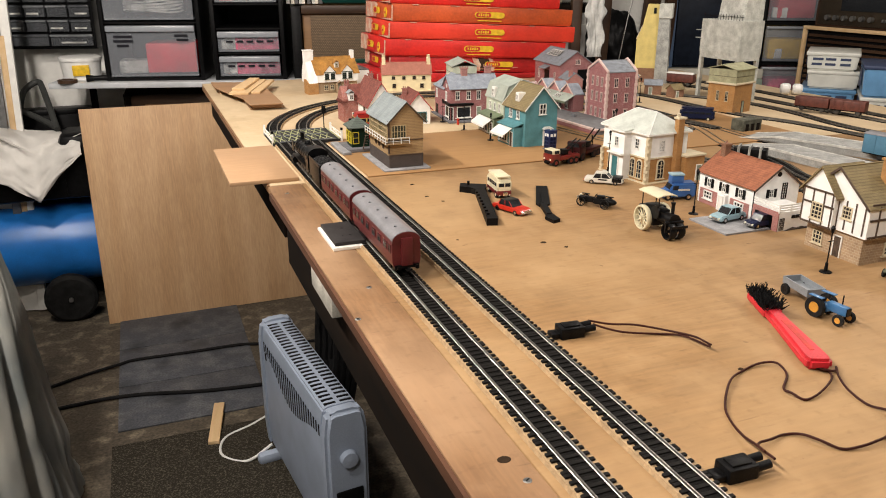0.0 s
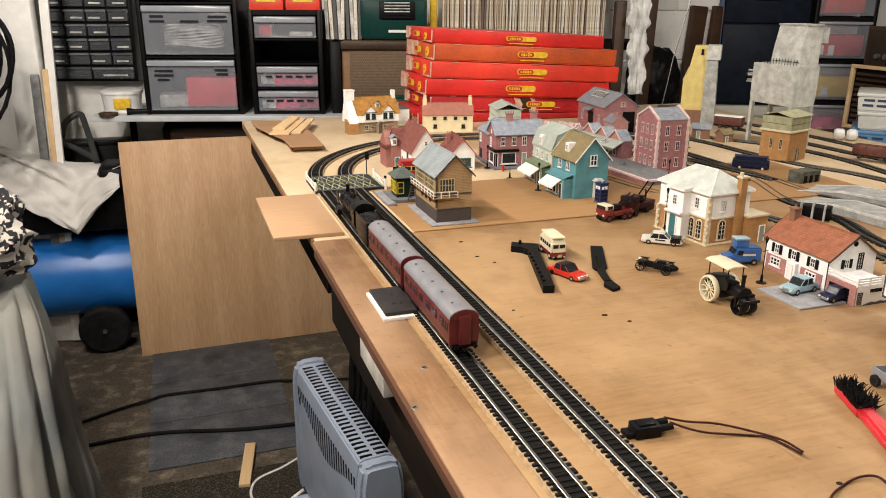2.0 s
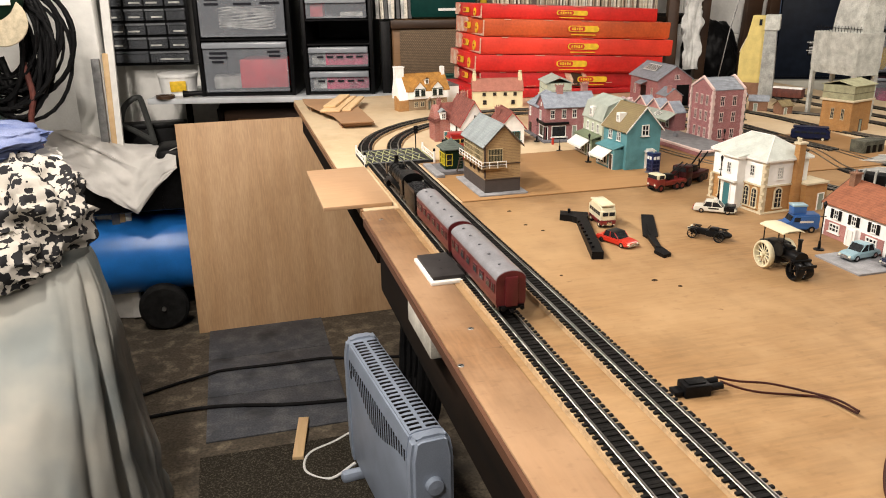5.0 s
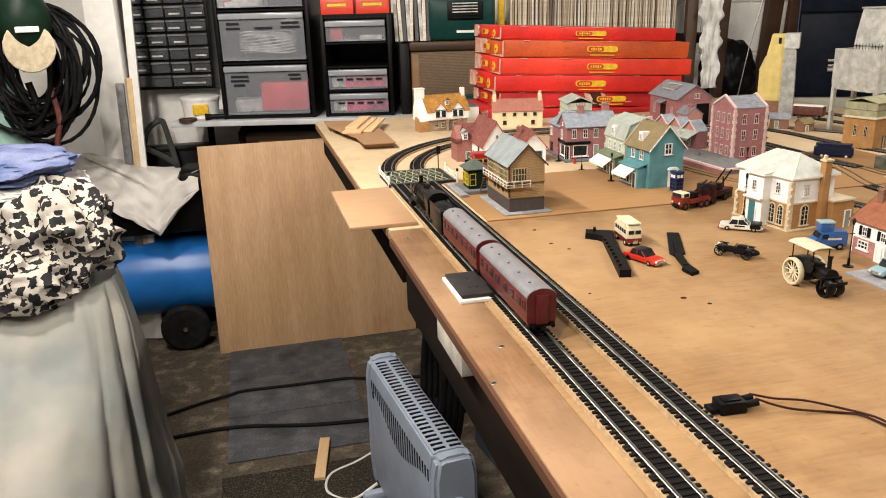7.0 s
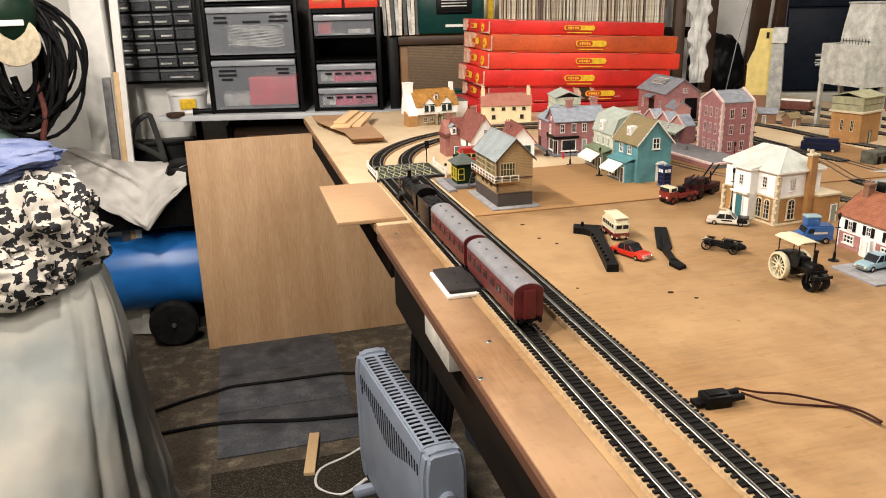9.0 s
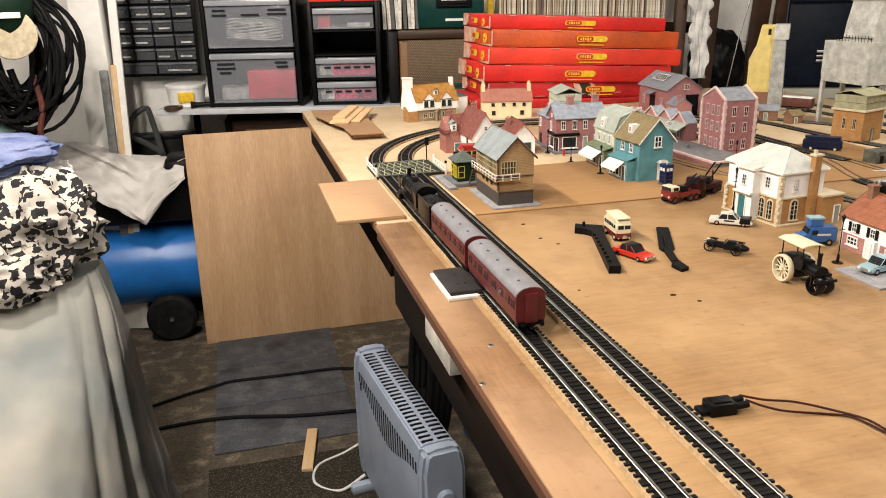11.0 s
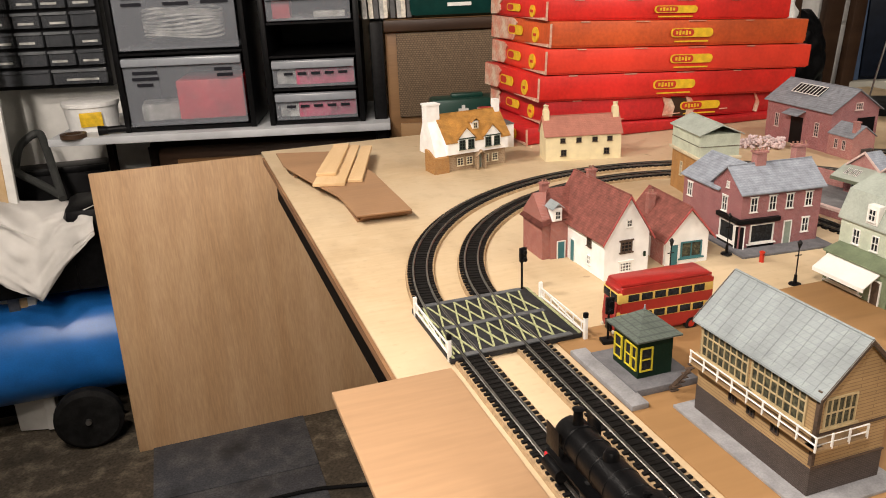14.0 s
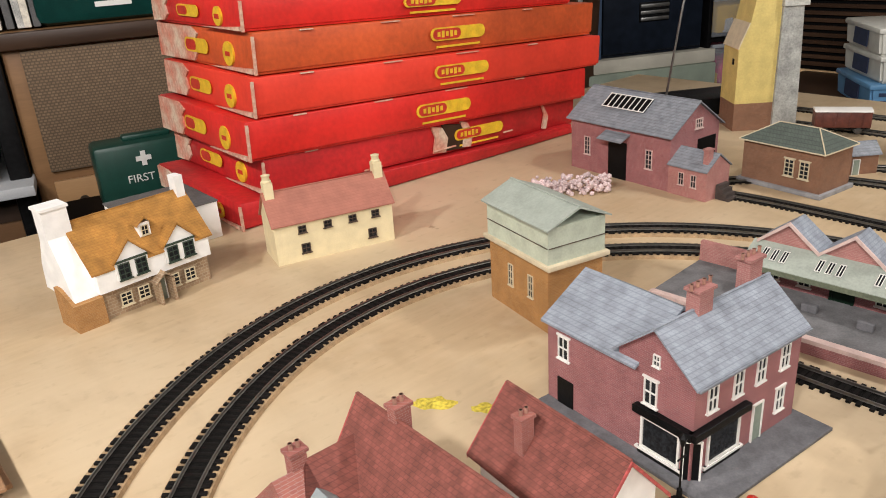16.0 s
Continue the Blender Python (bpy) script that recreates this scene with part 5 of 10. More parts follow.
def station():
    s = thing("station_building", "plum brick station with sawtooth slate roofs and canopy", "model building", pose(0.753, 2.315, T, 0, 0, -86), "model village buildings")
    # the platform runs along the track, the building stands at its back
    part("platform", prism(bmesh.new(), [(0, 0), (0.100, 0), (0.100, 0.014), (0, 0.014)], 0.0, 0.465, "x"), PLATFORM_STONE, s, "grey slabbed platform with brick sides", smooth=None)
    part("platform_side", box((0.2325, -0.0008, 0.0055), (0.465, 0.0020, 0.011)), BRICK_PURPLE, s, "brick platform side", smooth=None)
    part("platform_edge", box((0.2325, 0.001, 0.0130), (0.467, 0.008, 0.0040)), STONE_PINK, s, "pale stone coping", smooth=None)
    part("platform_edge", box((0.4640, 0.050, 0.0130), (0.008, 0.090, 0.0040)), STONE_PINK, s, "pale stone coping", smooth=None)
    part("wall", box((0.155, 0.1015, 0.0345), (0.178, 0.031, 0.041)), BRICK_PURPLE, s, smooth=None)
    for k in range(3):
        x = 0.066 + k * 0.0592
        c = x + 0.0296
        g = part("gable", prism(bmesh.new(), [(x, 0.055), (x + 0.0592, 0.055), (c, 0.079)], 0.087, 0.117, "y"), BRICK_PINK, s, smooth=None)
        part("gable_roof", prism(bmesh.new(), [(x - 0.0006, 0.0555), (c, 0.0795), (x + 0.0598, 0.0555), (x + 0.0598, 0.0575), (c, 0.0815), (x - 0.0006, 0.0575)], 0.084, 0.118, "y"), SLATE_BLUE, g, smooth=None)
        part("verge", prism(bmesh.new(), [(x, 0.0555), (c, 0.0795), (x + 0.0592, 0.0555), (x + 0.0592, 0.0590), (c, 0.0832), (x, 0.0590)], 0.0826, 0.0846, "y"), STONE_PINK, g, smooth=None)
    cn = part("canopy", prism(bmesh.new(), [(0.058, 0.041), (0.087, 0.056), (0.087, 0.058), (0.058, 0.043)], 0.062, 0.248, "x"), ROOF_MINT, s, "grey green canopy with glazed lights", smooth=None)
    part("valance", box((0.155, 0.0575, 0.0400), (0.186, 0.0012, 0.0050)), GREEN_PALE, cn, smooth=None)
    for k in range(9):
        x = 0.080 + k * 0.0092 + (0.024 if k > 2 else 0) + (0.024 if k > 5 else 0)
        lt = part("light", placed(lattice([-0.0028, -0.0022, -0.0004, 0.0004, 0.0022, 0.0028], [-0.0075, -0.0068, 0.0068, 0.0075], -0.0006), pose(x, 0.0725, 0.0512, -62.6, 0, 0)), WHITE, cn, smooth=None)
        part("pane", placed(box((0, 0.0, 0), (0.0050, 0.0004, 0.0140)), pose(x, 0.0725, 0.0510, -62.6, 0, 0)), GLASS_DARK, lt, smooth=None)
    for u in (0.085, 0.115, 0.185, 0.215):
        window(s, pose(u, 0.086, 0.020), 0.012, 0.020, WHITE, (1, 1), lintel=True)
    door(s, pose(0.15, 0.086, 0.014), 0.020, 0.032, GREEN_PAINT, GREEN_PAINT)
    part("end_screen", box((0.028, 0.100, 0.024), (0.056, 0.006, 0.024)), BRICK_PINK, s, "low brick yard wall", smooth=None)
    for x, y in ((0.135, 0.05), (0.185, 0.045), (0.30, 0.05)):
        part("bench", box((x, y, 0.018), (0.014, 0.006, 0.008), 0.001), PAVING, s, smooth=None)


BRICK_DARK = coursed("blue_brick_card", (0.060, 0.046, 0.040), (0.045, 0.034, 0.03), (0.11, 0.09, 0.08), 0.0045, 0.0016)
BRICK_PINK = coursed("pink_brick_card", (0.42, 0.19, 0.17), (0.36, 0.155, 0.14), (0.48, 0.32, 0.29), 0.0045, 0.0016)
BRICK_BROWN = coursed("brown_brick_card", (0.25, 0.125, 0.07), (0.20, 0.10, 0.058), (0.30, 0.2, 0.14), 0.0045, 0.0016)
SLATE_BLUE = coursed("blue_slate_card", (0.31, 0.345, 0.40), (0.275, 0.305, 0.355), (0.235, 0.26, 0.305), 0.0042, 0.0024, 0.12, vary=0.5, wash=90)
SLATE_GREEN = coursed("green_slate_card", (0.10, 0.125, 0.105), (0.085, 0.105, 0.09), (0.065, 0.08, 0.07), 0.0052, 0.0036, 0.12)
PAVING_PALE = material("pale_paving", (0.27, 0.27, 0.28), 0.85, vary=0.15, scale=80, fine=600)
PLATFORM_STONE = material("platform_card", (0.15, 0.15, 0.155), 0.8, vary=0.18, scale=70, fine=500)
STONE_PINK = material("pinkish_stone_card", (0.62, 0.47, 0.43), 0.8, vary=0.1, scale=90)
CORNICE = material("cream_stone_card", (0.60, 0.52, 0.36), 0.75, vary=0.08, scale=80)
OLIVE_TANK = material("olive_tank_card", (0.33, 0.325, 0.20), 0.75, vary=0.15, scale=60, fine=400)
ROOF_PALE = material("pale_card_roof", (0.52, 0.55, 0.50), 0.75, vary=0.1, scale=50, fine=400)
ROOF_MINT = material("pale_grey_green_card", (0.36, 0.40, 0.35), 0.75, vary=0.1, scale=50, fine=400)
ROOF_TERRACOTTA = coursed("terracotta_card", (0.42, 0.17, 0.12), (0.39, 0.155, 0.11), (0.36, 0.14, 0.1), 0.004, 0.003, 0.08)
BOARD_FRAME = material("cream_frame_paint", (0.46, 0.36, 0.20), 0.6, vary=0.1, scale=80)
SIGNAL_PANE = material("smoky_pane", (0.03, 0.034, 0.028), 0.15, vary=0.5, scale=160, second=(0.10, 0.095, 0.06))
OCHRE_ROOF = coursed("ochre_card_roof", (0.42, 0.205, 0.040), (0.37, 0.175, 0.034), (0.33, 0.155, 0.030), 0.0036, 0.0024, 0.10, vary=0.7, wash=70)
GREEN_TRIM = material("dark_green_trim", (0.03, 0.05, 0.035), 0.6, vary=0.2)
DOOR_GREY = material("grey_green_door", (0.25, 0.30, 0.25), 0.6, vary=0.1)
GREEN_PALE = material("dull_green_doors", (0.13, 0.15, 0.10), 0.7, vary=0.2)
YELLOW_PAINT = material("yellow_paint", (0.62, 0.50, 0.03), 0.5, vary=0.1)

signal_box(), crossing_hut(), pub_cottage(), corner_shop(), white_cottage(), cream_cottage(), street_shops()
water_tank(0.634, 2.344, -11.5, 0.068, 0.106, 0.069, 0.107, 0.121, BRICK_BUFF, "buff brick water tower with pale green tank", ridge="y")
water_tank(1.268, 1.972, 18, 0.090, 0.082, 0.076, 0.112, 0.122, BRICK_BUFF, "buff brick water tower with faded olive tank", OLIVE_TANK, OLIVE_TANK)
mill(), hotel(), red_roof_house(), tudor_pub(), goods_shed(), station()

# ---- things round the layout ----
def bar(name, c, s, mat, parent, **kw):
    return part(name, box(c, s), mat, parent, smooth=None, **kw)


RED_CARD = material("red_box_card", (0.60, 0.020, 0.014), 0.45, vary=0.18, scale=9, fine=120, bump=0.1, dirt=0.35)
ORANGE_CARD = material("orange_red_card", (0.52, 0.082, 0.018), 0.5, vary=0.18, scale=9, fine=120, bump=0.1, dirt=0.4)
SCARLET_CARD = material("scarlet_card", (0.70, 0.045, 0.022), 0.45, vary=0.15, scale=9, fine=120, bump=0.1, dirt=0.3)
DARKRED_CARD = material("dark_red_card", (0.48, 0.014, 0.016), 0.5, vary=0.2, scale=9, fine=120, dirt=0.5)
WORN_CARD = material("worn_bare_card", (0.62, 0.48, 0.36), 0.85, vary=0.3, scale=30, fine=200, second=(0.55, 0.16, 0.10))
GREY_CARD = material("grey_card", (0.10, 0.10, 0.10), 0.8, vary=0.2)
LOGO_YELLOW = material("yellow_print", (0.72, 0.46, 0.02), 0.5, vary=0.15, scale=60)
LOGO_RED = material("red_print", (0.50, 0.03, 0.015), 0.5, vary=0.15, scale=60)


def lozenge(cx, cz, w, h, y, t=0.0008):
    """A flat round-ended badge on a plane facing -y."""
    bm = bmesh.new()
    k = [(cx + sx * (w / 2 - h / 2) + h / 2 * math.cos(radians(a)), cz + h / 2 * math.sin(radians(a))) for sx, r in ((1, range(-90, 91, 30)), (-1, range(90, 271, 30))) for a in r]
    return prism(bm, k, y - t, y + 0.0002, "y")


def set_box(z, w, d, h, at_x, at_y, rz, mat, label, torn=False, logo=0.52, tilt=0.0, worn=0.2, taper=0.0):
    s = thing("train_set_box", label, "box", pose(at_x, at_y, T + z, 0, 0, rz) @ pose(0, 0, 0, 0, tilt, 0), "stack of train set boxes")
    part("tray", box((w / 2, d / 2, h * 0.22), (w - 0.006, d - 0.006, h * 0.44), 0.001), mat, s)
    bm = box((w / 2, d / 2, h * 0.53), (w, d, h * 0.92), 0.0016)
    for v in bm.verts:
        v.co.z *= 1 - taper / h * v.co.x / w
        v.co += Vector(((noise.noise(v.co * 4 + Vector((z * 50, 0, 0)))) * 0.004, noise.noise(v.co * 5 + Vector((0, z * 70, 0))) * 0.004, noise.noise(v.co * 6 + Vector((0, 3, z * 30))) * 0.0015))
    lid = part("lid", bm, mat, s)
    m = h * 0.5 - 0.002
    lw, lh = 0.108, h * 0.36
    x = w * logo
    if not taper:
        part("badge", lozenge(x, m + 0.003, lw, lh, -0.0028), LOGO_YELLOW, lid, "yellow printed badge")
        part("badge_panel", lozenge(x - lw * 0.21, m + 0.003, lw * 0.5, lh * 0.78, -0.0034), LOGO_RED, lid, smooth=None)
        for k in range(5):
            bar("badge_mark", (x - lw * 0.36 + k * lw * 0.075, -0.0042, m + 0.003), (lw * 0.05, 0.0004, lh * (0.5 if k % 2 else 0.36)), LOGO_YELLOW, lid)
        bar("caption", (x, -0.003, m - h * 0.29), (lw * 0.8, 0.0008, 0.003), LOGO_YELLOW, lid)
    # end face: badge, disc and worn paper
    e = pose(0, d, 0, 0, 0, -90)
    part("end_badge", placed(lozenge(d * 0.46, m + 0.002, d * 0.25, h * 0.38, -0.0028), e), LOGO_YELLOW, lid, smooth=None)
    part("end_badge_panel", placed(lozenge(d * 0.405, m + 0.002, d * 0.11, h * 0.28, -0.0034), e), LOGO_RED, lid, smooth=None)
    part("end_disc", placed(cyl((d * 0.78, -0.003, m - 0.002), (d * 0.78, 0.0, m - 0.002), h * 0.30, seg=20), e), LOGO_YELLOW, lid)
    bar("end_disc_mark", (-0.0035, d * 0.22, m - 0.002), (0.0006, 0.014, 0.006), LOGO_RED, lid)
    bm = prism(bmesh.new(), [(0.004, 0.002), (d * (worn - 0.04), 0.004), (d * worn, h * 0.3), (d * (worn - 0.02), h * 0.6), (d * (worn + 0.02), h * 0.8), (d * (worn - 0.05), h * 0.97), (0.004, h * 0.97)], -0.0032, 0.0, "y")
    part("worn_patch", placed(bm, e), WORN_CARD, lid, "torn paper showing bare card", smooth=None)
    bm = prism(bmesh.new(), [(d * 0.60, h * 0.04), (d * 0.99, h * 0.03), (d * 0.992, h * 0.16), (d * (0.9 - worn * 0.3), h * 0.10)], -0.0034, 0.0, "y")
    part("worn_patch", placed(bm, e), WORN_CARD, lid, smooth=None)
    bar("worn_edge", (0.0, -0.0005, m), (0.0035, 0.0035, h * 0.9), WORN_CARD, lid)
    for k in range(4):
        bar("scuff", (w * (0.12 + 0.21 * k), -0.0006, h * 0.975), (0.02 + 0.012 * (k % 3), 0.0034, 0.0016), WORN_CARD, lid)
    if torn:
        for x0, x1, y1, m_ in ((0.465, 0.505, 0.0036, WORN_CARD), (0.500, 0.565, 0.0030, DARKWOOD), (0.560, 0.590, 0.0036, WORN_CARD), (0.86, 0.875, 0.0036, WORN_CARD)):
            part("torn_patch", prism(bmesh.new(), [(w * x0, h * 0.10), (w * x1, h * 0.06), (w * (x1 + 0.008), h * 0.5), (w * (x1 - 0.01), h * 0.86), (w * (x0 - 0.006), h * 0.95), (w * (x0 + 0.007), h * 0.6)], -y1, 0.0, "y"), m_, lid, smooth=None)


BR = -1.5
set_box(0.001, 0.655, 0.30, 0.038, 0.566, 2.832, BR, DARKRED_CARD, "crushed dark red train set box at the bottom of the stack", taper=0.027)
set_box(0.040, 0.630, 0.30, 0.0505, 0.608, 2.834, BR + 1, DARKRED_CARD, "torn dark red train set box with bare patches", True, 0.62, 2.4)
set_box(0.0915, 0.655, 0.31, 0.0545, 0.590, 2.828, BR, RED_CARD, "worn red train set box with yellow badge", False, 0.50, 2.6, 0.32)
set_box(0.147, 0.668, 0.31, 0.0525, 0.606, 2.826, BR - 0.6, SCARLET_CARD, "scarlet train set box with yellow badge", False, 0.52, 2.6, 0.30)
set_box(0.2005, 0.650, 0.33, 0.0535, 0.618, 2.830, BR, ORANGE_CARD, "faded orange-red train set box with yellow badge", False, 0.52, 2.6, 0.46)
set_box(0.255, 0.610, 0.31, 0.042, 0.614, 2.840, BR, RED_CARD, "bright red train set box on top of the stack", False, 0.50, 2.6)
w = thing("white_carton", "small white carton beside the stacked boxes", "box", pose(0.430, 2.840, T, 0, 0, 0))
part("carton", box((0.055, 0.055, 0.025), (0.11, 0.11, 0.050), 0.001), WHITE, w)
part("carton_top", box((0.055, 0.055, 0.0505), (0.112, 0.112, 0.002)), GREY_CARD, w, "dark grey lid")

# shelf, drawer towers, sideboard
GREYSHELF = material("grey_white_shelf", (0.50, 0.52, 0.54), 0.5, vary=0.1, scale=12, dirt=0.25)
FROST = clear("frosted_drawer", (0.44, 0.47, 0.52), 0.22, 0.2)
FROST_LIP = material("frosted_lip", (0.29, 0.31, 0.34), 0.25, vary=0.05)
INK = material("marker_ink", (0.015, 0.015, 0.02), 0.6)
RED_PLASTIC = material("red_plastic", (0.60, 0.022, 0.035), 0.45, vary=0.2, scale=20)
PALE_STUFF = material("pale_clutter", (0.5, 0.5, 0.47), 0.7, vary=0.4, scale=25)
PINK_STUFF = material("pink_packet", (0.62, 0.05, 0.14), 0.5, vary=0.4, scale=30)
SMOKE_LIP = material("smoky_lip", (0.17, 0.18, 0.19), 0.3, vary=0.2)
SMOKE = clear("smoky_small_drawer", (0.11, 0.118, 0.13), 0.62, 0.2)

sh = thing("wall_shelf", "pale grey shelf board along the end wall", "shelf", wall_pose(0, 0, 0))
part("board", box((0.268, 0.17, 0.996), (0.98, 0.41, 0.022), 0.003), GREYSHELF, sh)
for u in (-0.16, 0.70):
    part("bracket", box((u, 0.28, 0.5), (0.02, 0.03, 0.97)), MIDWOOD, sh)


def drawer_unit(name, label, u0, u1, rows, top, depth=0.36):
    s = thing(name, label, "storage drawers", wall_pose(u0, 0, 1.008), "plastic drawer towers")
    w = u1 - u0
    h = top - 1.008
    for x in (0.008, w - 0.008):
        part("side_panel", box((x, depth / 2 + 0.004, h / 2), (0.016, depth, h), 0.002), BLACK, s)
    part("back_panel", box((w / 2, depth, h / 2), (w, 0.006, h)), BLACK, s)
    part("base_panel", box((w / 2, depth / 2, 0.006), (w - 0.034, depth - 0.02, 0.010)), BLACK, s)
    part("top_panel", box((w / 2, depth / 2, h - 0.005), (w - 0.034, depth - 0.02, 0.010)), BLACK, s)
    for z0, z1, inside in rows:
        a, b = z0 - 1.008, z1 - 1.008
        part("runner", box((w / 2, depth / 2, b + 0.0055), (w - 0.034, depth - 0.02, 0.006)), BLACK, s)
        if inside is None:
            continue
        bm = box((w / 2, 0.002, (a + b) / 2), (w - 0.044, 0.006, b - a - 0.006), 0.002)
        dr = part("drawer", bm, FROST, s, "frosted clear plastic drawer")
        lip = box((w / 2, -0.005, b - 0.016), (w - 0.044, 0.012, 0.022), 0.004)
        part("drawer_lip", lip, FROST_LIP, dr)
        part("drawer_floor", box((w / 2, depth / 2, a + 0.006), (w - 0.05, depth - 0.05, 0.004)), FROST, dr)
        inside(dr, w, a, b)
    return s


def stuff_red(dr, w, a, b):
    part("red_folder", box((w * 0.665, 0.115, a + (b - a) * 0.36), (w * 0.50, 0.2, (b - a) * 0.56), 0.004, 2), RED_PLASTIC, dr, "red plastic case inside the drawer")
    part("pale_packet", box((w * 0.24, 0.1, a + 0.035), (w * 0.30, 0.12, 0.05), 0.008, 12), PALE_STUFF, dr)
    for k, (x, z, n) in enumerate(((0.22, b - 0.045, 0.07), (0.22, b - 0.062, 0.075), (0.21, b - 0.079, 0.045), (0.80, b - 0.042, 0.05), (0.81, b - 0.058, 0.045))):
        bar("marker_writing", (w * x, -0.0016, z), (n, 0.0006, 0.009), INK, dr)


def stuff_coil(dr, w, a, b):
    bm = bmesh.new()
    for k in range(9):
        z = a + 0.035 + k * 0.009
        tube_into(bm, [(w * 0.5 + w * 0.30 * math.cos(radians(t)), 0.09 + 0.06 * math.sin(radians(t)), z + 0.006 * math.sin(radians(2 * t + 40 * k))) for t in range(0, 361, 20)], 0.0035, 5)
    part("cable_coil", bm, PALE_STUFF, dr, "pale coiled cable inside the drawer")
    for x, z, n in ((0.20, b - 0.044, 0.05), (0.20, b - 0.062, 0.055), (0.52, b - 0.062, 0.07), (0.80, b - 0.044, 0.07), (0.80, b - 0.060, 0.075)):
        bar("marker_writing", (w * x, -0.0016, z), (n, 0.0006, 0.009), INK, dr)


def stuff_pale(dr, w, a, b):
    part("pale_packet", box((w * 0.3, 0.1, a + 0.04), (w * 0.4, 0.15, 0.07), 0.01, 5), PALE_STUFF, dr)
    part("pink_packet", box((w * 0.18, 0.05, a + 0.05), (w * 0.2, 0.06, 0.05), 0.006, 15), PINK_STUFF, dr)


def stuff_pink(dr, w, a, b):
    part("pink_packet", box((w * 0.60, 0.06, (a + b) / 2 - 0.008), (w * 0.60, 0.1, (b - a) * 0.6), 0.004, 4), PINK_STUFF, dr)
    part("pale_packet", box((w * 0.28, 0.06, (a + b) / 2 - 0.012), (w * 0.3, 0.1, (b - a) * 0.45), 0.004, -5), PALE_STUFF, dr)
    for x in (0.24, 0.38, 0.52, 0.66, 0.8):
        bar("marker_writing", (w * x, -0.0016, (a + b) / 2), (0.026, 0.0006, 0.008), INK, dr)


def stuff_box(dr, w, a, b):
    part("card_box", box((w * 0.22, 0.05, a + 0.036), (0.05, 0.06, 0.055), 0.002), RED_PLASTIC, dr)
    part("pale_packet", box((w * 0.7, 0.06, a + 0.016), (0.09, 0.05, 0.018), 0.003), PALE_STUFF, dr)


drawer_unit("wide_drawer_tower", "black tower of wide frosted plastic drawers", -0.012, 0.366, [(1.022, 1.222, stuff_red), (1.236, 1.424, stuff_coil), (1.438, 1.628, stuff_pale)], 1.66)
drawer_unit("narrow_drawer_tower", "black tower of narrow clear plastic drawers", 0.406, 0.686, [(1.020, 1.104, stuff_pink), (1.114, 1.198, stuff_pink), (1.210, 1.290, None), (1.300, 1.386, stuff_box)], 1.405)
for k in range(2):
    s = thing("orange_carton", "small orange-red model carton on the drawers", "box", wall_pose(0.410 + k * 0.14, 0.02, 1.405), "orange cartons on the drawers")
    part("carton", box((0.066, 0.06, 0.030), (0.128, 0.12, 0.058), 0.001), SCARLET_CARD, s)
    bar("carton_panel", (0.066, -0.0006, 0.036), (0.10, 0.001, 0.026), ORANGE_CARD, s)
    bar("carton_mark", (0.066, -0.0012, 0.036), (0.075, 0.001, 0.010), LOGO_YELLOW, s)

# small-parts cabinet on the wall
c = thing("parts_cabinet", "black wall cabinet of small smoky drawers", "storage cabinet", wall_pose(-0.49, 0.30, 1.105))
part("case", box((0.18, 0.09, 0.30), (0.362, 0.14, 0.60), 0.003), BLACK, c)
for r in range(9):
    for q in range(4):
        if r == 0 and q % 2:
            continue
        x, wd = (0.047 + q * 0.0885, 0.080) if r else (0.091 + q * 0.0885, 0.168)
        z = 0.038 + r * 0.0585
        d = part("small_drawer", box((x, 0.010, z), (wd, 0.022, 0.048), 0.002), SMOKE, c, "smoky clear drawer")
        bar("drawer_lip", (x, -0.004, z + 0.018), (wd, 0.008, 0.007), SMOKE_LIP if (r * 3 + q) % 3 else SMOKE, d)
        if (r * 5 + q * 3) % 4:
            bar("small_packet", (x + 0.008 * ((r + q) % 3 - 1), -0.0022, z - 0.010), (wd * 0.6, 0.001, 0.007), PALE_STUFF, d)

# sideboard below the shelf, a carton, a tub and a torch on it
s = thing("old_sideboard", "dark wooden sideboard with rounded moulded frame", "cabinet", wall_pose(0.014, 0.11, 0))
part("body", box((0.40, 0.17, 0.50), (0.80, 0.33, 0.95), 0.02), DARKWOOD, s)
bm = bmesh.new()
tube_into(bm, spline([(0.012, -0.006, 0.3), (0.012, -0.006, 0.88), (0.016, -0.006, 0.935), (0.06, -0.006, 0.952), (0.4, -0.006, 0.954), (0.79, -0.006, 0.952)], 6), 0.014, 8)
part("moulding", bm, MIDWOOD, s, "raised rounded wooden moulding")
part("door_panel", box((0.42, -0.002, 0.5), (0.68, 0.008, 0.80), 0.003), grain("sideboard_panel", (0.26, 0.13, 0.05), (0.17, 0.085, 0.035), "x", 0.45, 12.0), s, "brown veneered panel")
solid("white_board", box((0, 0, 0), (0.42, 0.02, 0.62), 0.004), WHITE, "plain white board behind the shelf end", "board", at=wall_pose(-0.26, 0.42, 0.90))
t = thing("plastic_tub", "white plastic tub with yellow label on the shelf", "tub", wall_pose(-0.14, 0.12, 1.007))
part("tub", lathe(bmesh.new(), [(0.0, 0), (0.070, 0.0), (0.078, 0.070), (0.078, 0.072)], (0, 0, 0), 28), WHITE_PLASTIC, t)
part("tub_lid", lathe(bmesh.new(), [(0.0, 0.072), (0.082, 0.072), (0.082, 0.084), (0.074, 0.087), (0.0, 0.087)], (0, 0, 0), 28), WHITE_PLASTIC, t)
part("label", box((0.022, -0.0755, 0.038), (0.062, 0.004, 0.042), 0.001, 14, 6), LOGO_YELLOW, t, "yellow paper label")
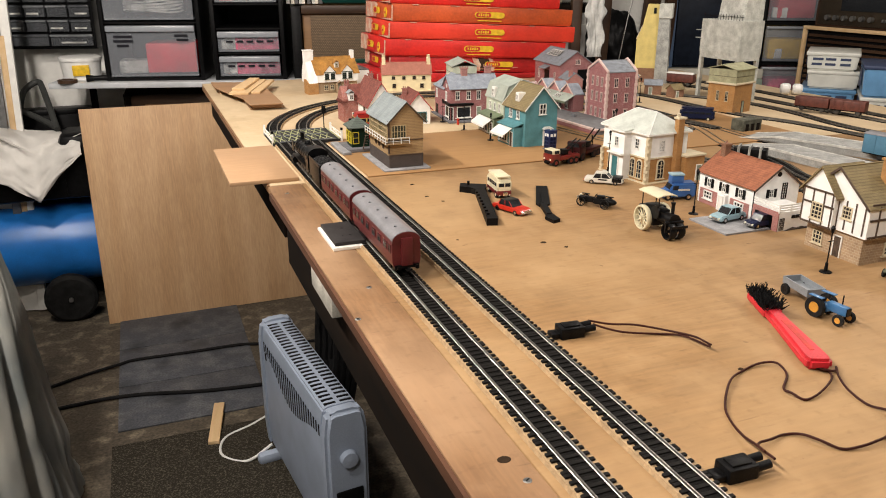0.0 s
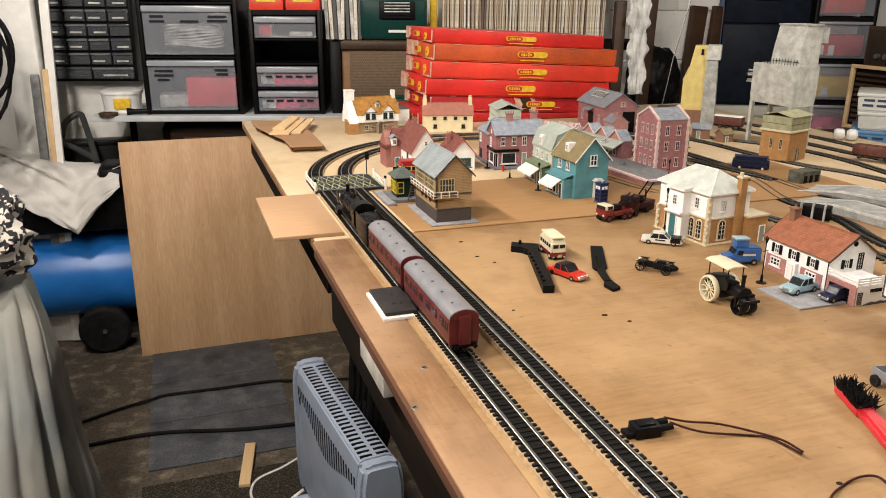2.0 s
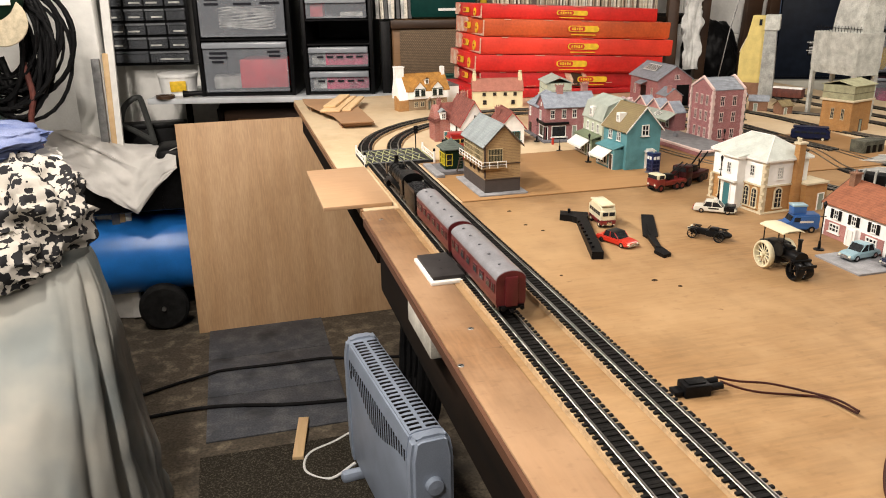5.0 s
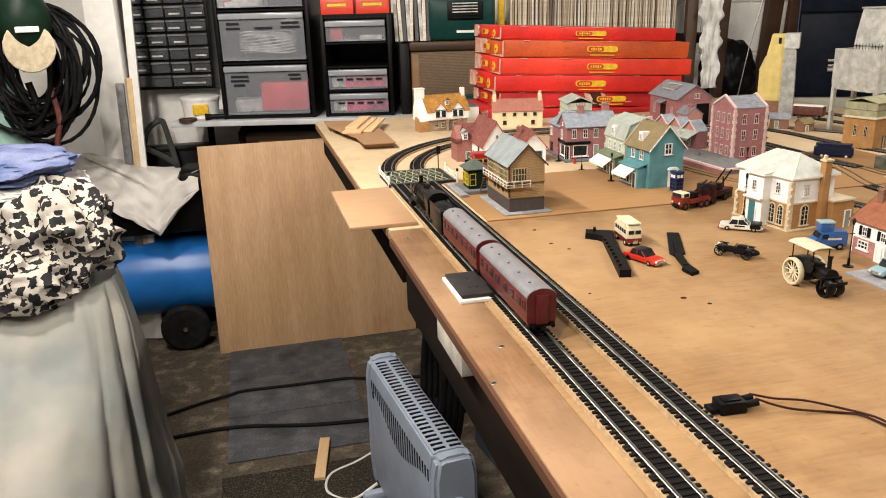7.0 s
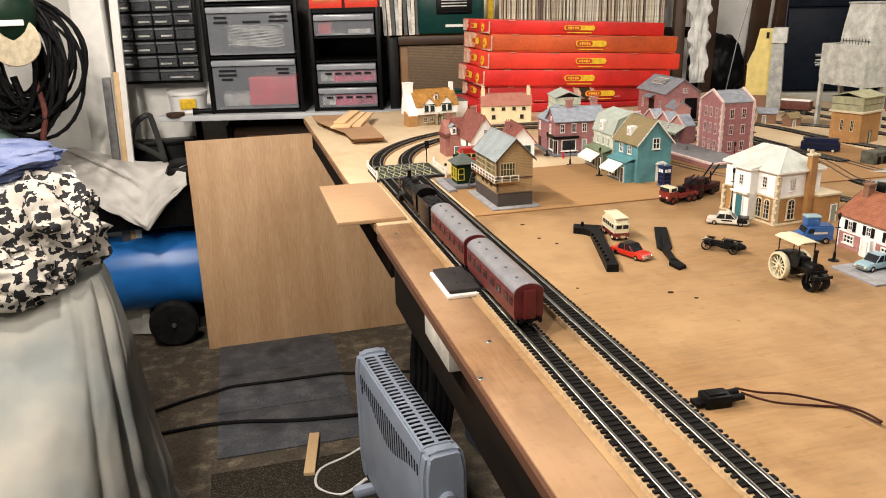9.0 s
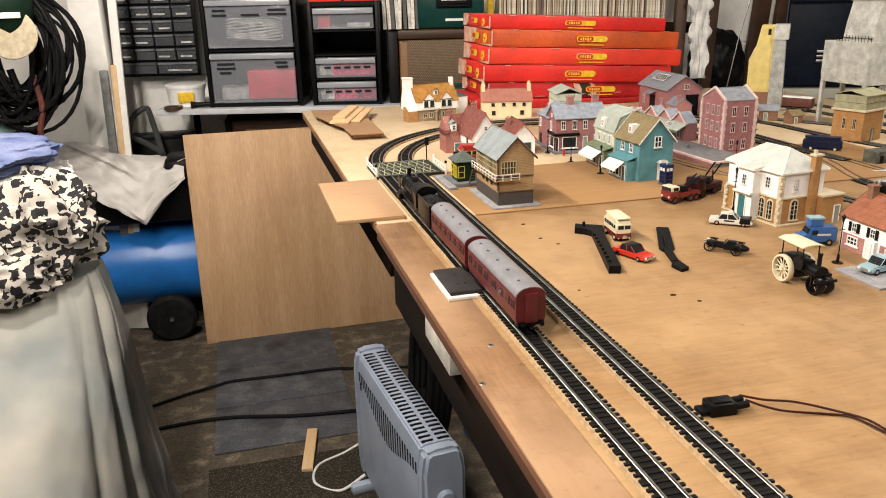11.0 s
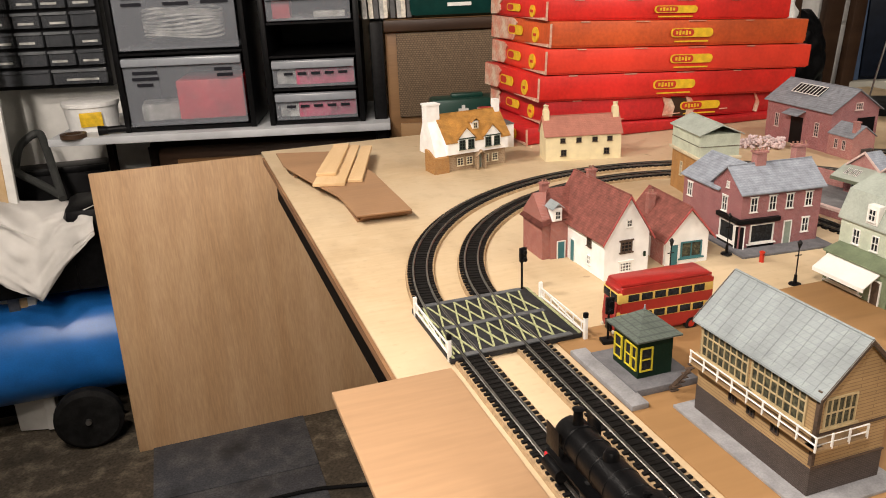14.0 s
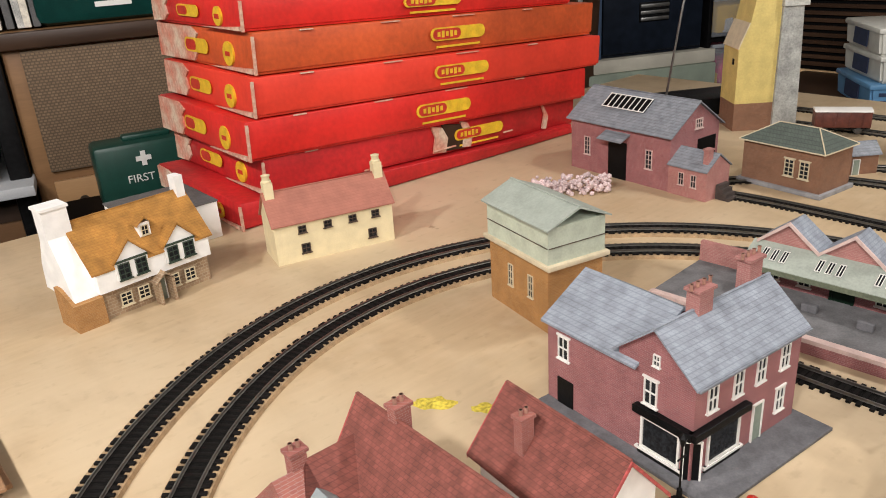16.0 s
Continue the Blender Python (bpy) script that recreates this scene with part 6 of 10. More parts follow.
tc = thing("torch", "small black torch lying on the shelf", "torch", wall_pose(-0.06, 0.0, 1.021))
part("barrel", cyl((0.0, 0, 0), (0.075, 0.02, 0), 0.010, 0.010, 14), BLACK, tc)
part("head", cyl((-0.025, -0.006, 0), (0.0, 0, 0), 0.015, 0.011, 14), BLACK, tc)
o = thing("tape_roll", "small dark roll of tape lying on the shelf", "tape", wall_pose(-0.152, -0.02, 1.007))
part("roll", lathe(bmesh.new(), [(0.022, 0), (0.036, 0), (0.036, 0.012), (0.022, 0.012), (0.022, 0.0001)], (0, 0, 0), 24), DARKWOOD, o)

# white post, leaning strips, coiled cables and a cap
solid("white_post", box((0, 0, 0), (0.128, 0.05, 2.38), 0.006), WHITE, "white painted door post against the wall", "post", at=pose(-0.727, 3.985, 1.215, 0, 0, -15))
solid("white_board", box((0, 0, 0), (0.035, 0.03, 2.0), 0.004, 0, 0, 2.5), WHITE, "white painted board leaning in the corner", "board", at=pose(-0.640, 3.95, 1.03))
solid("timber_strip", box((0, 0, 0), (0.022, 0.02, 0.98), 0.002, 0, 0, 2.5), PINE, "brown timber strip leaning in the corner", "timber", at=pose(-0.672, 3.94, 0.72))
solid("metal_strip", box((0, 0, 0), (0.032, 0.02, 0.74), 0.002, 0, 0, 1.5), material("dull_metal", (0.22, 0.22, 0.22), 0.5, 0.6, vary=0.2), "dull grey metal strip leaning in the corner", "metal bar", at=pose(-0.700, 3.93, 0.82))
HOSE = material("black_hose", (0.007, 0.007, 0.0075), 0.45, vary=0.3, scale=60)
coil = thing("cable_coil", "thick coils of black cable hanging on the wall", "cable", pose(-0.905, 3.52, 1.43, 0, 0, -8) @ Matrix.Scale(0.94, 4))
rng = random.Random(4)
for k in range(27):
    rx, rz, dx, dz, dy = 0.09 + rng.random() * 0.115, 0.16 + rng.random() * 0.10, rng.uniform(-0.05, 0.05), rng.uniform(-0.05, 0.02), rng.uniform(-0.05, 0.03)
    ph = rng.uniform(0, 6)
    pts = [(dx + rx * math.cos(radians(t)), dy + 0.02 * math.sin(radians(t) + ph), dz - rz * 0.55 + rz * math.sin(radians(t)) * (1.15 if math.sin(radians(t)) < 0 else 0.9)) for t in range(0, 361, 12)]
    part("cable_loop", tube_into(bmesh.new(), pts, 0.0062 + 0.0034 * (k % 3) / 2, 8), HOSE, coil)
part("hanging_end", tube_into(bmesh.new(), spline([(-0.02, -0.03, -0.20), (0.0, -0.03, -0.32), (-0.03, -0.03, -0.44), (-0.02, -0.03, -0.55)]), 0.014, 8), HOSE, coil)
part("hanging_end", tube_into(bmesh.new(), spline([(0.12, -0.02, -0.18), (0.10, -0.03, -0.30), (0.055, -0.03, -0.40), (0.04, -0.03, -0.50)]), 0.010, 8), HOSE, coil)
part("red_lead", tube_into(bmesh.new(), spline([(-0.06, -0.05, 0.15), (-0.03, -0.055, 0.06), (-0.045, -0.05, -0.06), (-0.02, -0.03, -0.16)]), 0.010, 8), RED_PLASTIC, coil, "red cable among the coils")
part("brown_end", tube_into(bmesh.new(), spline([(0.06, -0.04, -0.22), (0.075, -0.045, -0.34), (0.05, -0.04, -0.44), (0.07, -0.04, -0.54)]), 0.011, 8), material("red_brown_hose", (0.11, 0.03, 0.022), 0.6, vary=0.3), coil, "reddish brown hose end")
cap = thing("baseball_cap", "dark green cap with cream peak hanging on the cables", "cap", pose(-0.880, 3.374, 1.424, 0, 0, 20) @ Matrix.Scale(1.05, 4))
bm = ball_into(bmesh.new(), (0, 0, 0.03), (0.085, 0.06, 0.10))
part("crown", bm, GREEN_PAINT, cap)
bm = bmesh.new()
lathe(bm, [(0.0, -0.003), (0.085, -0.003), (0.088, 0.0), (0.085, 0.003), (0.0, 0.003)], (0, 0, 0), 24)
for v in bm.verts:
    v.co = Vector((v.co.x * 0.85, -0.05 + v.co.z - (v.co.x ** 2) * 3 + 0.02, v.co.y * 0.9 - 0.055))
part("peak", bm, material("cream_cloth", (0.50, 0.43, 0.30), 0.9, vary=0.15, scale=60), cap, "cream peak")
part("emblem", box((0.0, -0.062, 0.0), (0.07, 0.004, 0.018), 0.002, 8), WHITE, cap)
solid("teal_bag", ball_into(bmesh.new(), (0, 0, 0), (0.16, 0.12, 0.34), 20, 14), material("pale_teal_cloth", (0.25, 0.40, 0.36), 0.9, vary=0.2, scale=12), "pale teal cloth bag against the wall", "bag", at=pose(-1.122, 3.594, 0.985))

# compressor: blue tank, wheel, dark motor under a dust sheet, grey handle
COMP_BLUE = material("blue_enamel", (0.016, 0.165, 0.54), 0.32, vary=0.1, scale=12, fine=200, bump=0.05)
RUBBER = material("tyre_rubber", (0.014, 0.014, 0.014), 0.7, vary=0.3)
STEEL = material("grey_steel", (0.32, 0.32, 0.31), 0.4, 0.9, vary=0.15)
comp = thing("air_compressor", "blue air compressor on black wheels, partly covered", "compressor", pose(-0.66, 3.995, FLOOR, 0, 0, 0) @ Matrix.Scale(1.04, 4))
part("tank", lathe(bmesh.new(), [(0.0, -0.40), (0.07, -0.395), (0.135, -0.37), (0.168, -0.33), (0.172, -0.30), (0.172, 0.30), (0.168, 0.33), (0.135, 0.37), (0.07, 0.395), (0.0, 0.40)], (0, 0, 0.292), 36, "x"), COMP_BLUE, comp, "blue enamelled air tank")
part("weld_band", lathe(bmesh.new(), [(0.1725, -0.006), (0.1738, 0), (0.1725, 0.006)], (0.28, 0, 0.292), 36, "x"), COMP_BLUE, comp)
for x in (0.11,):
    wh = part("tyre", lathe(bmesh.new(), [(0.045, -0.024), (0.088, -0.026), (0.101, -0.016), (0.103, 0), (0.101, 0.016), (0.088, 0.026), (0.045, 0.024)], (x, -0.19, 0.103), 36, "y"), RUBBER, comp, "black rubber tyre")
    part("hub", lathe(bmesh.new(), [(0.0, -0.014), (0.018, -0.018), (0.052, -0.010), (0.060, -0.022), (0.062, 0.0), (0.0, 0.012)], (x, -0.19, 0.103), 24, "y"), BLACK, wh)
    part("axle_cap", cyl((x, -0.225, 0.103), (x, -0.19, 0.103), 0.009, seg=14), STEEL, wh)
part("motor", box((-0.02, -0.02, 0.60), (0.50, 0.28, 0.19), 0.04), SATIN_BLACK, comp, "black motor and pump housing")
part("pump_housing", box((0.22, -0.06, 0.64), (0.14, 0.22, 0.26), 0.03), SATIN_BLACK, comp)
part("leg", box((-0.25, -0.05, 0.11), (0.04, 0.10, 0.22), 0.004), SATIN_BLACK, comp)
part("base_plate", box((-0.02, 0.10, 0.085), (0.66, 0.02, 0.15), 0.004), SATIN_BLACK, comp)
hd = material("grey_tube", (0.045, 0.047, 0.045), 0.45, vary=0.1)
part("handle", tube_into(bmesh.new(), spline([(0.148, -0.05, 0.775), (0.122, 0.06, 0.850), (0.094, 0.175, 0.922), (0.082, 0.195, 0.935), (0.058, 0.195, 0.930), (0.022, 0.180, 0.900), (0.006, 0.150, 0.850), (0.010, 0.132, 0.830), (0.070, 0.050, 0.812), (0.146, -0.04, 0.782)], 6), 0.0125, 10), hd, comp, "bent grey tube handle")
bc = thing("black_case", "tall black plastic case against the end wall", "case", pose(-0.592, 4.262, FLOOR))
part("shell", box((0, 0, 0.425), (0.415, 0.09, 0.85), 0.008), BLACK, bc)
part("lid_rim", box((0, -0.003, 0.835), (0.421, 0.092, 0.022), 0.004), SATIN_BLACK, bc)


def cloth(name, label, category, at_uv, nu, nv, mat, thick=0.003, at=None):
    """A sheet of cloth from a function of two parameters, with a thickness."""
    bm = bmesh.new()
    g = [[bm.verts.new(at_uv(i / nu, j / nv)) for j in range(nv + 1)] for i in range(nu + 1)]
    for i in range(nu):
        for j in range(nv):
            bm.faces.new((g[i][j], g[i + 1][j], g[i + 1][j + 1], g[i][j + 1]))
    bmesh.ops.recalc_face_normals(bm, faces=bm.faces)
    bmesh.ops.solidify(bm, geom=bm.faces[:], thickness=thick)
    return solid(name, bm, mat, label, category, smooth=80, at=at)


def folds(p, s, a):
    return a * (noise.noise(Vector(p) * s) + 0.5 * noise.noise(Vector(p) * s * 2.3 + Vector((7, 3, 1))))


SHEET_CLOTH = material("dust_sheet_cloth", (0.64, 0.62, 0.585), 0.95, vary=0.12, scale=9, fine=500, bump=0.25, dirt=0.25)


def between(x, knots):
    """Straight-line interpolation in a short table of (x, value)."""
    for (a, p), (b, q) in zip(knots, knots[1:]):
        if x <= b:
            return p + (q - p) * max(0.0, x - a) / (b - a)
    return knots[-1][1]


def dust_sheet(u, v):
    x = -0.985 + 0.565 * u
    top = Vector((x, 3.97, between(x, ((-0.985, 0.90), (-0.86, 0.905), (-0.73, 0.868), (-0.62, 0.828), (-0.50, 0.815), (-0.42, 0.775)))))
    low = Vector((x + 0.004, 3.745, between(x, ((-0.985, 0.86), (-0.907, 0.806), (-0.755, 0.686), (-0.598, 0.567), (-0.514, 0.67), (-0.42, 0.755)))))
    p = top.lerp(low, v)
    soft = math.sin(3.14 * v)
    p.y -= 0.05 * soft ** 0.7
    p.z += 0.030 * math.sin(3.14 * min(1, v * 1.4)) + folds((u * 3, v * 2, 0), 1.3, 0.020) * soft + folds((u * 4, v * 3, 5), 2.6, 0.010) * soft
    p.y += folds((u * 3, v * 2, 9), 1.6, 0.035) + folds((u * 5, v * 4, 2), 2.0, 0.016)
    return p


cloth("dust_sheet", "off-white dust sheet draped over the compressor", "cloth", dust_sheet, 48, 36, SHEET_CLOTH)

COVER = material("cover_cloth", (0.27, 0.295, 0.287), 0.95, vary=0.12, scale=4.5, fine=900, bump=0.3, second=(0.47, 0.45, 0.395), dirt=0.35, gloss=0.15)


def cover_at(u, v):
    """A heavy cover over something narrow: u round its outline, v from the top's middle down to the floor."""
    cx, cy, hx, hy = -1.06, 2.36, 0.52, 0.16
    a = 2 * math.pi * u
    ca, sa = math.cos(a), math.sin(a)
    k = 1.0 / (abs(ca) ** 2.8 + abs(sa) ** 2.8) ** (1 / 2.8)
    if v < 0.2:
        r = v / 0.2
        x, y = cx + ca * k * hx * r, cy + sa * k * hy * r
        return (x, y, 0.90 - 0.06 * r ** 4 + folds((x, y, 3), 3.0, 0.012) * r)
    s = (v - 0.2) / 0.8
    z = 0.84 * (1 - s) + FLOOR + 0.004
    out = 1 - (1 - s) ** 1.7
    gx, gy = 0.03 * out, (0.40 if sa > 0 else 0.66) * out
    per = a * 2.2 + 0.5 * math.sin(3 * a)
    wander = 0.9 * noise.noise(Vector((ca * 1.7, sa * 1.7, 2.0))) + 0.35 * noise.noise(Vector((ca * 2, sa * 2, z * 2.2)))
    deep = 0.55 + 0.45 * noise.noise(Vector((ca * 2.3, sa * 2.3, z * 1.3 + 4)))
    pleat = abs(math.sin(per * 3.6 + 2.2 * wander)) ** 0.55
    small = abs(math.sin(per * 8.3 + 3 * wander + 1)) ** 0.6
    turn = (a + math.pi) % (2 * math.pi) - math.pi
    gather = 0.30 + 0.70 * math.exp(-((turn + 0.40) / 0.45) ** 2)
    f = (0.085 * pleat * deep + 0.030 * small * (0.5 + deep)) * s ** 0.5 * gather + 0.035 * (1 - gather) * s
    f += 0.022 * s * (1 - 2.2 * abs(noise.noise(Vector((ca * 4.1, sa * 4.1, z * 3.0))))) + folds((ca * 2, sa * 2, z * 1.2), 1.6, 0.030 * s + 0.008) + folds((ca * 7, sa * 7, z * 6), 1.2, 0.006)
    x, y = cx + ca * k * (hx + gx + f), cy + sa * k * (hy + gy + f)
    return (x, y, z + (0.012 * math.sin(per * 9) if s > 0.97 else 0))


cloth("vehicle_cover", "heavy grey-green cloth cover draped down to the floor", "cover", cover_at, 440, 64, COVER, 0.004)


def printed(name, cloth_colour, ink):
    """Pale cotton printed with bold dark marks of irregular outline."""
    m = material(name, cloth_colour, 0.9, vary=0.06, scale=30, fine=300, bump=0.1)
    n, l = m.node_tree.nodes, m.node_tree.links
    b = n["Principled BSDF"]
    old = b.inputs["Base Color"].links[0].from_socket
    co, vo, ns, ad, th, mx = (n.new("ShaderNode" + k) for k in ("TexCoord", "TexVoronoi", "TexNoise", "Math", "Math", "Mix"))
    vo.distance, vo.inputs["Scale"].default_value = "CHEBYCHEV", 44
    ns.inputs["Scale"].default_value = 52
    l.new(co.outputs["Object"], vo.inputs["Vector"])
    l.new(co.outputs["Object"], ns.inputs["Vector"])
    ad.operation, th.operation = "ADD", "COMPARE"
    l.new(vo.outputs["Distance"], ad.inputs[0])
    l.new(ns.outputs["Fac"], ad.inputs[1])
    l.new(ad.outputs[0], th.inputs[0])
    th.inputs[1].default_value, th.inputs[2].default_value = 0.66, 0.225
    mx.data_type = "RGBA"
    mx.inputs[7].default_value = (*ink, 1)
    l.new(th.outputs[0], mx.inputs[0])
    l.new(old, mx.inputs[6])
    l.new(mx.outputs[2], b.inputs["Base Color"])
    return m


PRINT = printed("printed_cotton", (0.50, 0.465, 0.41), (0.010, 0.010, 0.012))
BLUE_CLOTH = material("blue_cotton", (0.060, 0.095, 0.24), 0.92, vary=0.3, scale=14, fine=400, second=(0.20, 0.24, 0.40))


def bundle(c, s, seed, amp):
    bm = bmesh.new()
    bmesh.ops.create_icosphere(bm, subdivisions=5, radius=1.0)
    o = Vector((seed, seed * 2, 0))
    for v in bm.verts:
        n = v.co.copy()
        f = 1 + amp * (1 - 2 * abs(noise.noise(n * 1.5 + o))) + amp * 0.7 * (1 - 2 * abs(noise.noise(n * 3.1 + o))) + amp * 0.22 * (1 - 2 * abs(noise.noise(n * 5.0 + o))) + amp * 0.04 * noise.noise(n * 13 + o)
        v.co = Vector((n.x * s[0] * f, n.y * s[1] * f, n.z * s[2] * f))
        v.co.z = max(v.co.z, -s[2] * 0.75)
    return bm


solid("printed_cloth", bundle(None, (0.100, 0.116, 0.094), 3, 0.36), PRINT, "crumpled black and white printed cloth on the cover", "cloth", at=pose(-0.655, 2.36, 0.960, 0, 0, 20), smooth=60)
solid("printed_cloth", bundle(None, (0.09, 0.11, 0.065), 8, 0.28), PRINT, "crumpled black and white printed cloth hanging low", "cloth", at=pose(-0.725, 2.26, 0.895, 0, 0, 70), smooth=60)
for k, (z, w_, dx) in enumerate(((0.0, 0.20, 0.0), (0.028, 0.22, 0.01), (0.058, 0.19, -0.02), (0.085, 0.20, 0.0))):
    solid("folded_garment", bundle(None, (w_ * 0.62, 0.15, 0.026), 11 + k, 0.16), [BLUE_CLOTH, WHITE, BLUE_CLOTH, BLUE_CLOTH][k], "folded blue cotton garment piled on the cover" if k != 1 else "folded white garment in the pile", "clothes", "pile of clothes", at=pose(-0.755 + dx, 2.47, 1.045 + z, 0, 3, -14), smooth=60)

# heater, cables, stick on the floor
HEAT = material("pale_grey_enamel", (0.31, 0.365, 0.46), 0.42, vary=0.08, scale=12, fine=300, bump=0.05)
ht = thing("convector_heater", "pale grey convector heater with slotted top", "heater", pose(0.167, 2.225, FLOOR + 0.001, 0, 0, 6.4))
bm = prism(bmesh.new(), [(-0.044, 0.045), (0.044, 0.045), (0.050, 0.10), (0.050, 0.40), (0.043, 0.445), (0.030, 0.452), (-0.030, 0.452), (-0.043, 0.445), (-0.050, 0.40), (-0.050, 0.10)], -0.262, 0.262, "y")
bmesh.ops.bevel(bm, geom=bm.edges[:], offset=0.004, segments=2, affect="EDGES")
body = part("body", bm, HEAT, ht)
for sgn in (-1, 1):
    bm = prism(bmesh.new(), [(-0.048, 0.035), (0.048, 0.035), (0.054, 0.10), (0.054, 0.40), (0.045, 0.450), (0.030, 0.458), (-0.030, 0.458), (-0.045, 0.450), (-0.054, 0.40), (-0.054, 0.10)], sgn * 0.262, sgn * 0.306, "y")
    bmesh.ops.bevel(bm, geom=bm.edges[:], offset=0.010, segments=3, affect="EDGES")
    part("end_cap", bm, HEAT, ht)
    ft = box((0, sgn * 0.235, 0.02), (0.20, 0.032, 0.036), 0.012)
    part("foot", ft, HEAT, ht)
for k in range(26):
    y = -0.246 + k * 0.0197
    for x in (-0.020, 0.020):
        part("top_slot", box((x, y, 0.4518), (0.030, 0.0088, 0.002), 0.0006), BLACK, body, "dark vent slot")
    h = 0.030 + 0.062 * (0.5 - 0.5 * math.cos(k / 25 * 6.28))
    part("side_slot", box((-0.0505, y, 0.402 - h / 2), (0.0016, 0.0072, h), 0.0004), BLACK, body, "dark vent slot")
part("knob", lathe(bmesh.new(), [(0.0, 0.0), (0.022, 0.0), (0.02, 0.016), (0.0, 0.018)], (0.0, -0.306, 0.33), 20, rot=pose(0, 0, 0, 90, 0, 0)), HEAT, ht, "round control knob")
part("badge", box((-0.0512, 0.235, 0.36), (0.002, 0.012, 0.022), 0.001), BLACK, ht)
part("switch_plate", box((0.0, -0.309, 0.20), (0.07, 0.006, 0.08), 0.003), BLACK, ht)
part("mains_lead", tube_into(bmesh.new(), spline([(-0.05, 0.25, 0.05), (-0.13, 0.26, 0.008), (-0.19, 0.33, 0.006), (-0.16, 0.42, 0.006), (-0.06, 0.46, 0.006), (0.05, 0.52, 0.006)]), 0.0045, 8), WHITE_PLASTIC, ht, "white mains lead")
CORD = material("black_flex", (0.008, 0.008, 0.0085), 0.5, vary=0.2)
solid("floor_cable", tube_into(bmesh.new(), spline([(-0.613, 3.176, FLOOR + 0.007), (-0.479, 3.237, FLOOR + 0.008), (-0.365, 3.268, FLOOR + 0.013), (-0.299, 3.287, FLOOR + 0.013), (-0.098, 3.279, FLOOR + 0.013), (0.083, 3.276, FLOOR + 0.013), (0.201, 3.256, FLOOR + 0.008), (0.623, 3.154, FLOOR + 0.007)]), 0.006, 8), CORD, "black cable snaking across the floor mats", "cable")
solid("floor_cable", tube_into(bmesh.new(), spline([(-0.571, 3.012, FLOOR + 0.007), (-0.442, 3.021, FLOOR + 0.008), (-0.365, 3.012, FLOOR + 0.013), (-0.262, 2.996, FLOOR + 0.013), (-0.080, 2.949, FLOOR + 0.013), (0.125, 2.921, FLOOR + 0.013), (0.520, 2.892, FLOOR + 0.007)]), 0.007, 8), CORD, "thick black cable across the floor mats", "cable")
solid("wood_offcut", box((0, 0, 0), (0.035, 0.24, 0.012), 0.001), PINE, "pale wooden offcut lying on the floor", "offcut", at=pose(-0.056, 2.716, FLOOR + 0.014, 0, 0, -10))
bagm = material("blue_grey_case", (0.05, 0.075, 0.12), 0.5, vary=0.2)
sw = thing("vacuum_hose", "black coiled hose standing under the table", "hose", pose(0.36, 2.62, FLOOR))
for k in range(4):
    part("hose_loop", tube_into(bmesh.new(), [(0.02 * k - 0.05 + 0.02 * math.sin(radians(t)), 0.13 * math.cos(radians(t)), 0.30 + 0.26 * math.sin(radians(t))) for t in range(0, 361, 15)], 0.013, 8), CORD, sw)
ub = thing("dark_case", "dark blue case stored under the table", "case", pose(0.62, 2.45, FLOOR, 0, 0, 8))
part("shell", box((0, 0, 0.24), (0.26, 0.5, 0.48), 0.02), bagm, ub)
part("handle", tube_into(bmesh.new(), spline([(0, -0.08, 0.48), (0, -0.07, 0.52), (0, 0.07, 0.52), (0, 0.08, 0.48)]), 0.01, 8), BLACK, ub)
part("latch", box((-0.132, 0, 0.36), (0.006, 0.05, 0.05), 0.002), BLACK, ub)

# ---- train, crossing and railway pieces ----
MAROON = material("maroon_paint", (0.105, 0.014, 0.016), 0.38, vary=0.12, scale=40, fine=500, bump=0.04)
ROOF_GREY = material("grey_roof_plastic", (0.20, 0.20, 0.215), 0.3, vary=0.12, scale=60, fine=500, bump=0.05)
LOCO_BLACK = material("loco_black", (0.004, 0.004, 0.0044), 0.32, vary=0.25, scale=90, fine=600, bump=0.1)
COAL = material("coal", (0.012, 0.012, 0.013), 0.35, vary=0.5, scale=300, fine=900, bump=0.8)
WHEEL = material("wheel_metal", (0.10, 0.10, 0.10), 0.35, 0.8, vary=0.2)
RAIL_Z = T + BED + 0.0046


def wheelset(parent, x, r=0.0058, gauge=0.0087):
    for s in (-1, 1):
        bm = lathe(bmesh.new(), [(0.0, -0.0013), (r * 0.9, -0.0013), (r, -0.0011), (r, 0.0011), (r * 1.12, 0.0013), (r * 1.12, 0.0018), (0.0, 0.0018)], (x, s * gauge, r), 18, rot=pose(0, 0, 0, 90 * s, 0, 0))
        part("wheel", bm, WHEEL, parent)


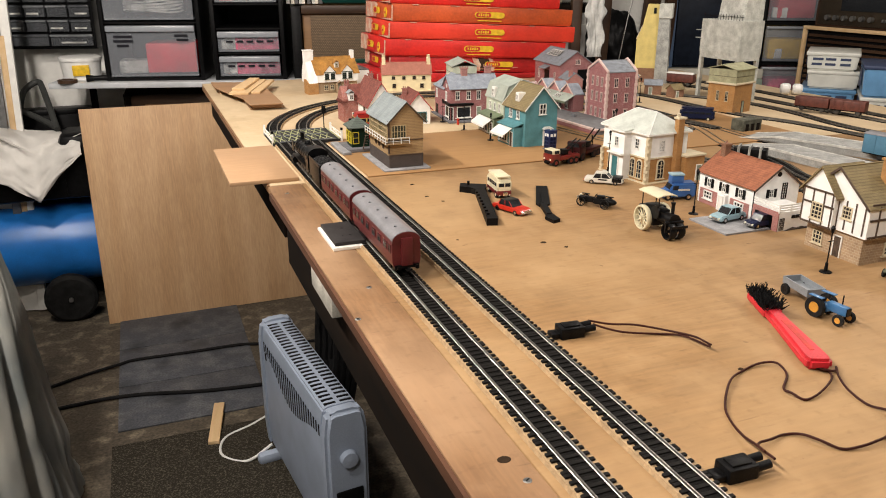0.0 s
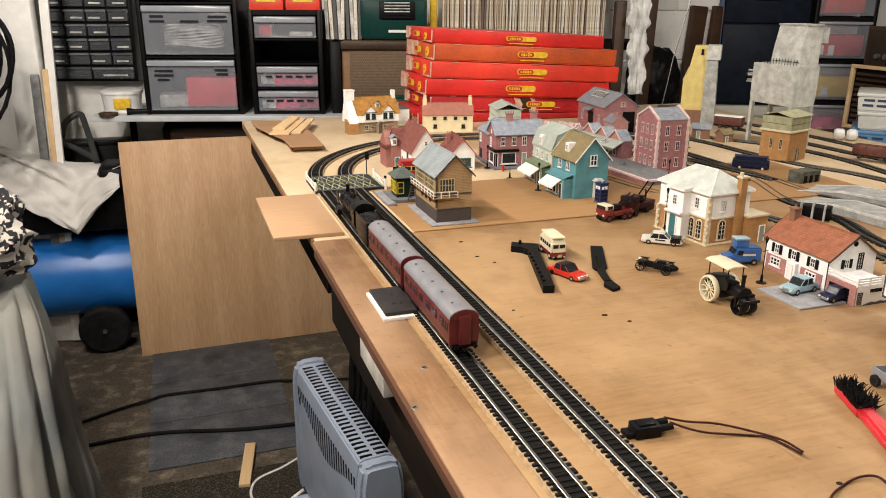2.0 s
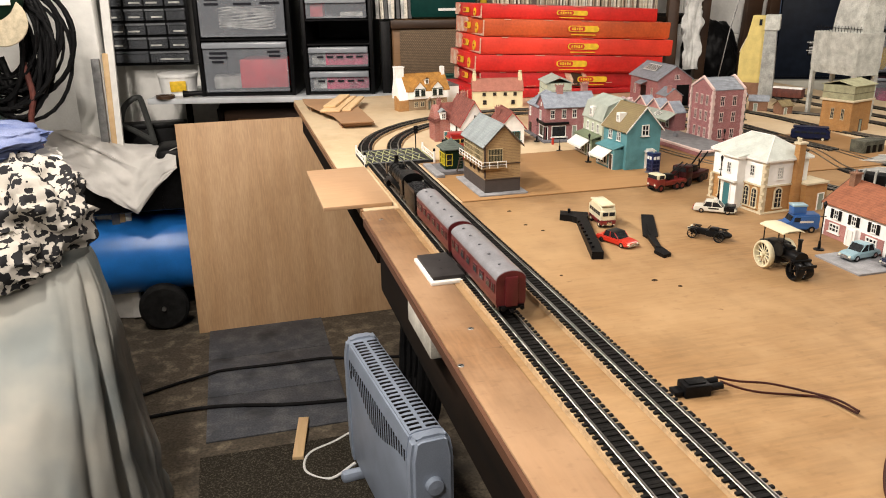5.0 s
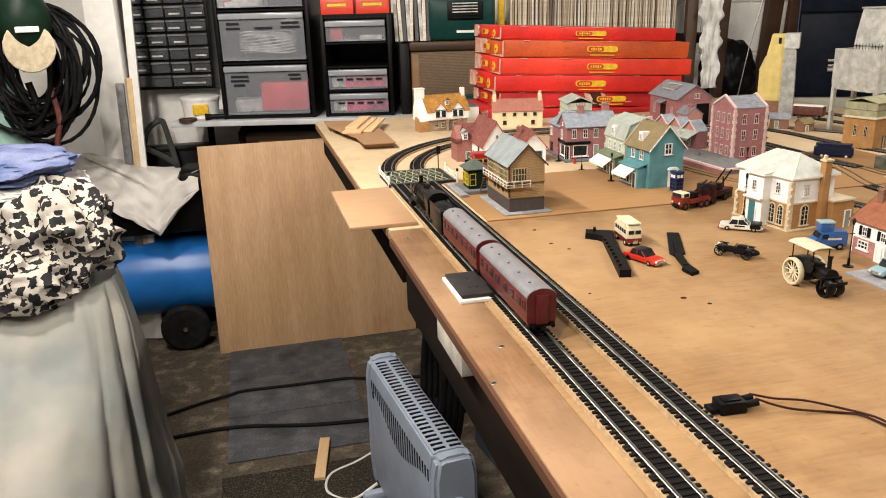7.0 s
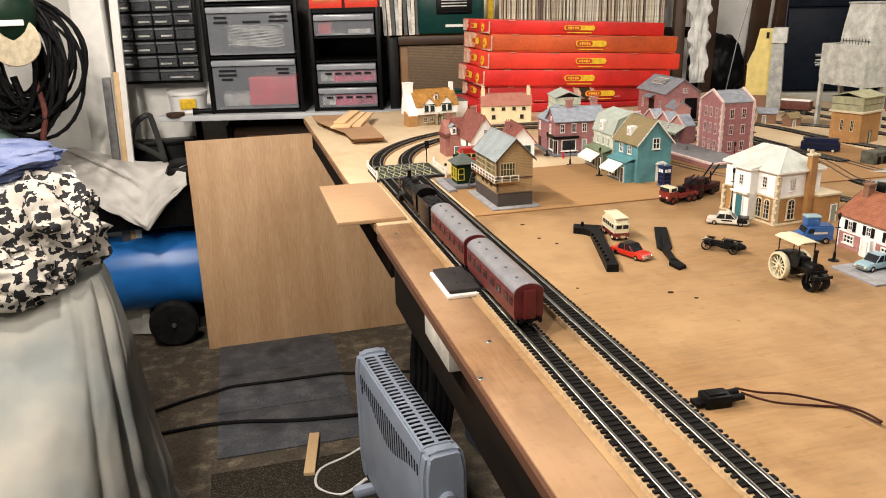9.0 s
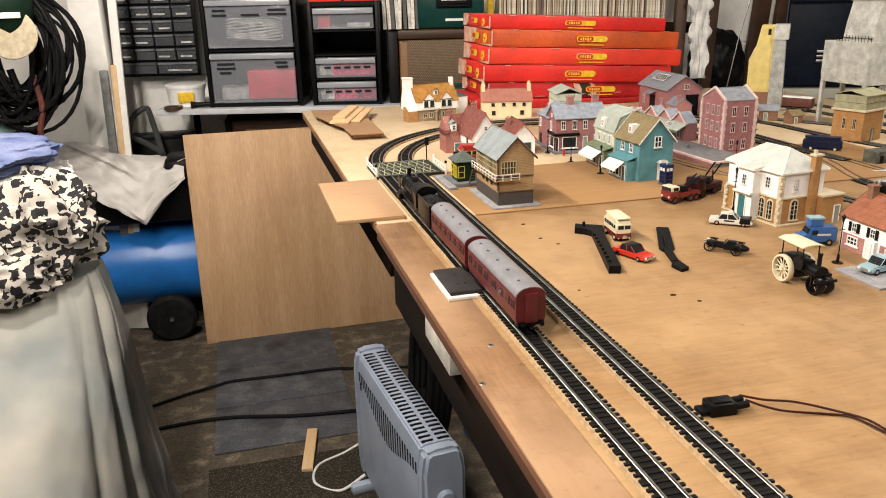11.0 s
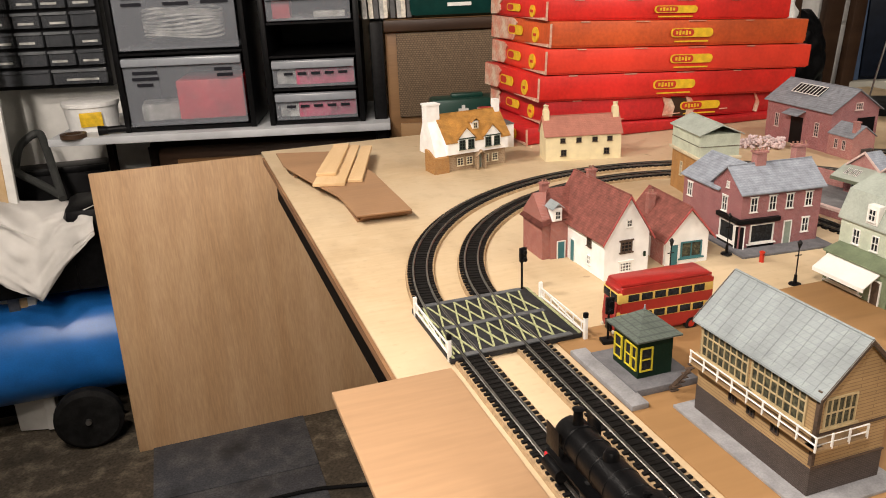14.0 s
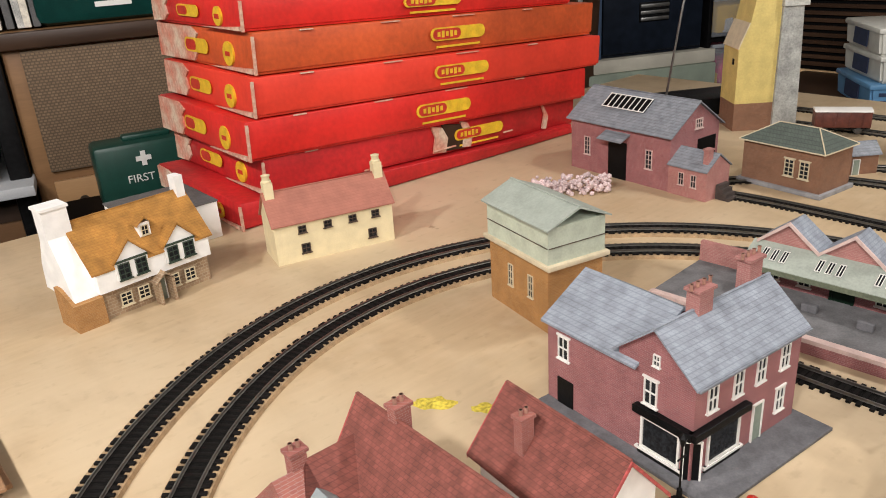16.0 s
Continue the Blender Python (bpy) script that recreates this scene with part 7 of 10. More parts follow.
def coach(at, label):
    """A short bogie coach, nose along +x, standing on the rails at z = 0."""
    s = thing("passenger_coach", label, "model coach", at, "maroon passenger coaches")
    L, W, z0, z1 = 0.178, 0.0345, 0.0125, 0.0445
    side = [(-W / 2 + 0.0015, z0), (W / 2 - 0.0015, z0), (W / 2, z0 + 0.006), (W / 2, z1 - 0.004), (W / 2 - 0.0006, z1), (-W / 2 + 0.0006, z1), (-W / 2, z1 - 0.004), (-W / 2, z0 + 0.006)]
    body = part("body", prism(bmesh.new(), side, -L / 2, L / 2, "x"), MAROON, s, "maroon coach body", smooth=None)
    arc = [(W / 2 * 1.02 * math.cos(radians(a)), z1 + 0.0105 * math.sin(radians(a))) for a in range(0, 181, 15)]
    part("roof", prism(bmesh.new(), arc, -L / 2 - 0.0005, L / 2 + 0.0005, "x"), ROOF_GREY, s, "grey arched roof", smooth=30)
    for e in (-1, 1):
        part("end_panel", prism(bmesh.new(), [(u * 0.97, v - 0.0006) for u, v in arc], e * (L / 2 + 0.0004), e * (L / 2 + 0.0012), "x"), MAROON, body, smooth=None)
        part("gangway", box((e * (L / 2 + 0.0022), 0, 0.031), (0.0035, 0.014, 0.034), 0.0008), MAROON, s)
        part("buffer_beam", box((e * (L / 2 + 0.001), 0, 0.0125), (0.003, 0.030, 0.004)), LOCO_BLACK, s, smooth=None)
        for y in (-0.011, 0.011):
            part("buffer", lathe(bmesh.new(), [(0.0012, 0), (0.0012, 0.004), (0.0026, 0.0042), (0.0026, 0.0052), (0, 0.0056)], (e * (L / 2 + 0.002), y, 0.0125), 10, rot=pose(0, 0, 0, 0, 90 * e, 0)), LOCO_BLACK, s)
        part("coupling", box((e * (L / 2 + 0.005), 0, 0.009), (0.010, 0.004, 0.0016), 0.0003), LOCO_BLACK, s)
        bog = part("bogie", box((e * 0.055, 0, 0.0085), (0.040, 0.024, 0.0045), 0.001), LOCO_BLACK, s)
        for y in (-0.0135, 0.0135):
            part("side_frame", box((e * 0.055, y, 0.0075), (0.036, 0.0016, 0.005), 0.0005), LOCO_BLACK, bog)
        for dx in (-0.0125, 0.0125):
            wheelset(bog, e * 0.055 + dx)
    part("underframe", box((0, 0, 0.0108), (L - 0.01, 0.020, 0.003)), LOCO_BLACK, s, smooth=None)
    part("battery_box", box((-0.012, 0, 0.0072), (0.022, 0.022, 0.005), 0.0006), LOCO_BLACK, s)
    for sgn in (-1, 1):
        for x in (-0.062, -0.038, -0.014, 0.014, 0.038, 0.062):
            wn = part("window", box((x, sgn * (W / 2 + 0.0001), 0.0335), (0.0145, 0.0012, 0.0115), 0.0004), MAROON, body)
            part("pane", box((x, sgn * (W / 2 + 0.0004), 0.0335), (0.0120, 0.0012, 0.0090)), GLASS_DARK, wn, smooth=None)
            for dx in (-0.002,):
                part("glazing_bar", box((x, sgn * (W / 2 + 0.0008), 0.0362), (0.0125, 0.0010, 0.0007)), MAROON, wn, smooth=None)
        for x in (-0.082, -0.076, 0.076, 0.082):
            wn = part("window", box((x, sgn * (W / 2 + 0.0001), 0.0335), (0.0045, 0.0012, 0.0115), 0.0003), MAROON, body)
            part("pane", box((x, sgn * (W / 2 + 0.0004), 0.0335), (0.0028, 0.0012, 0.0090)), GLASS_DARK, wn, smooth=None)
    for x in (-0.066, -0.03, 0.006, 0.042, 0.072):
        part("roof_vent", lathe(bmesh.new(), [(0.0016, 0), (0.0018, 0.0016), (0, 0.0022)], (x, 0.006, z1 + 0.0098), 10), ROOF_GREY, s)
    return s


def locomotive(at):
    s = thing("steam_locomotive", "black steam locomotive with domed boiler", "model locomotive", at)
    part("frame", box((0, 0, 0.0125), (0.150, 0.026, 0.003), 0.0004), LOCO_BLACK, s)
    part("running_plate", box((0.0, 0, 0.0185), (0.148, 0.034, 0.0016)), LOCO_BLACK, s, smooth=None)
    part("boiler", lathe(bmesh.new(), [(0.0, -0.035), (0.0145, -0.035), (0.0142, 0.03), (0.0138, 0.062), (0.0125, 0.066), (0.0, 0.068)], (0.005, 0, 0.0345), 24, "x"), LOCO_BLACK, s, "black round boiler")
    for x in (-0.02, -0.002, 0.016, 0.034, 0.052):
        part("boiler_band", lathe(bmesh.new(), [(0.0144, -0.0006), (0.0149, 0), (0.0144, 0.0006)], (x, 0, 0.0345), 24, "x"), LOCO_BLACK, s)
    part("firebox", box((-0.036, 0, 0.034), (0.030, 0.029, 0.028), 0.006), LOCO_BLACK, s)
    part("chimney", lathe(bmesh.new(), [(0.0045, 0.0), (0.0036, 0.004), (0.0036, 0.010), (0.0046, 0.0125), (0.003, 0.013)], (0.058, 0, 0.0475), 16), LOCO_BLACK, s)
    part("dome", lathe(bmesh.new(), [(0.0062, 0), (0.0054, 0.004), (0.004, 0.0062), (0, 0.0068)], (0.012, 0, 0.048), 16), LOCO_BLACK, s)
    part("safety_valve", lathe(bmesh.new(), [(0.0026, 0), (0.0022, 0.004), (0, 0.0045)], (-0.03, 0, 0.047), 10), LOCO_BLACK, s)
    cab = part("cab", prism(bmesh.new(), [(-0.017, 0.019), (0.017, 0.019), (0.017, 0.045), (0.0, 0.056), (-0.017, 0.045)], -0.066, -0.048, "x"), LOCO_BLACK, s, "black cab", smooth=None)
    part("cab_roof", prism(bmesh.new(), [(0.0182 * math.cos(radians(a)), 0.0445 + 0.0125 * math.sin(radians(a))) for a in range(0, 181, 15)], -0.074, -0.047, "x"), LOCO_BLACK, cab)
    for y in (-0.0173, 0.0173):
        part("cab_window", box((-0.056, y, 0.0395), (0.009, 0.0006, 0.007)), GLASS_DARK, cab, smooth=None)
        part("cylinder", cyl((0.050, y * 0.95, 0.0115), (0.072, y * 0.95, 0.0115), 0.0058, seg=16), LOCO_BLACK, s)
        rods = part("side_rod", box((-0.005, y * 0.86, 0.0085), (0.075, 0.0012, 0.0018)), WHEEL, s)
        part("smoke_deflector", box((0.064, y * 0.98, 0.036), (0.020, 0.0008, 0.020), 0.0003), LOCO_BLACK, s)
    for x in (-0.044, -0.020, 0.004, 0.028):
        wheelset(s, x, 0.0098)
    wheelset(s, 0.064, 0.0062)
    part("buffer_beam", box((0.076, 0, 0.0125), (0.003, 0.034, 0.006)), RED_PLASTIC, s, smooth=None)
    for y in (-0.011, 0.011):
        part("buffer", cyl((0.077, y, 0.0125), (0.083, y, 0.0125), 0.0024, seg=12), LOCO_BLACK, s)
    t = thing("coal_tender", "black tender heaped with coal", "model tender", at @ pose(-0.118, 0, 0))
    part("tank", box((0, 0, 0.029), (0.076, 0.034, 0.028), 0.0012), LOCO_BLACK, t)
    part("chassis", box((0, 0, 0.0115), (0.078, 0.026, 0.006), 0.0006), LOCO_BLACK, t)
    bm = bmesh.new()
    bmesh.ops.create_grid(bm, x_segments=40, y_segments=20, size=1.0)
    for v in bm.verts:
        x, y = v.co.x, v.co.y
        v.co = Vector((x * 0.034, y * 0.0145, 0.043 + 0.007 * (1 - y * y) * (1 - x ** 4) + 0.0022 * noise.noise(Vector((x * 14, y * 6, 1)))))
    part("coal_load", bm, COAL, t, "glossy black coal", smooth=None)
    for y in (-0.0168, 0.0168):
        part("coal_rail", box((0, y, 0.0455), (0.074, 0.0008, 0.005)), LOCO_BLACK, t, smooth=None)
        part("side_frame", box((0, y * 0.85, 0.0095), (0.066, 0.0016, 0.007), 0.0006), LOCO_BLACK, t)
    part("tank_top", box((-0.031, 0, 0.0435), (0.012, 0.030, 0.004), 0.001), LOCO_BLACK, t)
    part("tank_filler", cyl((-0.032, 0, 0.0455), (-0.032, 0, 0.0485), 0.004, seg=14), LOCO_BLACK, t)
    for x in (-0.024, 0.0, 0.024):
        wheelset(t, x, 0.0076)


coach(pose(OUT_X, 1.268, RAIL_Z, 0, 0, 90), "maroon coach with grey roof at the train's rear")
coach(pose(OUT_X, 1.462, RAIL_Z, 0, 0, 90), "maroon coach with grey roof coupled behind the tender")
locomotive(pose(OUT_X, 1.722, RAIL_Z, 0, 0, 90))

# level crossing
DECK = material("crossing_deck", (0.028, 0.028, 0.03), 0.55, vary=0.3, scale=90)
DECK_GREY = material("crossing_grey", (0.09, 0.095, 0.10), 0.6, vary=0.15, scale=90)
HATCH = material("olive_yellow_paint", (0.36, 0.38, 0.20), 0.6, vary=0.2, scale=200)
x0, x1, y0, y1 = 0.088, 0.234, 1.992, 2.122
lc = thing("level_crossing", "black level crossing with yellow lattice markings and white gates", "level crossing", pose(0, 0, T + 0.0001))
top = BED + 0.0034
for a, b in ((x0, OUT_X - 0.0105), (OUT_X - 0.0068, OUT_X + 0.0068), (OUT_X + 0.0105, IN_X - 0.0105), (IN_X - 0.0068, IN_X + 0.0068), (IN_X + 0.0105, x1)):
    part("deck", box(((a + b) / 2, (y0 + y1) / 2, top / 2 + 0.0008), (b - a, y1 - y0, top - 0.0014), 0.0004), DECK, lc)
for y in (y0 + 0.002, (y0 + y1) / 2, y1 - 0.002):
    for a, b in ((OUT_X - 0.0068, OUT_X + 0.0068), (OUT_X + 0.0105, IN_X - 0.0105), (IN_X - 0.0068, IN_X + 0.0068), (IN_X + 0.0105, x1 - 0.012)):
        part("grey_strip", box(((a + b) / 2, y, top + 0.0010), (b - a, 0.007, 0.0016), 0.0003), DECK_GREY, lc, smooth=None)
for bay in (0, 1):
    ya, yb = (y0 + 0.006, (y0 + y1) / 2 - 0.004) if bay == 0 else ((y0 + y1) / 2 + 0.004, y1 - 0.006)
    for a, b, n in ((OUT_X + 0.0115, IN_X - 0.0115, 3), (x0 + 0.006, OUT_X - 0.011, 1), (IN_X + 0.011, x1 - 0.016, 2), (OUT_X - 0.0062, OUT_X + 0.0062, 1), (IN_X - 0.0062, IN_X + 0.0062, 1)):
        w = (b - a) / n
        for k in range(n):
            for q in (0, 1):
                p, r = ((a + k * w, ya), (a + (k + 1) * w, yb)) if q else ((a + k * w, yb), (a + (k + 1) * w, ya))
                mx, my, ln = (p[0] + r[0]) / 2, (p[1] + r[1]) / 2, math.hypot(r[0] - p[0], r[1] - p[1])
                part("hatch_line", box((mx, my, top + 0.0009 + 0.0003 * q), (ln, 0.0020, 0.0008), 0, math.degrees(math.atan2(r[1] - p[1], r[0] - p[0]))), HATCH, lc, smooth=None)
for x in (x0 + 0.003, x1 - 0.003):
    part("edge_line", box((x, (y0 + y1) / 2, top + 0.0008), (0.0025, y1 - y0, 0.0012)), HATCH, lc, smooth=None)
for x, ya, yb in ((x0 + 0.001, y0 + 0.006, y1 - 0.012), (x1 + 0.001, y0 - 0.004, y1 - 0.03)):
    gt = part("gate", box((x, ya, 0.014), (0.004, 0.004, 0.024), 0.0006), WHITE, lc, "white swing gate")
    part("gate_post", box((x, yb, 0.014), (0.004, 0.004, 0.024), 0.0006), WHITE, gt)
    for z in (0.009, 0.019):
        part("gate_bar", box((x, (ya + yb) / 2, z), (0.0014, yb - ya, 0.0016)), WHITE, gt, smooth=None)
    for k in range(6):
        part("gate_bar", box((x, ya + (k + 0.5) * (yb - ya) / 6, 0.014), (0.0010, 0.0010, 0.011)), WHITE, gt, smooth=None)
    part("gate_brace", box((x, (ya + yb) / 2, 0.014), (0.0010, (yb - ya) * 1.0, 0.0012), 0, 0, 6), WHITE, gt, smooth=None)
    part("gate_lamp", box((x, ya, 0.029), (0.005, 0.004, 0.006), 0.001), SATIN_BLACK, gt)


def colour_light(x, y, h, rz):
    s = thing("railway_signal", "black colour-light railway signal on a post", "model signal", pose(x, y, T + 0.0024 * (y < 2.0), 0, 0, rz), "railway signals")
    part("base", box((0, 0, 0.002), (0.014, 0.012, 0.004), 0.0006), SATIN_BLACK, s)
    part("post", cyl((0, 0, 0.004), (0, 0, h), 0.0013, seg=8), SATIN_BLACK, s)
    part("head", box((0, -0.002, h + 0.006), (0.009, 0.004, 0.018), 0.0008), SATIN_BLACK, s)
    for z in (0.001, 0.010):
        part("hood", cyl((0, -0.0035, h + z), (0, -0.0075, h + z), 0.0026, seg=10), SATIN_BLACK, s)


colour_light(0.228, 2.128, 0.043, 12)
colour_light(0.252, 1.972, 0.036, -10)

# sensor plate beside the track
pl = thing("uncoupler_plate", "black plate on a white base beside the track", "track accessory", pose(0.0565, 1.317, T))
part("base", box((0.0215, 0.045, 0.0022), (0.046, 0.096, 0.0044), 0.0006), WHITE, pl)
part("cover", box((0.0235, 0.047, 0.0070), (0.042, 0.088, 0.0052), 0.0010), material("grey_black_plastic", (0.035, 0.032, 0.032), 0.5, vary=0.15), pl)
for x, y in ((0.020, 0.030), (0.030, 0.030), (0.026, 0.062)):
    part("hole", cyl((x, y, 0.0094), (x, y, 0.0099), 0.0018, seg=10), BLACK, pl)

# rail-side power clips and their wires
def power_clip(at, label, wires):
    s = thing("power_clip", label, "power clip", at, "track power clips")
    part("body", box((0, 0, 0.006), (0.026, 0.018, 0.012), 0.0015), SATIN_BLACK, s)
    part("body_top", box((0, 0, 0.0125), (0.017, 0.011, 0.002), 0.0006), SATIN_BLACK, s)
    part("tongue", box((-0.017, 0.0, 0.004), (0.010, 0.012, 0.005), 0.0008), SATIN_BLACK, s)
    for y in (-0.005, 0.005):
        part("plug", cyl((0.012, y, 0.007), (0.025, y, 0.008), 0.0034, seg=12), SATIN_BLACK, s)
    for k, w in enumerate(wires):
        part("wire", tube_into(bmesh.new(), spline(w), 0.0011, 6), CORD_RED, s, "thin dark red wire")
    return s


CORD_RED = material("dark_red_wire", (0.045, 0.014, 0.010), 0.5, vary=0.2)
def laid(pts, at, z=0.0014, first=0.010):
    """A wire lying on the table through places of the plan, lifted at its plug."""
    inv = at.inverted()
    return [inv @ Vector((x, y, T + (first if k == 0 else first * 0.6 if k == 1 else z + 0.0012 * (k % 3)))) for k, (x, y) in enumerate(pts)]


CLIP_A, CLIP_B = pose(0.219, 0.986, T, 0, 0, -4), pose(0.216, 0.741, T, 0, 0, -2)
power_clip(CLIP_A, "black power clip beside the inner track with two wires",
           [laid([(0.2435, 0.992), (0.265, 0.984), (0.288, 0.972), (0.314, 0.953), (0.328, 0.931), (0.330, 0.908)], CLIP_A, 0.004),
            laid([(0.2435, 0.983), (0.258, 0.973), (0.274, 0.964), (0.307, 0.953), (0.323, 0.940), (0.330, 0.909)], CLIP_A)])
power_clip(CLIP_B, "black power clip at the track end with looping wires",
           [laid([(0.246, 0.746), (0.251, 0.760), (0.253, 0.777), (0.262, 0.801), (0.273, 0.820), (0.303, 0.849), (0.330, 0.863), (0.353, 0.867), (0.366, 0.860), (0.362, 0.843), (0.339, 0.823), (0.338, 0.813), (0.344, 0.803), (0.363, 0.806), (0.388, 0.818), (0.402, 0.833), (0.395, 0.841)], CLIP_B),
            laid([(0.246, 0.736), (0.252, 0.759), (0.270, 0.764), (0.288, 0.768), (0.299, 0.762), (0.304, 0.750), (0.314, 0.737), (0.330, 0.733), (0.346, 0.733), (0.363, 0.738), (0.380, 0.747), (0.391, 0.761), (0.387, 0.778), (0.390, 0.801), (0.400, 0.821), (0.416, 0.838), (0.406, 0.831), (0.395, 0.837)], CLIP_B)])

# yard tracks and platforms beyond the village
def line(ax, ay, bx, by, step=0.004):
    n = int(math.hypot(bx - ax, by - ay) / step)
    h = math.degrees(math.atan2(by - ay, bx - ax))
    return [(ax + (bx - ax) * i / n, ay + (by - ay) * i / n, h) for i in range(n + 1)]


def bend(pts, step=0.004):
    c = spline([(x, y, 0) for x, y in pts], 40)
    out = []
    for i, p in enumerate(c):
        q, r = c[min(i + 1, len(c) - 1)], c[max(i - 1, 0)]
        out.append((p.x, p.y, math.degrees(math.atan2(q.y - r.y, q.x - r.x))))
    return out


for pts in ([(1.10, 2.50), (1.22, 2.38), (1.256, 2.26), (1.262, 2.10), (1.285, 1.93), (1.325, 1.82), (1.343, 1.68), (1.352, 1.55), (1.35, 1.1)],
            [(1.30, 2.36), (1.42, 2.15), (1.435, 1.95), (1.405, 1.76), (1.405, 1.6), (1.41, 1.1)],
            [(1.50, 2.55), (1.522, 2.15), (1.527, 1.99), (1.544, 1.78), (1.55, 1.1)],
            [(1.080, 2.47), (1.095, 2.386), (1.10, 2.25), (1.098, 2.10), (1.096, 1.95), (1.096, 1.82), (1.090, 1.72), (1.108, 1.62), (1.122, 1.53), (1.137, 1.40), (1.17, 1.1)],
            [(1.096, 2.00), (1.076, 1.915), (1.040, 1.80), (0.992, 1.68), (0.982, 1.59), (0.975, 1.50), (0.93, 1.37), (0.90, 1.1)],
            [(0.728, 2.32), (0.729, 2.12), (0.738, 1.99), (0.765, 1.82), (0.81, 1.69), (0.87, 1.50), (0.862, 1.15)],
            [(1.60, 2.6), (1.625, 2.3), (1.615, 1.95), (1.60, 1.5), (1.60, 1.0)]):
    lay_track("yard track with dark sleepers on the far board", bend(pts), sleepers=False, bed=False)
EDGE_PAINT = material("worn_white_edge", (0.55, 0.54, 0.50), 0.7, vary=0.2, scale=60)
YARD_STONE = material("yard_platform_card", (0.30, 0.30, 0.285), 0.8, vary=0.2, scale=50, fine=400, dirt=0.4)
for xa, ya, xb, yb, wd in ((1.105, 1.745, 1.315, 1.20, 0.080), (1.028, 1.662, 1.075, 1.15, 0.068)):
    ln, an = math.hypot(xb - xa, yb - ya), math.degrees(math.atan2(yb - ya, xb - xa))
    s = thing("station_platform", "long grey model station platform with white edges", "model platform", pose(xa, ya, T, 0, 0, an), "station platforms")
    part("slab", prism(bmesh.new(), [(0.0, 0.0), (0.10, 0.016), (ln, 0.016), (ln, 0.0)], -wd / 2, wd / 2, "y"), YARD_STONE, s, smooth=None)
    for y in (-wd / 2, wd / 2):
        part("edge", prism(bmesh.new(), [(0.0, 0.001), (0.10, 0.0172), (ln, 0.0172), (ln, 0.013), (0.1, 0.013), (0.0, -0.0)], y - 0.0014, y + 0.0014, "y"), EDGE_PAINT, s, "white platform edge", smooth=None)

# ---- yard buildings and the clutter beyond the layout ----
YELLOW_CARD = material("pale_yellow_card", (0.62, 0.50, 0.17), 0.7, vary=0.1, scale=40, fine=300)
GREY_CONCRETE = material("grey_concrete_card", (0.36, 0.37, 0.35), 0.85, vary=0.25, scale=45, fine=300, bump=0.3, dirt=0.3)
GREY_PALE = material("pale_concrete_card", (0.48, 0.49, 0.45), 0.85, vary=0.2, scale=45, fine=300, bump=0.3, dirt=0.2)


def coal_tower():
    s = thing("coaling_tower", "tall yellow and grey card coaling tower", "model building", pose(1.392, 2.60, T, 0, 0, -40), "railway yard buildings")
    part("base", box((0.033, 0.035, 0.024), (0.066, 0.070, 0.048)), BRICK_BROWN, s, "brown base", smooth=None)
    part("hopper", prism(bmesh.new(), [(0.0, 0.048), (0.066, 0.048), (0.066, 0.250), (0.028, 0.250), (0.016, 0.182), (0.0, 0.140)], 0.0, 0.070, "y"), YELLOW_CARD, s, "pale yellow stepped hopper", smooth=None)
    part("slope_edge", box((0.0070, 0.035, 0.1625), (0.046, 0.072, 0.002), 0, 0, 0, -69), CORNICE, s, smooth=None)
    part("shaft", prism(bmesh.new(), [(0.066, 0.0), (0.108, 0.0), (0.104, 0.12), (0.098, 0.248), (0.066, 0.248)], -0.006, 0.066, "y"), GREY_CONCRETE, s, "grey concrete shaft", smooth=None)
    part("hoist_house", box((0.086, 0.030, 0.230), (0.042, 0.080, 0.044)), GREY_PALE, s, smooth=None)
    part("vent", box((-0.0006, 0.02, 0.118), (0.0012, 0.006, 0.010)), BLACK, s, smooth=None)
    window(s, facing("S", 0.066, 0.07, 0.052, 0.222), 0.008, 0.018, BLACK, (0, 1), sill=False)


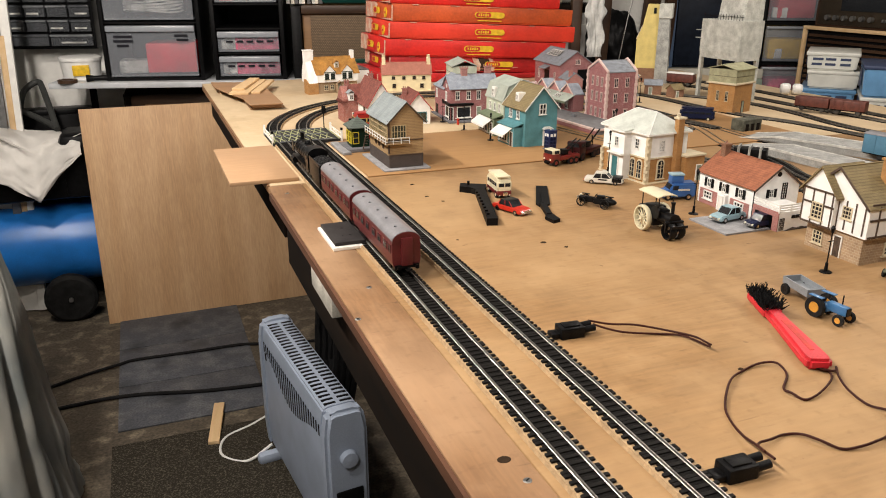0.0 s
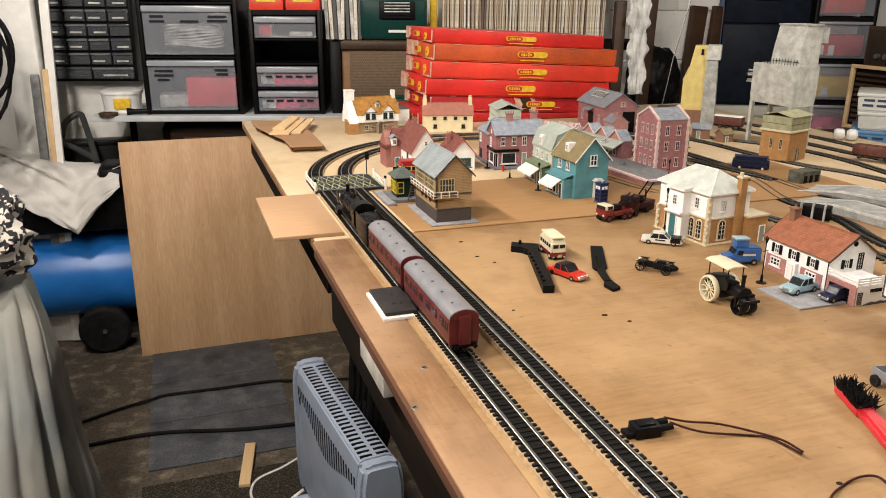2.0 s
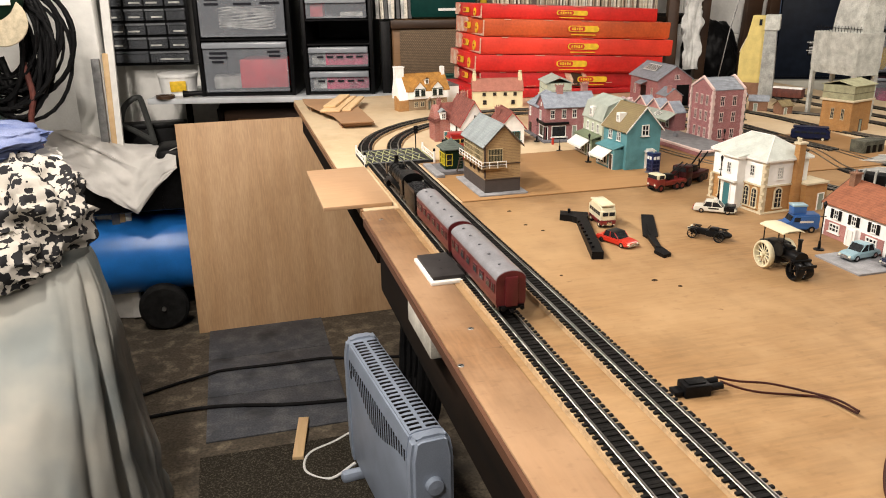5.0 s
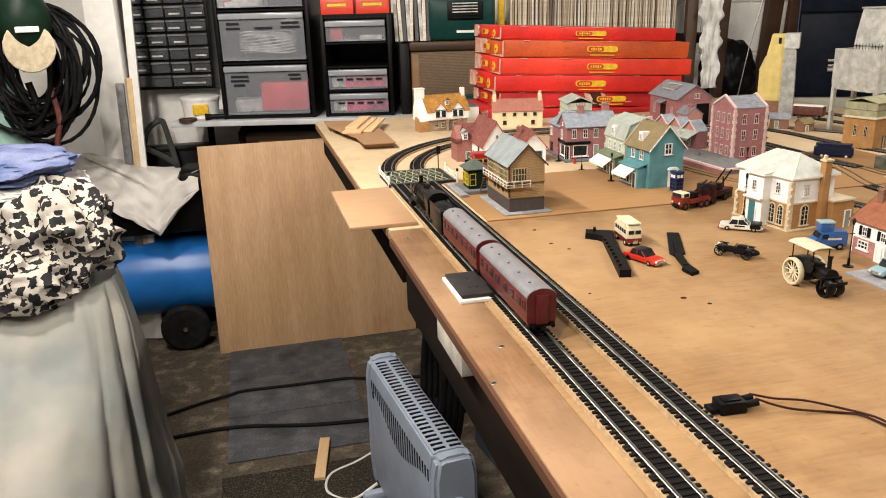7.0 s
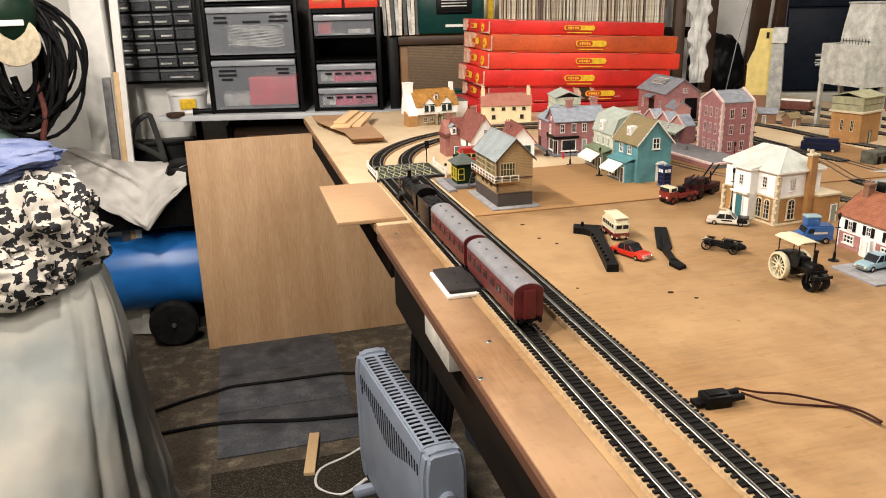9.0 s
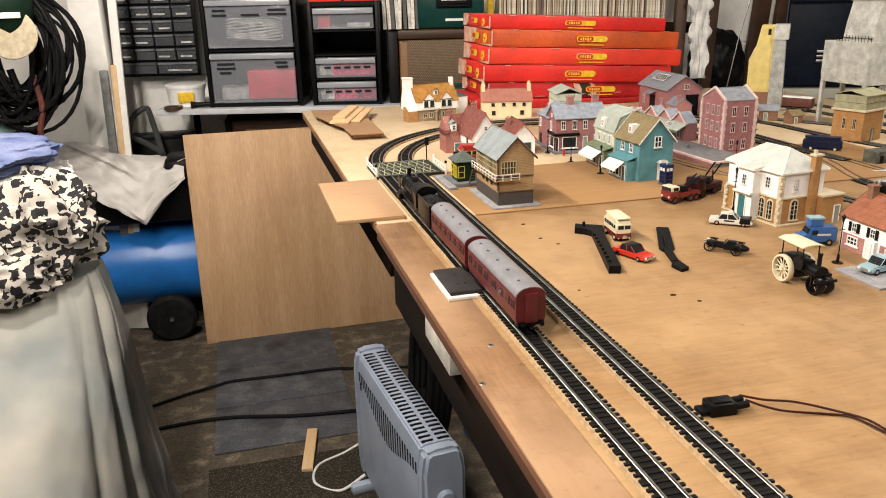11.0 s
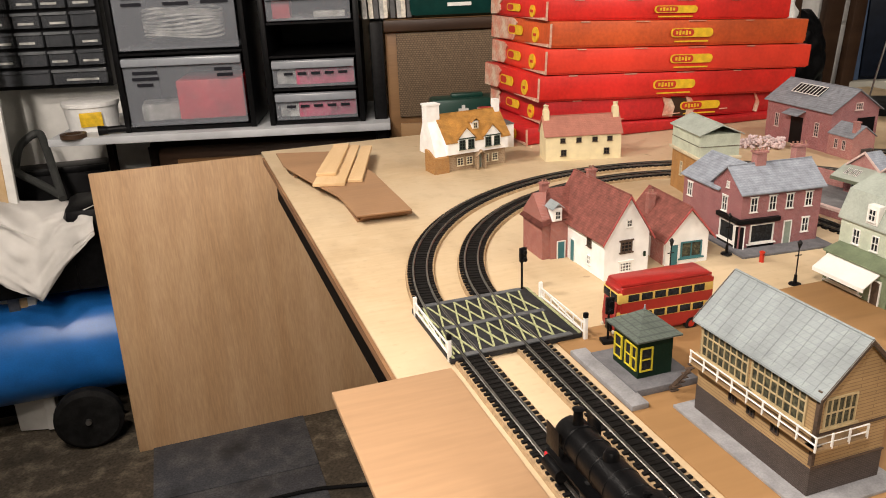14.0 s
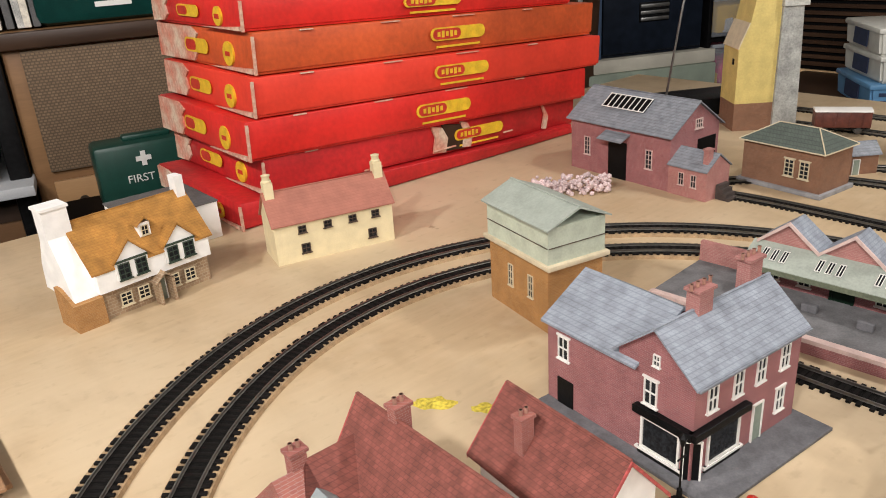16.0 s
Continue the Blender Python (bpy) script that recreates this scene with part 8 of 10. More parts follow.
def hopper_tower():
    s = thing("concrete_bunker", "grey concrete coaling bunker standing on tall legs", "model building", pose(1.397, 2.122, T, 0, 0, 3), "railway yard buildings")
    w, d = 0.082, 0.155
    for x in (0.006, w - 0.006):
        for y in (0.006, d - 0.006):
            part("leg", box((x, y, 0.059), (0.010, 0.010, 0.118)), GREY_PALE, s, smooth=None)
    part("bunker", prism(bmesh.new(), [(0.004, 0.114), (w - 0.004, 0.114), (w, 0.135), (w, 0.222), (0, 0.222), (0, 0.135)], 0, d, "y"), GREY_PALE, s, "pale mottled concrete bunker", smooth=None)
    part("top_house", prism(bmesh.new(), [(0.008, 0.222), (w - 0.004, 0.222), (w - 0.004, 0.325), (0.026, 0.325), (0.014, 0.268)], 0.004, d * 0.66, "y"), GREY_PALE, s, smooth=None)
    part("top_roof", box((w * 0.62, d * 0.34, 0.327), (w * 0.70, d * 0.66, 0.004)), GREY_CONCRETE, s, smooth=None)
    for k in range(15):
        part("railing_post", cyl((0.004, 0.005 + k * 0.0104, 0.222), (0.004, 0.005 + k * 0.0104, 0.238), 0.0007, seg=6), SATIN_BLACK, s)
    part("railing", box((0.004, d / 2, 0.232), (0.0010, d, 0.0012)), SATIN_BLACK, s, smooth=None)
    part("lift_head", box((w + 0.006, d * 0.16, 0.300), (0.030, 0.04, 0.040)), GREY_CONCRETE, s, smooth=None)
    for z in (0.168, 0.190):
        part("platform", box((0.016, d + 0.012, z), (0.030, 0.024, 0.002)), GREY_CONCRETE, s, smooth=None)
    part("gantry", box((w / 2, d / 2, 0.060), (w - 0.02, 0.006, 0.004)), GREY_PALE, s, smooth=None)
    for k in range(5):
        part("chute", box((0.014 + k * 0.0135, d / 2, 0.070), (0.010, 0.010, 0.016), 0.001), GREY_PALE, s, smooth=None)


def yard_hut(x, y, rz, w, d, h, wall, roof, label):
    s = thing("yard_hut", label, "model building", pose(x, y, T, 0, 0, rz), "railway yard buildings")
    walls_gable(s, w, d, h, h + 0.012, wall, "x")
    roof_gable(s, w, d, h, h + 0.012, roof, "x", over=0.003)
    door(s, facing("S", w, d, w * 0.35, 0), 0.010, h * 0.75, DOOR_GREY)


coal_tower(), hopper_tower()
yard_hut(1.302, 2.262, 8, 0.040, 0.030, 0.024, BRICK_BROWN, TILE_OLIVE, "small brown lineside hut with door")
yard_hut(1.262, 2.352, -36, 0.050, 0.030, 0.030, BRICK_BROWN, SLATE, "brown brick lineside hut with pale door")
STAITHE = material("stained_concrete", (0.085, 0.085, 0.062), 0.9, vary=0.4, scale=60, fine=500, bump=0.4)
cx = thing("concrete_block", "rough grey-green concrete loading block by the tracks", "model building", pose(1.132, 1.765, T, 0, 0, 8), "railway yard buildings")
part("block", box((0.02, 0.02, 0.014), (0.060, 0.036, 0.028), 0.001), STAITHE, cx)
for x in (0.002, 0.02, 0.038):
    part("arch", box((x, 0.0016, 0.010), (0.010, 0.001, 0.018)), BLACK, cx, smooth=None)
cx = thing("coal_staithe", "dark weathered coal staithe beside the platforms", "model building", pose(0.915, 1.545, T, 0, 0, -50), "railway yard buildings")
part("block", box((0.02, 0.02, 0.012), (0.060, 0.030, 0.024), 0.001), SATIN_BLACK, cx)
for x in (0.0, 0.02, 0.04):
    part("bay_wall", box((x, 0.006, 0.016), (0.003, 0.034, 0.030)), GREY_CONCRETE, cx, smooth=None)

# rolling stock in the yard
BAUXITE = material("bauxite_brown", (0.11, 0.030, 0.020), 0.5, vary=0.2, scale=80)
RAKE_BLUE = material("rail_blue", (0.09, 0.22, 0.33), 0.4, vary=0.1)


def wagon(x, y, rz, L, h, mat, label, top=None):
    s = thing("goods_wagon", label, "model wagon", pose(x, y, T + 0.0046, 0, 0, rz), "yard rolling stock")
    part("body", box((0, 0, 0.012 + h / 2), (L, 0.033, h), 0.0008), mat, s)
    for k in range(4):
        part("rib", box((-L * 0.36 + k * L * 0.24, 0, 0.012 + h / 2), (0.002, 0.0345, h)), mat, s, smooth=None)
    if top:
        part("roof", prism(bmesh.new(), [(0.0175 * math.cos(radians(a)), 0.012 + h + 0.004 * math.sin(radians(a))) for a in range(0, 181, 20)], -L / 2 - 0.001, L / 2 + 0.001, "x"), top, s)
    part("underframe", box((0, 0, 0.0105), (L, 0.02, 0.003)), LOCO_BLACK, s, smooth=None)
    for dx in (-L * 0.3, L * 0.3):
        wheelset(s, dx)


wagon(1.489, 1.925, -64, 0.084, 0.024, BAUXITE, "brown open goods wagon in the yard")
wagon(1.527, 1.846, -64, 0.084, 0.024, BAUXITE, "brown open goods wagon coupled in the yard")
wagon(1.470, 2.450, -57, 0.085, 0.026, BAUXITE, "brown brake van with white roof", WHITE)
wagon(1.176, 1.385, -81, 0.17, 0.036, RAKE_BLUE, "blue-grey railcar with pale window band", ROOF_GREY)
wagon(1.395, 1.10, -82, 0.16, 0.030, LOCO_BLACK, "black tank engine in the yard")
tk = thing("white_reel", "small white plastic reel on the yard board", "reel", pose(1.665, 2.205, T, 0, 0, -40))
for k in (0, 1):
    part("drum", lathe(bmesh.new(), [(0.0, -0.014), (0.012, -0.014), (0.0165, -0.008), (0.0165, 0.008), (0.012, 0.014), (0, 0.014)], (k * 0.034, 0, 0.0165), 20, "x"), WHITE_PLASTIC, tk)

# tubs beyond the yard
TUB_WHITE = material("tub_white", (0.66, 0.66, 0.60), 0.35, vary=0.06, scale=30)
TUB_BLUE = material("tub_blue", (0.13, 0.30, 0.52), 0.35, vary=0.08, scale=30)
NAVY = material("navy_ink", (0.03, 0.045, 0.10), 0.6)


def tub(x, y, z, rz, w, d, h, mat, label, lidmat=None, writing=0):
    s = thing("ice_cream_tub", label, "plastic tub", pose(x, y, T + z, 0, 0, rz), "stacked plastic tubs")
    bm = prism(bmesh.new(), [(-w / 2 + 0.006, 0), (w / 2 - 0.006, 0), (w / 2, h - 0.008), (-w / 2, h - 0.008)], -d / 2, d / 2, "y")
    bmesh.ops.bevel(bm, geom=bm.edges[:], offset=0.006, segments=2, affect="EDGES")
    part("tub", bm, mat, s)
    part("lid", box((0, 0, h - 0.007), (w + 0.008, d + 0.008, 0.014), 0.004), lidmat or mat, s)
    rg = random.Random(int(x * 1000 + z * 900))
    for k in range(writing):
        for q in range(3):
            part("marker_writing", box((-w * 0.28 + q * w * 0.26 + rg.uniform(-0.004, 0.004), -d / 2 - 0.0012, h * 0.62 - k * h * 0.28), (w * 0.2, 0.001, h * 0.13)), NAVY, s, smooth=None)
    part("side_label", box((-w / 2 - 0.0012, 0, h * 0.5), (0.003, d * 0.4, h * 0.6), 0.0008), NAVY, s, smooth=None)


bench = thing("storage_bench", "dark low storage bench beyond the layout", "bench", pose(0, 0, 0))
part("top", box((2.42, 2.55, 0.94), (0.60, 1.10, 0.03), 0.003), DARKWOOD, bench)
part("body", box((2.44, 2.55, 0.48), (0.54, 1.04, 0.90), 0.004), SATIN_BLACK, bench)
TUBZ = 0.956 - T
tub(2.40, 2.72, TUBZ, -48, 0.19, 0.25, 0.070, TUB_BLUE, "blue plastic tub at the bottom of the stack", None, 2)
tub(2.405, 2.715, TUBZ + 0.071, -46, 0.18, 0.24, 0.068, TUB_WHITE, "white plastic tub in the middle of the stack", None, 0)
tub(2.40, 2.72, TUBZ + 0.140, -48, 0.18, 0.24, 0.068, TUB_WHITE, "white plastic tub with marker writing on top", None, 2)
tub(2.40, 2.44, TUBZ, -46, 0.20, 0.27, 0.075, TUB_WHITE, "white plastic tub beside the stacked tubs", None, 1)
tub(2.40, 2.44, TUBZ + 0.076, -46, 0.21, 0.28, 0.11, TUB_BLUE, "tall blue plastic tub with dark lid", NAVY, 0)

# hi-fi unit and drawers behind
hf = thing("hifi_cabinet", "dark slatted cabinet with pale wooden edge", "cabinet", pose(2.72, 3.18, FLOOR, 0, 0, -90))
part("body", box((0.36, 0.20, 0.60), (0.76, 0.36, 1.19), 0.004), SATIN_BLACK, hf)
for z in (0.93, 1.195):
    part("edge_strip", box((0.36, -0.004, z), (0.76, 0.016, 0.016), 0.002), PINE, hf, "pale wooden edge")
part("edge_strip", box((-0.012, -0.004, 1.06), (0.016, 0.016, 0.28), 0.002), PINE, hf, "pale wooden edge")
for k in range(10):
    part("slat", box((0.36, 0.012, 0.955 + k * 0.023), (0.72, 0.010, 0.012)), DARKWOOD, hf, smooth=None)
rx = thing("stereo_receiver", "old wood-cased stereo receiver with chrome knobs", "hi-fi", pose(2.70, 3.14, FLOOR + 1.20, 0, 0, -90))
part("case", box((0.30, 0.17, 0.085), (0.60, 0.32, 0.165), 0.004), DARKWOOD, rx)
part("front_panel", box((0.30, 0.008, 0.085), (0.56, 0.010, 0.14), 0.002), material("dark_bronze", (0.06, 0.045, 0.03), 0.4, 0.5, vary=0.1), rx)
part("dial", box((0.32, 0.002, 0.105), (0.36, 0.004, 0.06), 0.001), GLASS_DARK, rx, "dark tuning dial")
for k in range(6):
    part("knob", cyl((0.08 + k * 0.045, 0.004, 0.045), (0.08 + k * 0.045, -0.014, 0.045), 0.011, seg=14), STEEL, rx, "chrome knob")
for k in range(12):
    part("button", box((0.36 + k * 0.016, 0.0, 0.042), (0.010, 0.010, 0.012), 0.001), STEEL, rx)
CT = (2.525, 3.57, -25.0)   # line of the steel cabinet's front


def by_cabinet(along, back, z):
    a = radians(CT[2])
    return pose(CT[0] + along * math.cos(a) - back * math.sin(a), CT[1] + along * math.sin(a) + back * math.cos(a), z, 0, 0, CT[2])


tw = thing("clear_drawer_tower", "black tower of clear drawers with coloured contents", "storage drawers", by_cabinet(0.225, 0.0, 0.62))
for x in (0.008, 0.272):
    part("side_panel", box((x, 0.13, 0.5), (0.016, 0.26, 1.0), 0.002), BLACK, tw)
part("back_panel", box((0.14, 0.262, 0.5), (0.28, 0.006, 1.0)), BLACK, tw)
for k, mt in enumerate((PALE_STUFF, PINK_STUFF, LOGO_YELLOW, RED_PLASTIC, SCARLET_CARD)):
    z = 0.02 + k * 0.195
    part("runner", box((0.14, 0.13, z - 0.010), (0.246, 0.24, 0.014)), BLACK, tw)
    dr = part("drawer", box((0.14, 0.002, z + 0.088), (0.244, 0.006, 0.168), 0.002), FROST, tw, "clear plastic drawer")
    part("drawer_lip", box((0.14, -0.006, z + 0.166), (0.244, 0.014, 0.014), 0.004), FROST_LIP, dr)
    part("filling", box((0.13 + 0.02 * (k % 2), 0.10, z + 0.062), (0.19, 0.16, 0.10), 0.012, 5), mt, dr)
    part("packet", box((0.08, 0.03, z + 0.04), (0.07, 0.03, 0.05), 0.006, -8), (PALE_STUFF, LOGO_YELLOW, PALE_STUFF, WHITE, ORANGE_CARD)[k], dr)
solid("storage_stand", box((0.14, 0.13, 0.30), (0.28, 0.26, 0.59), 0.004), SATIN_BLACK, "plain dark stand below the clear drawers", "stand", at=by_cabinet(0.225, 0.0, FLOOR))

# steel cabinet on a pale chest, posts, rag, block wall
NAVY_VINYL = material("navy_enamel", (0.009, 0.013, 0.022), 0.45, vary=0.2, scale=30, fine=500, gloss=0.3)
fc = thing("steel_cabinet", "dark navy steel drawer cabinet with silver handles", "cabinet", by_cabinet(-0.215, 0.0, 1.0))
part("body", box((0.21, 0.16, 0.42), (0.42, 0.30, 0.84), 0.004), NAVY_VINYL, fc)
part("edge_trim", box((0.009, 0.004, 0.42), (0.018, 0.02, 0.84), 0.002), material("blue_grey_trim", (0.05, 0.085, 0.15), 0.45), fc, "blue-grey edge", smooth=None)
for z0 in (0.012, 0.388):
    fd = part("drawer_front", box((0.215, 0.002, z0 + 0.184), (0.385, 0.020, 0.366), 0.003), NAVY_VINYL, fc)
    pl = part("handle_plate", box((0.215, -0.010, z0 + 0.135), (0.115, 0.006, 0.066), 0.002), SATIN_BLACK, fd)
    for k in range(3):
        part("handle_bar", box((0.215, -0.015, z0 + 0.112 + k * 0.022), (0.110, 0.008, 0.013), 0.003), STEEL, pl, "silver handle bar")
ch = thing("pale_chest", "pale grey-green chest under the steel cabinet", "chest", by_cabinet(-0.29, -0.03, FLOOR))
part("body", box((0.27, 0.18, 0.465), (0.54, 0.36, 0.93), 0.006), material("grey_green_paint", (0.26, 0.31, 0.25), 0.7, vary=0.12, scale=12), ch)
part("lid", box((0.29, 0.19, 0.954), (0.50, 0.36, 0.046), 0.004), material("cream_paint", (0.52, 0.50, 0.42), 0.7, vary=0.1, scale=12), ch)
ae = thing("portable_radio", "dark portable radio with long aerial", "radio", pose(1.50, 2.73, T, 0, 0, -30))
part("case", box((0, 0, 0.017), (0.17, 0.10, 0.034), 0.006), SATIN_BLACK, ae)
part("aerial", tube_into(bmesh.new(), [(-0.075, 0, 0.03), (-0.05, 0.0, 0.20), (0.01, 0.0, 0.50)], 0.0022, 6), STEEL, ae)
wn = bpy.data.objects["wall_north"]
for k in range(5):
    for j in range(3):
        part("block", box((1.02 + j * 0.44 + (0.22 if k % 2 else 0), -0.074, -0.36 + k * 0.218), (0.432, 0.012, 0.210), 0.004), WHITEWALL, wn)
solid("timber_post", box((0, 0, 0), (0.044, 0.044, 1.43), 0.006), DARKWOOD, "dark rough timber post by the end wall", "post", at=wall_pose(1.888, 0.10, FLOOR + 0.715, 0))
solid("timber_post", box((0, 0, 0), (0.040, 0.05, 2.3), 0.006, 0, 0, 1.5), DARKWOOD, "dark rough timber post by the end wall", "post", at=wall_pose(2.018, 0.12, 1.17))
solid("timber_board", box((0, 0, 0), (0.085, 0.03, 1.45), 0.004, 0, 0, 4), DARKWOOD, "dark stained board leaning by the cabinet", "board", at=pose(2.19, 3.70, 0.74))
solid("timber_board", box((0, 0, 0), (0.060, 0.03, 1.45), 0.004, 0, 0, 4), DARKWOOD, "dark stained board leaning by the cabinet", "board", at=pose(2.275, 3.665, 0.74))


def rag_at(u, v):
    x, z = 1.948 + 0.012 * v + (u - 0.5) * (0.10 - 0.035 * v), 1.95 - v * 0.87
    ragged = (abs(u - 0.5) * 2) ** 4 * folds((u, v * 16, 2), 1.0, 0.022)
    p = Vector(on_wall(x + ragged, 0.05 + folds((u * 2, v * 5, 0), 2, 0.014), z))
    return p


cloth("hanging_rag", "torn whitish lagging sheet hanging by the post", "cloth", rag_at, 20, 90, material("white_rag", (0.66, 0.66, 0.63), 0.9, vary=0.2, scale=25, dirt=0.3))
solid("black_bag", bundle(None, (0.11, 0.10, 0.17), 21, 0.10), SATIN_BLACK, "bulky black bag against the end wall", "bag", at=wall_pose(2.115, 0.30, 1.075), smooth=60)
solid("bag_stand", box((0, 0, 0.46), (0.40, 0.30, 0.92), 0.006), DARKWOOD, "dark wooden stand below the bag", "stand", at=wall_pose(2.12, 0.30, FLOOR))

# old radiogram, first aid box, tool case, records behind the boxes
rd = thing("valve_radio", "old brown wooden radio with woven speaker cloth", "radio", wall_pose(0.755, 0.04, 0.74))
wood = grain("radio_veneer", (0.27, 0.15, 0.065), (0.19, 0.10, 0.045), "x", 0.45, 10.0)
part("case", box((0.30, 0.15, 0.275), (0.60, 0.28, 0.55), 0.012), wood, rd)
part("speaker_cloth", box((0.30, 0.004, 0.390), (0.53, 0.010, 0.245), 0.002), coursed("speaker_weave", (0.20, 0.135, 0.078), (0.165, 0.11, 0.064), (0.10, 0.068, 0.04), 0.008, 0.006, 0.2), rd, "woven brown speaker cloth")
part("top_rail", box((0.30, -0.002, 0.534), (0.60, 0.020, 0.032), 0.003), DARKWOOD, rd)
part("side_frame", box((-0.022, 0.14, 0.262), (0.04, 0.30, 0.57), 0.006), SATIN_BLACK, rd, "black side cover")
part("control_panel", box((0.30, 0.002, 0.130), (0.53, 0.012, 0.235), 0.002), grain("panel_veneer", (0.38, 0.22, 0.095), (0.30, 0.17, 0.075), "x", 0.4, 10.0), rd, "light veneered control panel")
fr = part("dial_frame", box((0.255, -0.006, 0.145), (0.215, 0.010, 0.155), 0.003), CORNICE, rd, "cream dial frame")
part("dial", box((0.255, -0.010, 0.145), (0.185, 0.006, 0.125)), GLASS_DARK, fr, smooth=None)
for z, r in ((0.105, 0.034), (0.20, 0.010)):
    part("knob", lathe(bmesh.new(), [(0.0, 0.0), (r, 0.0), (r * 0.9, 0.018), (0.0, 0.020)], (0.085, -0.004, z), 20, rot=pose(0, 0, 0, 90, 0, 0)), BLACK, rd, "round black knob")
solid("radio_stand", box((0.30, 0.16, 0.36), (0.64, 0.30, 0.71), 0.006), DARKWOOD, "dark wooden stand below the radio", "stand", at=wall_pose(0.755, 0.04, FLOOR))
FA_GREEN = material("first_aid_green", (0.010, 0.055, 0.040), 0.4, vary=0.1)
fa = thing("first_aid_box", "dark green first aid box with white cross", "first aid box", wall_pose(0.880, -0.17, 0.965, 4) @ Matrix.Scale(0.82, 4))
part("case", box((0.12, 0.05, 0.075), (0.25, 0.10, 0.15), 0.012), FA_GREEN, fa)
part("handle", box((0.12, 0.045, 0.156), (0.11, 0.03, 0.014), 0.005), FA_GREEN, fa)
part("cross", box((0.100, -0.0018, 0.112), (0.034, 0.004, 0.011)), WHITE, fa, "white cross", smooth=None)
part("cross_upright", box((0.100, -0.0020, 0.112), (0.011, 0.004, 0.034)), WHITE, fa, "white cross", smooth=None)
cu = bpy.data.curves.new("caption", "FONT")
cu.body, cu.size, cu.align_x, cu.extrude = "FIRST AID", 0.026, "CENTER", 0.0006
cu.materials.append(WHITE)
tx = new("caption", cu)
tx.parent, tx.matrix_basis = fa, pose(0.112, -0.0022, 0.058, 90, 0, 0)
solid("box_shelf", box((0.13, 0.06, 0), (0.34, 0.16, 0.02), 0.003), MIDWOOD, "narrow wooden ledge below the first aid box", "shelf", at=wall_pose(0.80, -0.18, 0.954, 4))
solid("ledge_post", box((0.13, 0.06, 0), (0.05, 0.08, 0.923), 0.003), MIDWOOD, "rough post below the ledge", "post", at=wall_pose(0.80, -0.18, FLOOR + 0.4625, 4))
CASE_GREEN = material("tool_case_green", (0.006, 0.040, 0.034), 0.35, vary=0.1)
tcase = thing("tool_case", "dark green power tool case with ribbed lid", "tool case", wall_pose(0.83, 0.05, 1.292))
part("shell", box((0.135, 0.12, 0.085), (0.27, 0.22, 0.17), 0.022), CASE_GREEN, tcase)
part("vent_panel", box((0.15, 0.006, 0.115), (0.14, 0.010, 0.07), 0.004), SATIN_BLACK, tcase)
for k in range(6):
    part("vent_rib", box((0.15, -0.001, 0.088 + k * 0.011), (0.10, 0.008, 0.004)), PALE_STUFF if k > 1 else SATIN_BLACK, tcase, smooth=None)
bar("maker_mark", (0.15, 0.0085, 0.035), (0.07, 0.002, 0.010), WHITE, tcase)
solid("record_shelf", box((0.42, 0.15, 0), (1.06, 0.34, 0.03), 0.004), MIDWOOD, "dark wooden shelf under the records", "shelf", at=wall_pose(1.08, 0.12, 1.27))
RECS = [material("record_sleeve", c, 0.7, vary=0.2, scale=80) for c in ((0.62, 0.55, 0.42), (0.48, 0.40, 0.30), (0.70, 0.66, 0.56), (0.34, 0.25, 0.17), (0.14, 0.10, 0.08))]
rg = random.Random(12)
u = 1.17
while u < 1.84:
    t_ = rg.uniform(0.004, 0.011)
    solid("record_sleeve", box((0, 0.15, 0.155), (t_ * 0.86, 0.31, 0.31 * rg.uniform(0.93, 1.0)), 0.0006, 0, 0, rg.uniform(-1.2, 1.2)), RECS[rg.choice((0, 0, 0, 1, 1, 2, 2, 3, 4))], "worn record sleeve standing on the shelf", "record", "row of records", at=wall_pose(u, 0.16 + rg.uniform(-0.008, 0.008), 1.287), smooth=None)
    u += t_ + 0.001
solid("yellow_tool", box((0, 0, 0), (0.028, 0.02, 0.5), 0.006), LOGO_YELLOW, "bright yellow level standing by the records", "spirit level", at=wall_pose(1.128, 0.14, 1.53))
for k in range(9):
    solid("magazine", box((0, 0, 0), (0.014, 0.20, 0.27), 0.002, 0, 0, rg.uniform(-3, 3)), [PALE_STUFF, RECS[2], GREY_CARD][k % 3], "worn magazine standing above the radio", "magazine", "magazines above the radio", at=wall_pose(0.70 + k * 0.0165, 0.17, 1.429), smooth=None)

# ---- toy vehicles and small things on the layout ----
def paint(name, c, rough=0.3):
    return material(name, c, rough, vary=0.08, scale=60, fine=500, bump=0.03, coat=0.3)


TYRE = material("toy_tyre", (0.016, 0.016, 0.016), 0.6, vary=0.2)
CHROME = material("toy_chrome", (0.65, 0.65, 0.64), 0.2, 1.0, vary=0.1)
P_RED, P_WHITE, P_LTBLUE, P_BLUE = paint("toy_red", (0.50, 0.030, 0.014)), paint("toy_white", (0.72, 0.70, 0.62)), paint("toy_pale_blue", (0.28, 0.42, 0.48)), paint("toy_blue", (0.03, 0.12, 0.36))
P_NAVY, P_MAROON, P_GREEN, P_YELLOW, P_CREAM, P_BLACK = paint("toy_navy", (0.012, 0.016, 0.045)), paint("toy_maroon", (0.16, 0.018, 0.018)), paint("toy_green", (0.03, 0.13, 0.03)), paint("toy_yellow", (0.60, 0.42, 0.03)), paint("toy_cream", (0.72, 0.66, 0.46)), paint("toy_black", (0.007, 0.007, 0.0075))
LENS = material("toy_lens", (0.7, 0.68, 0.55), 0.15, vary=0.05)


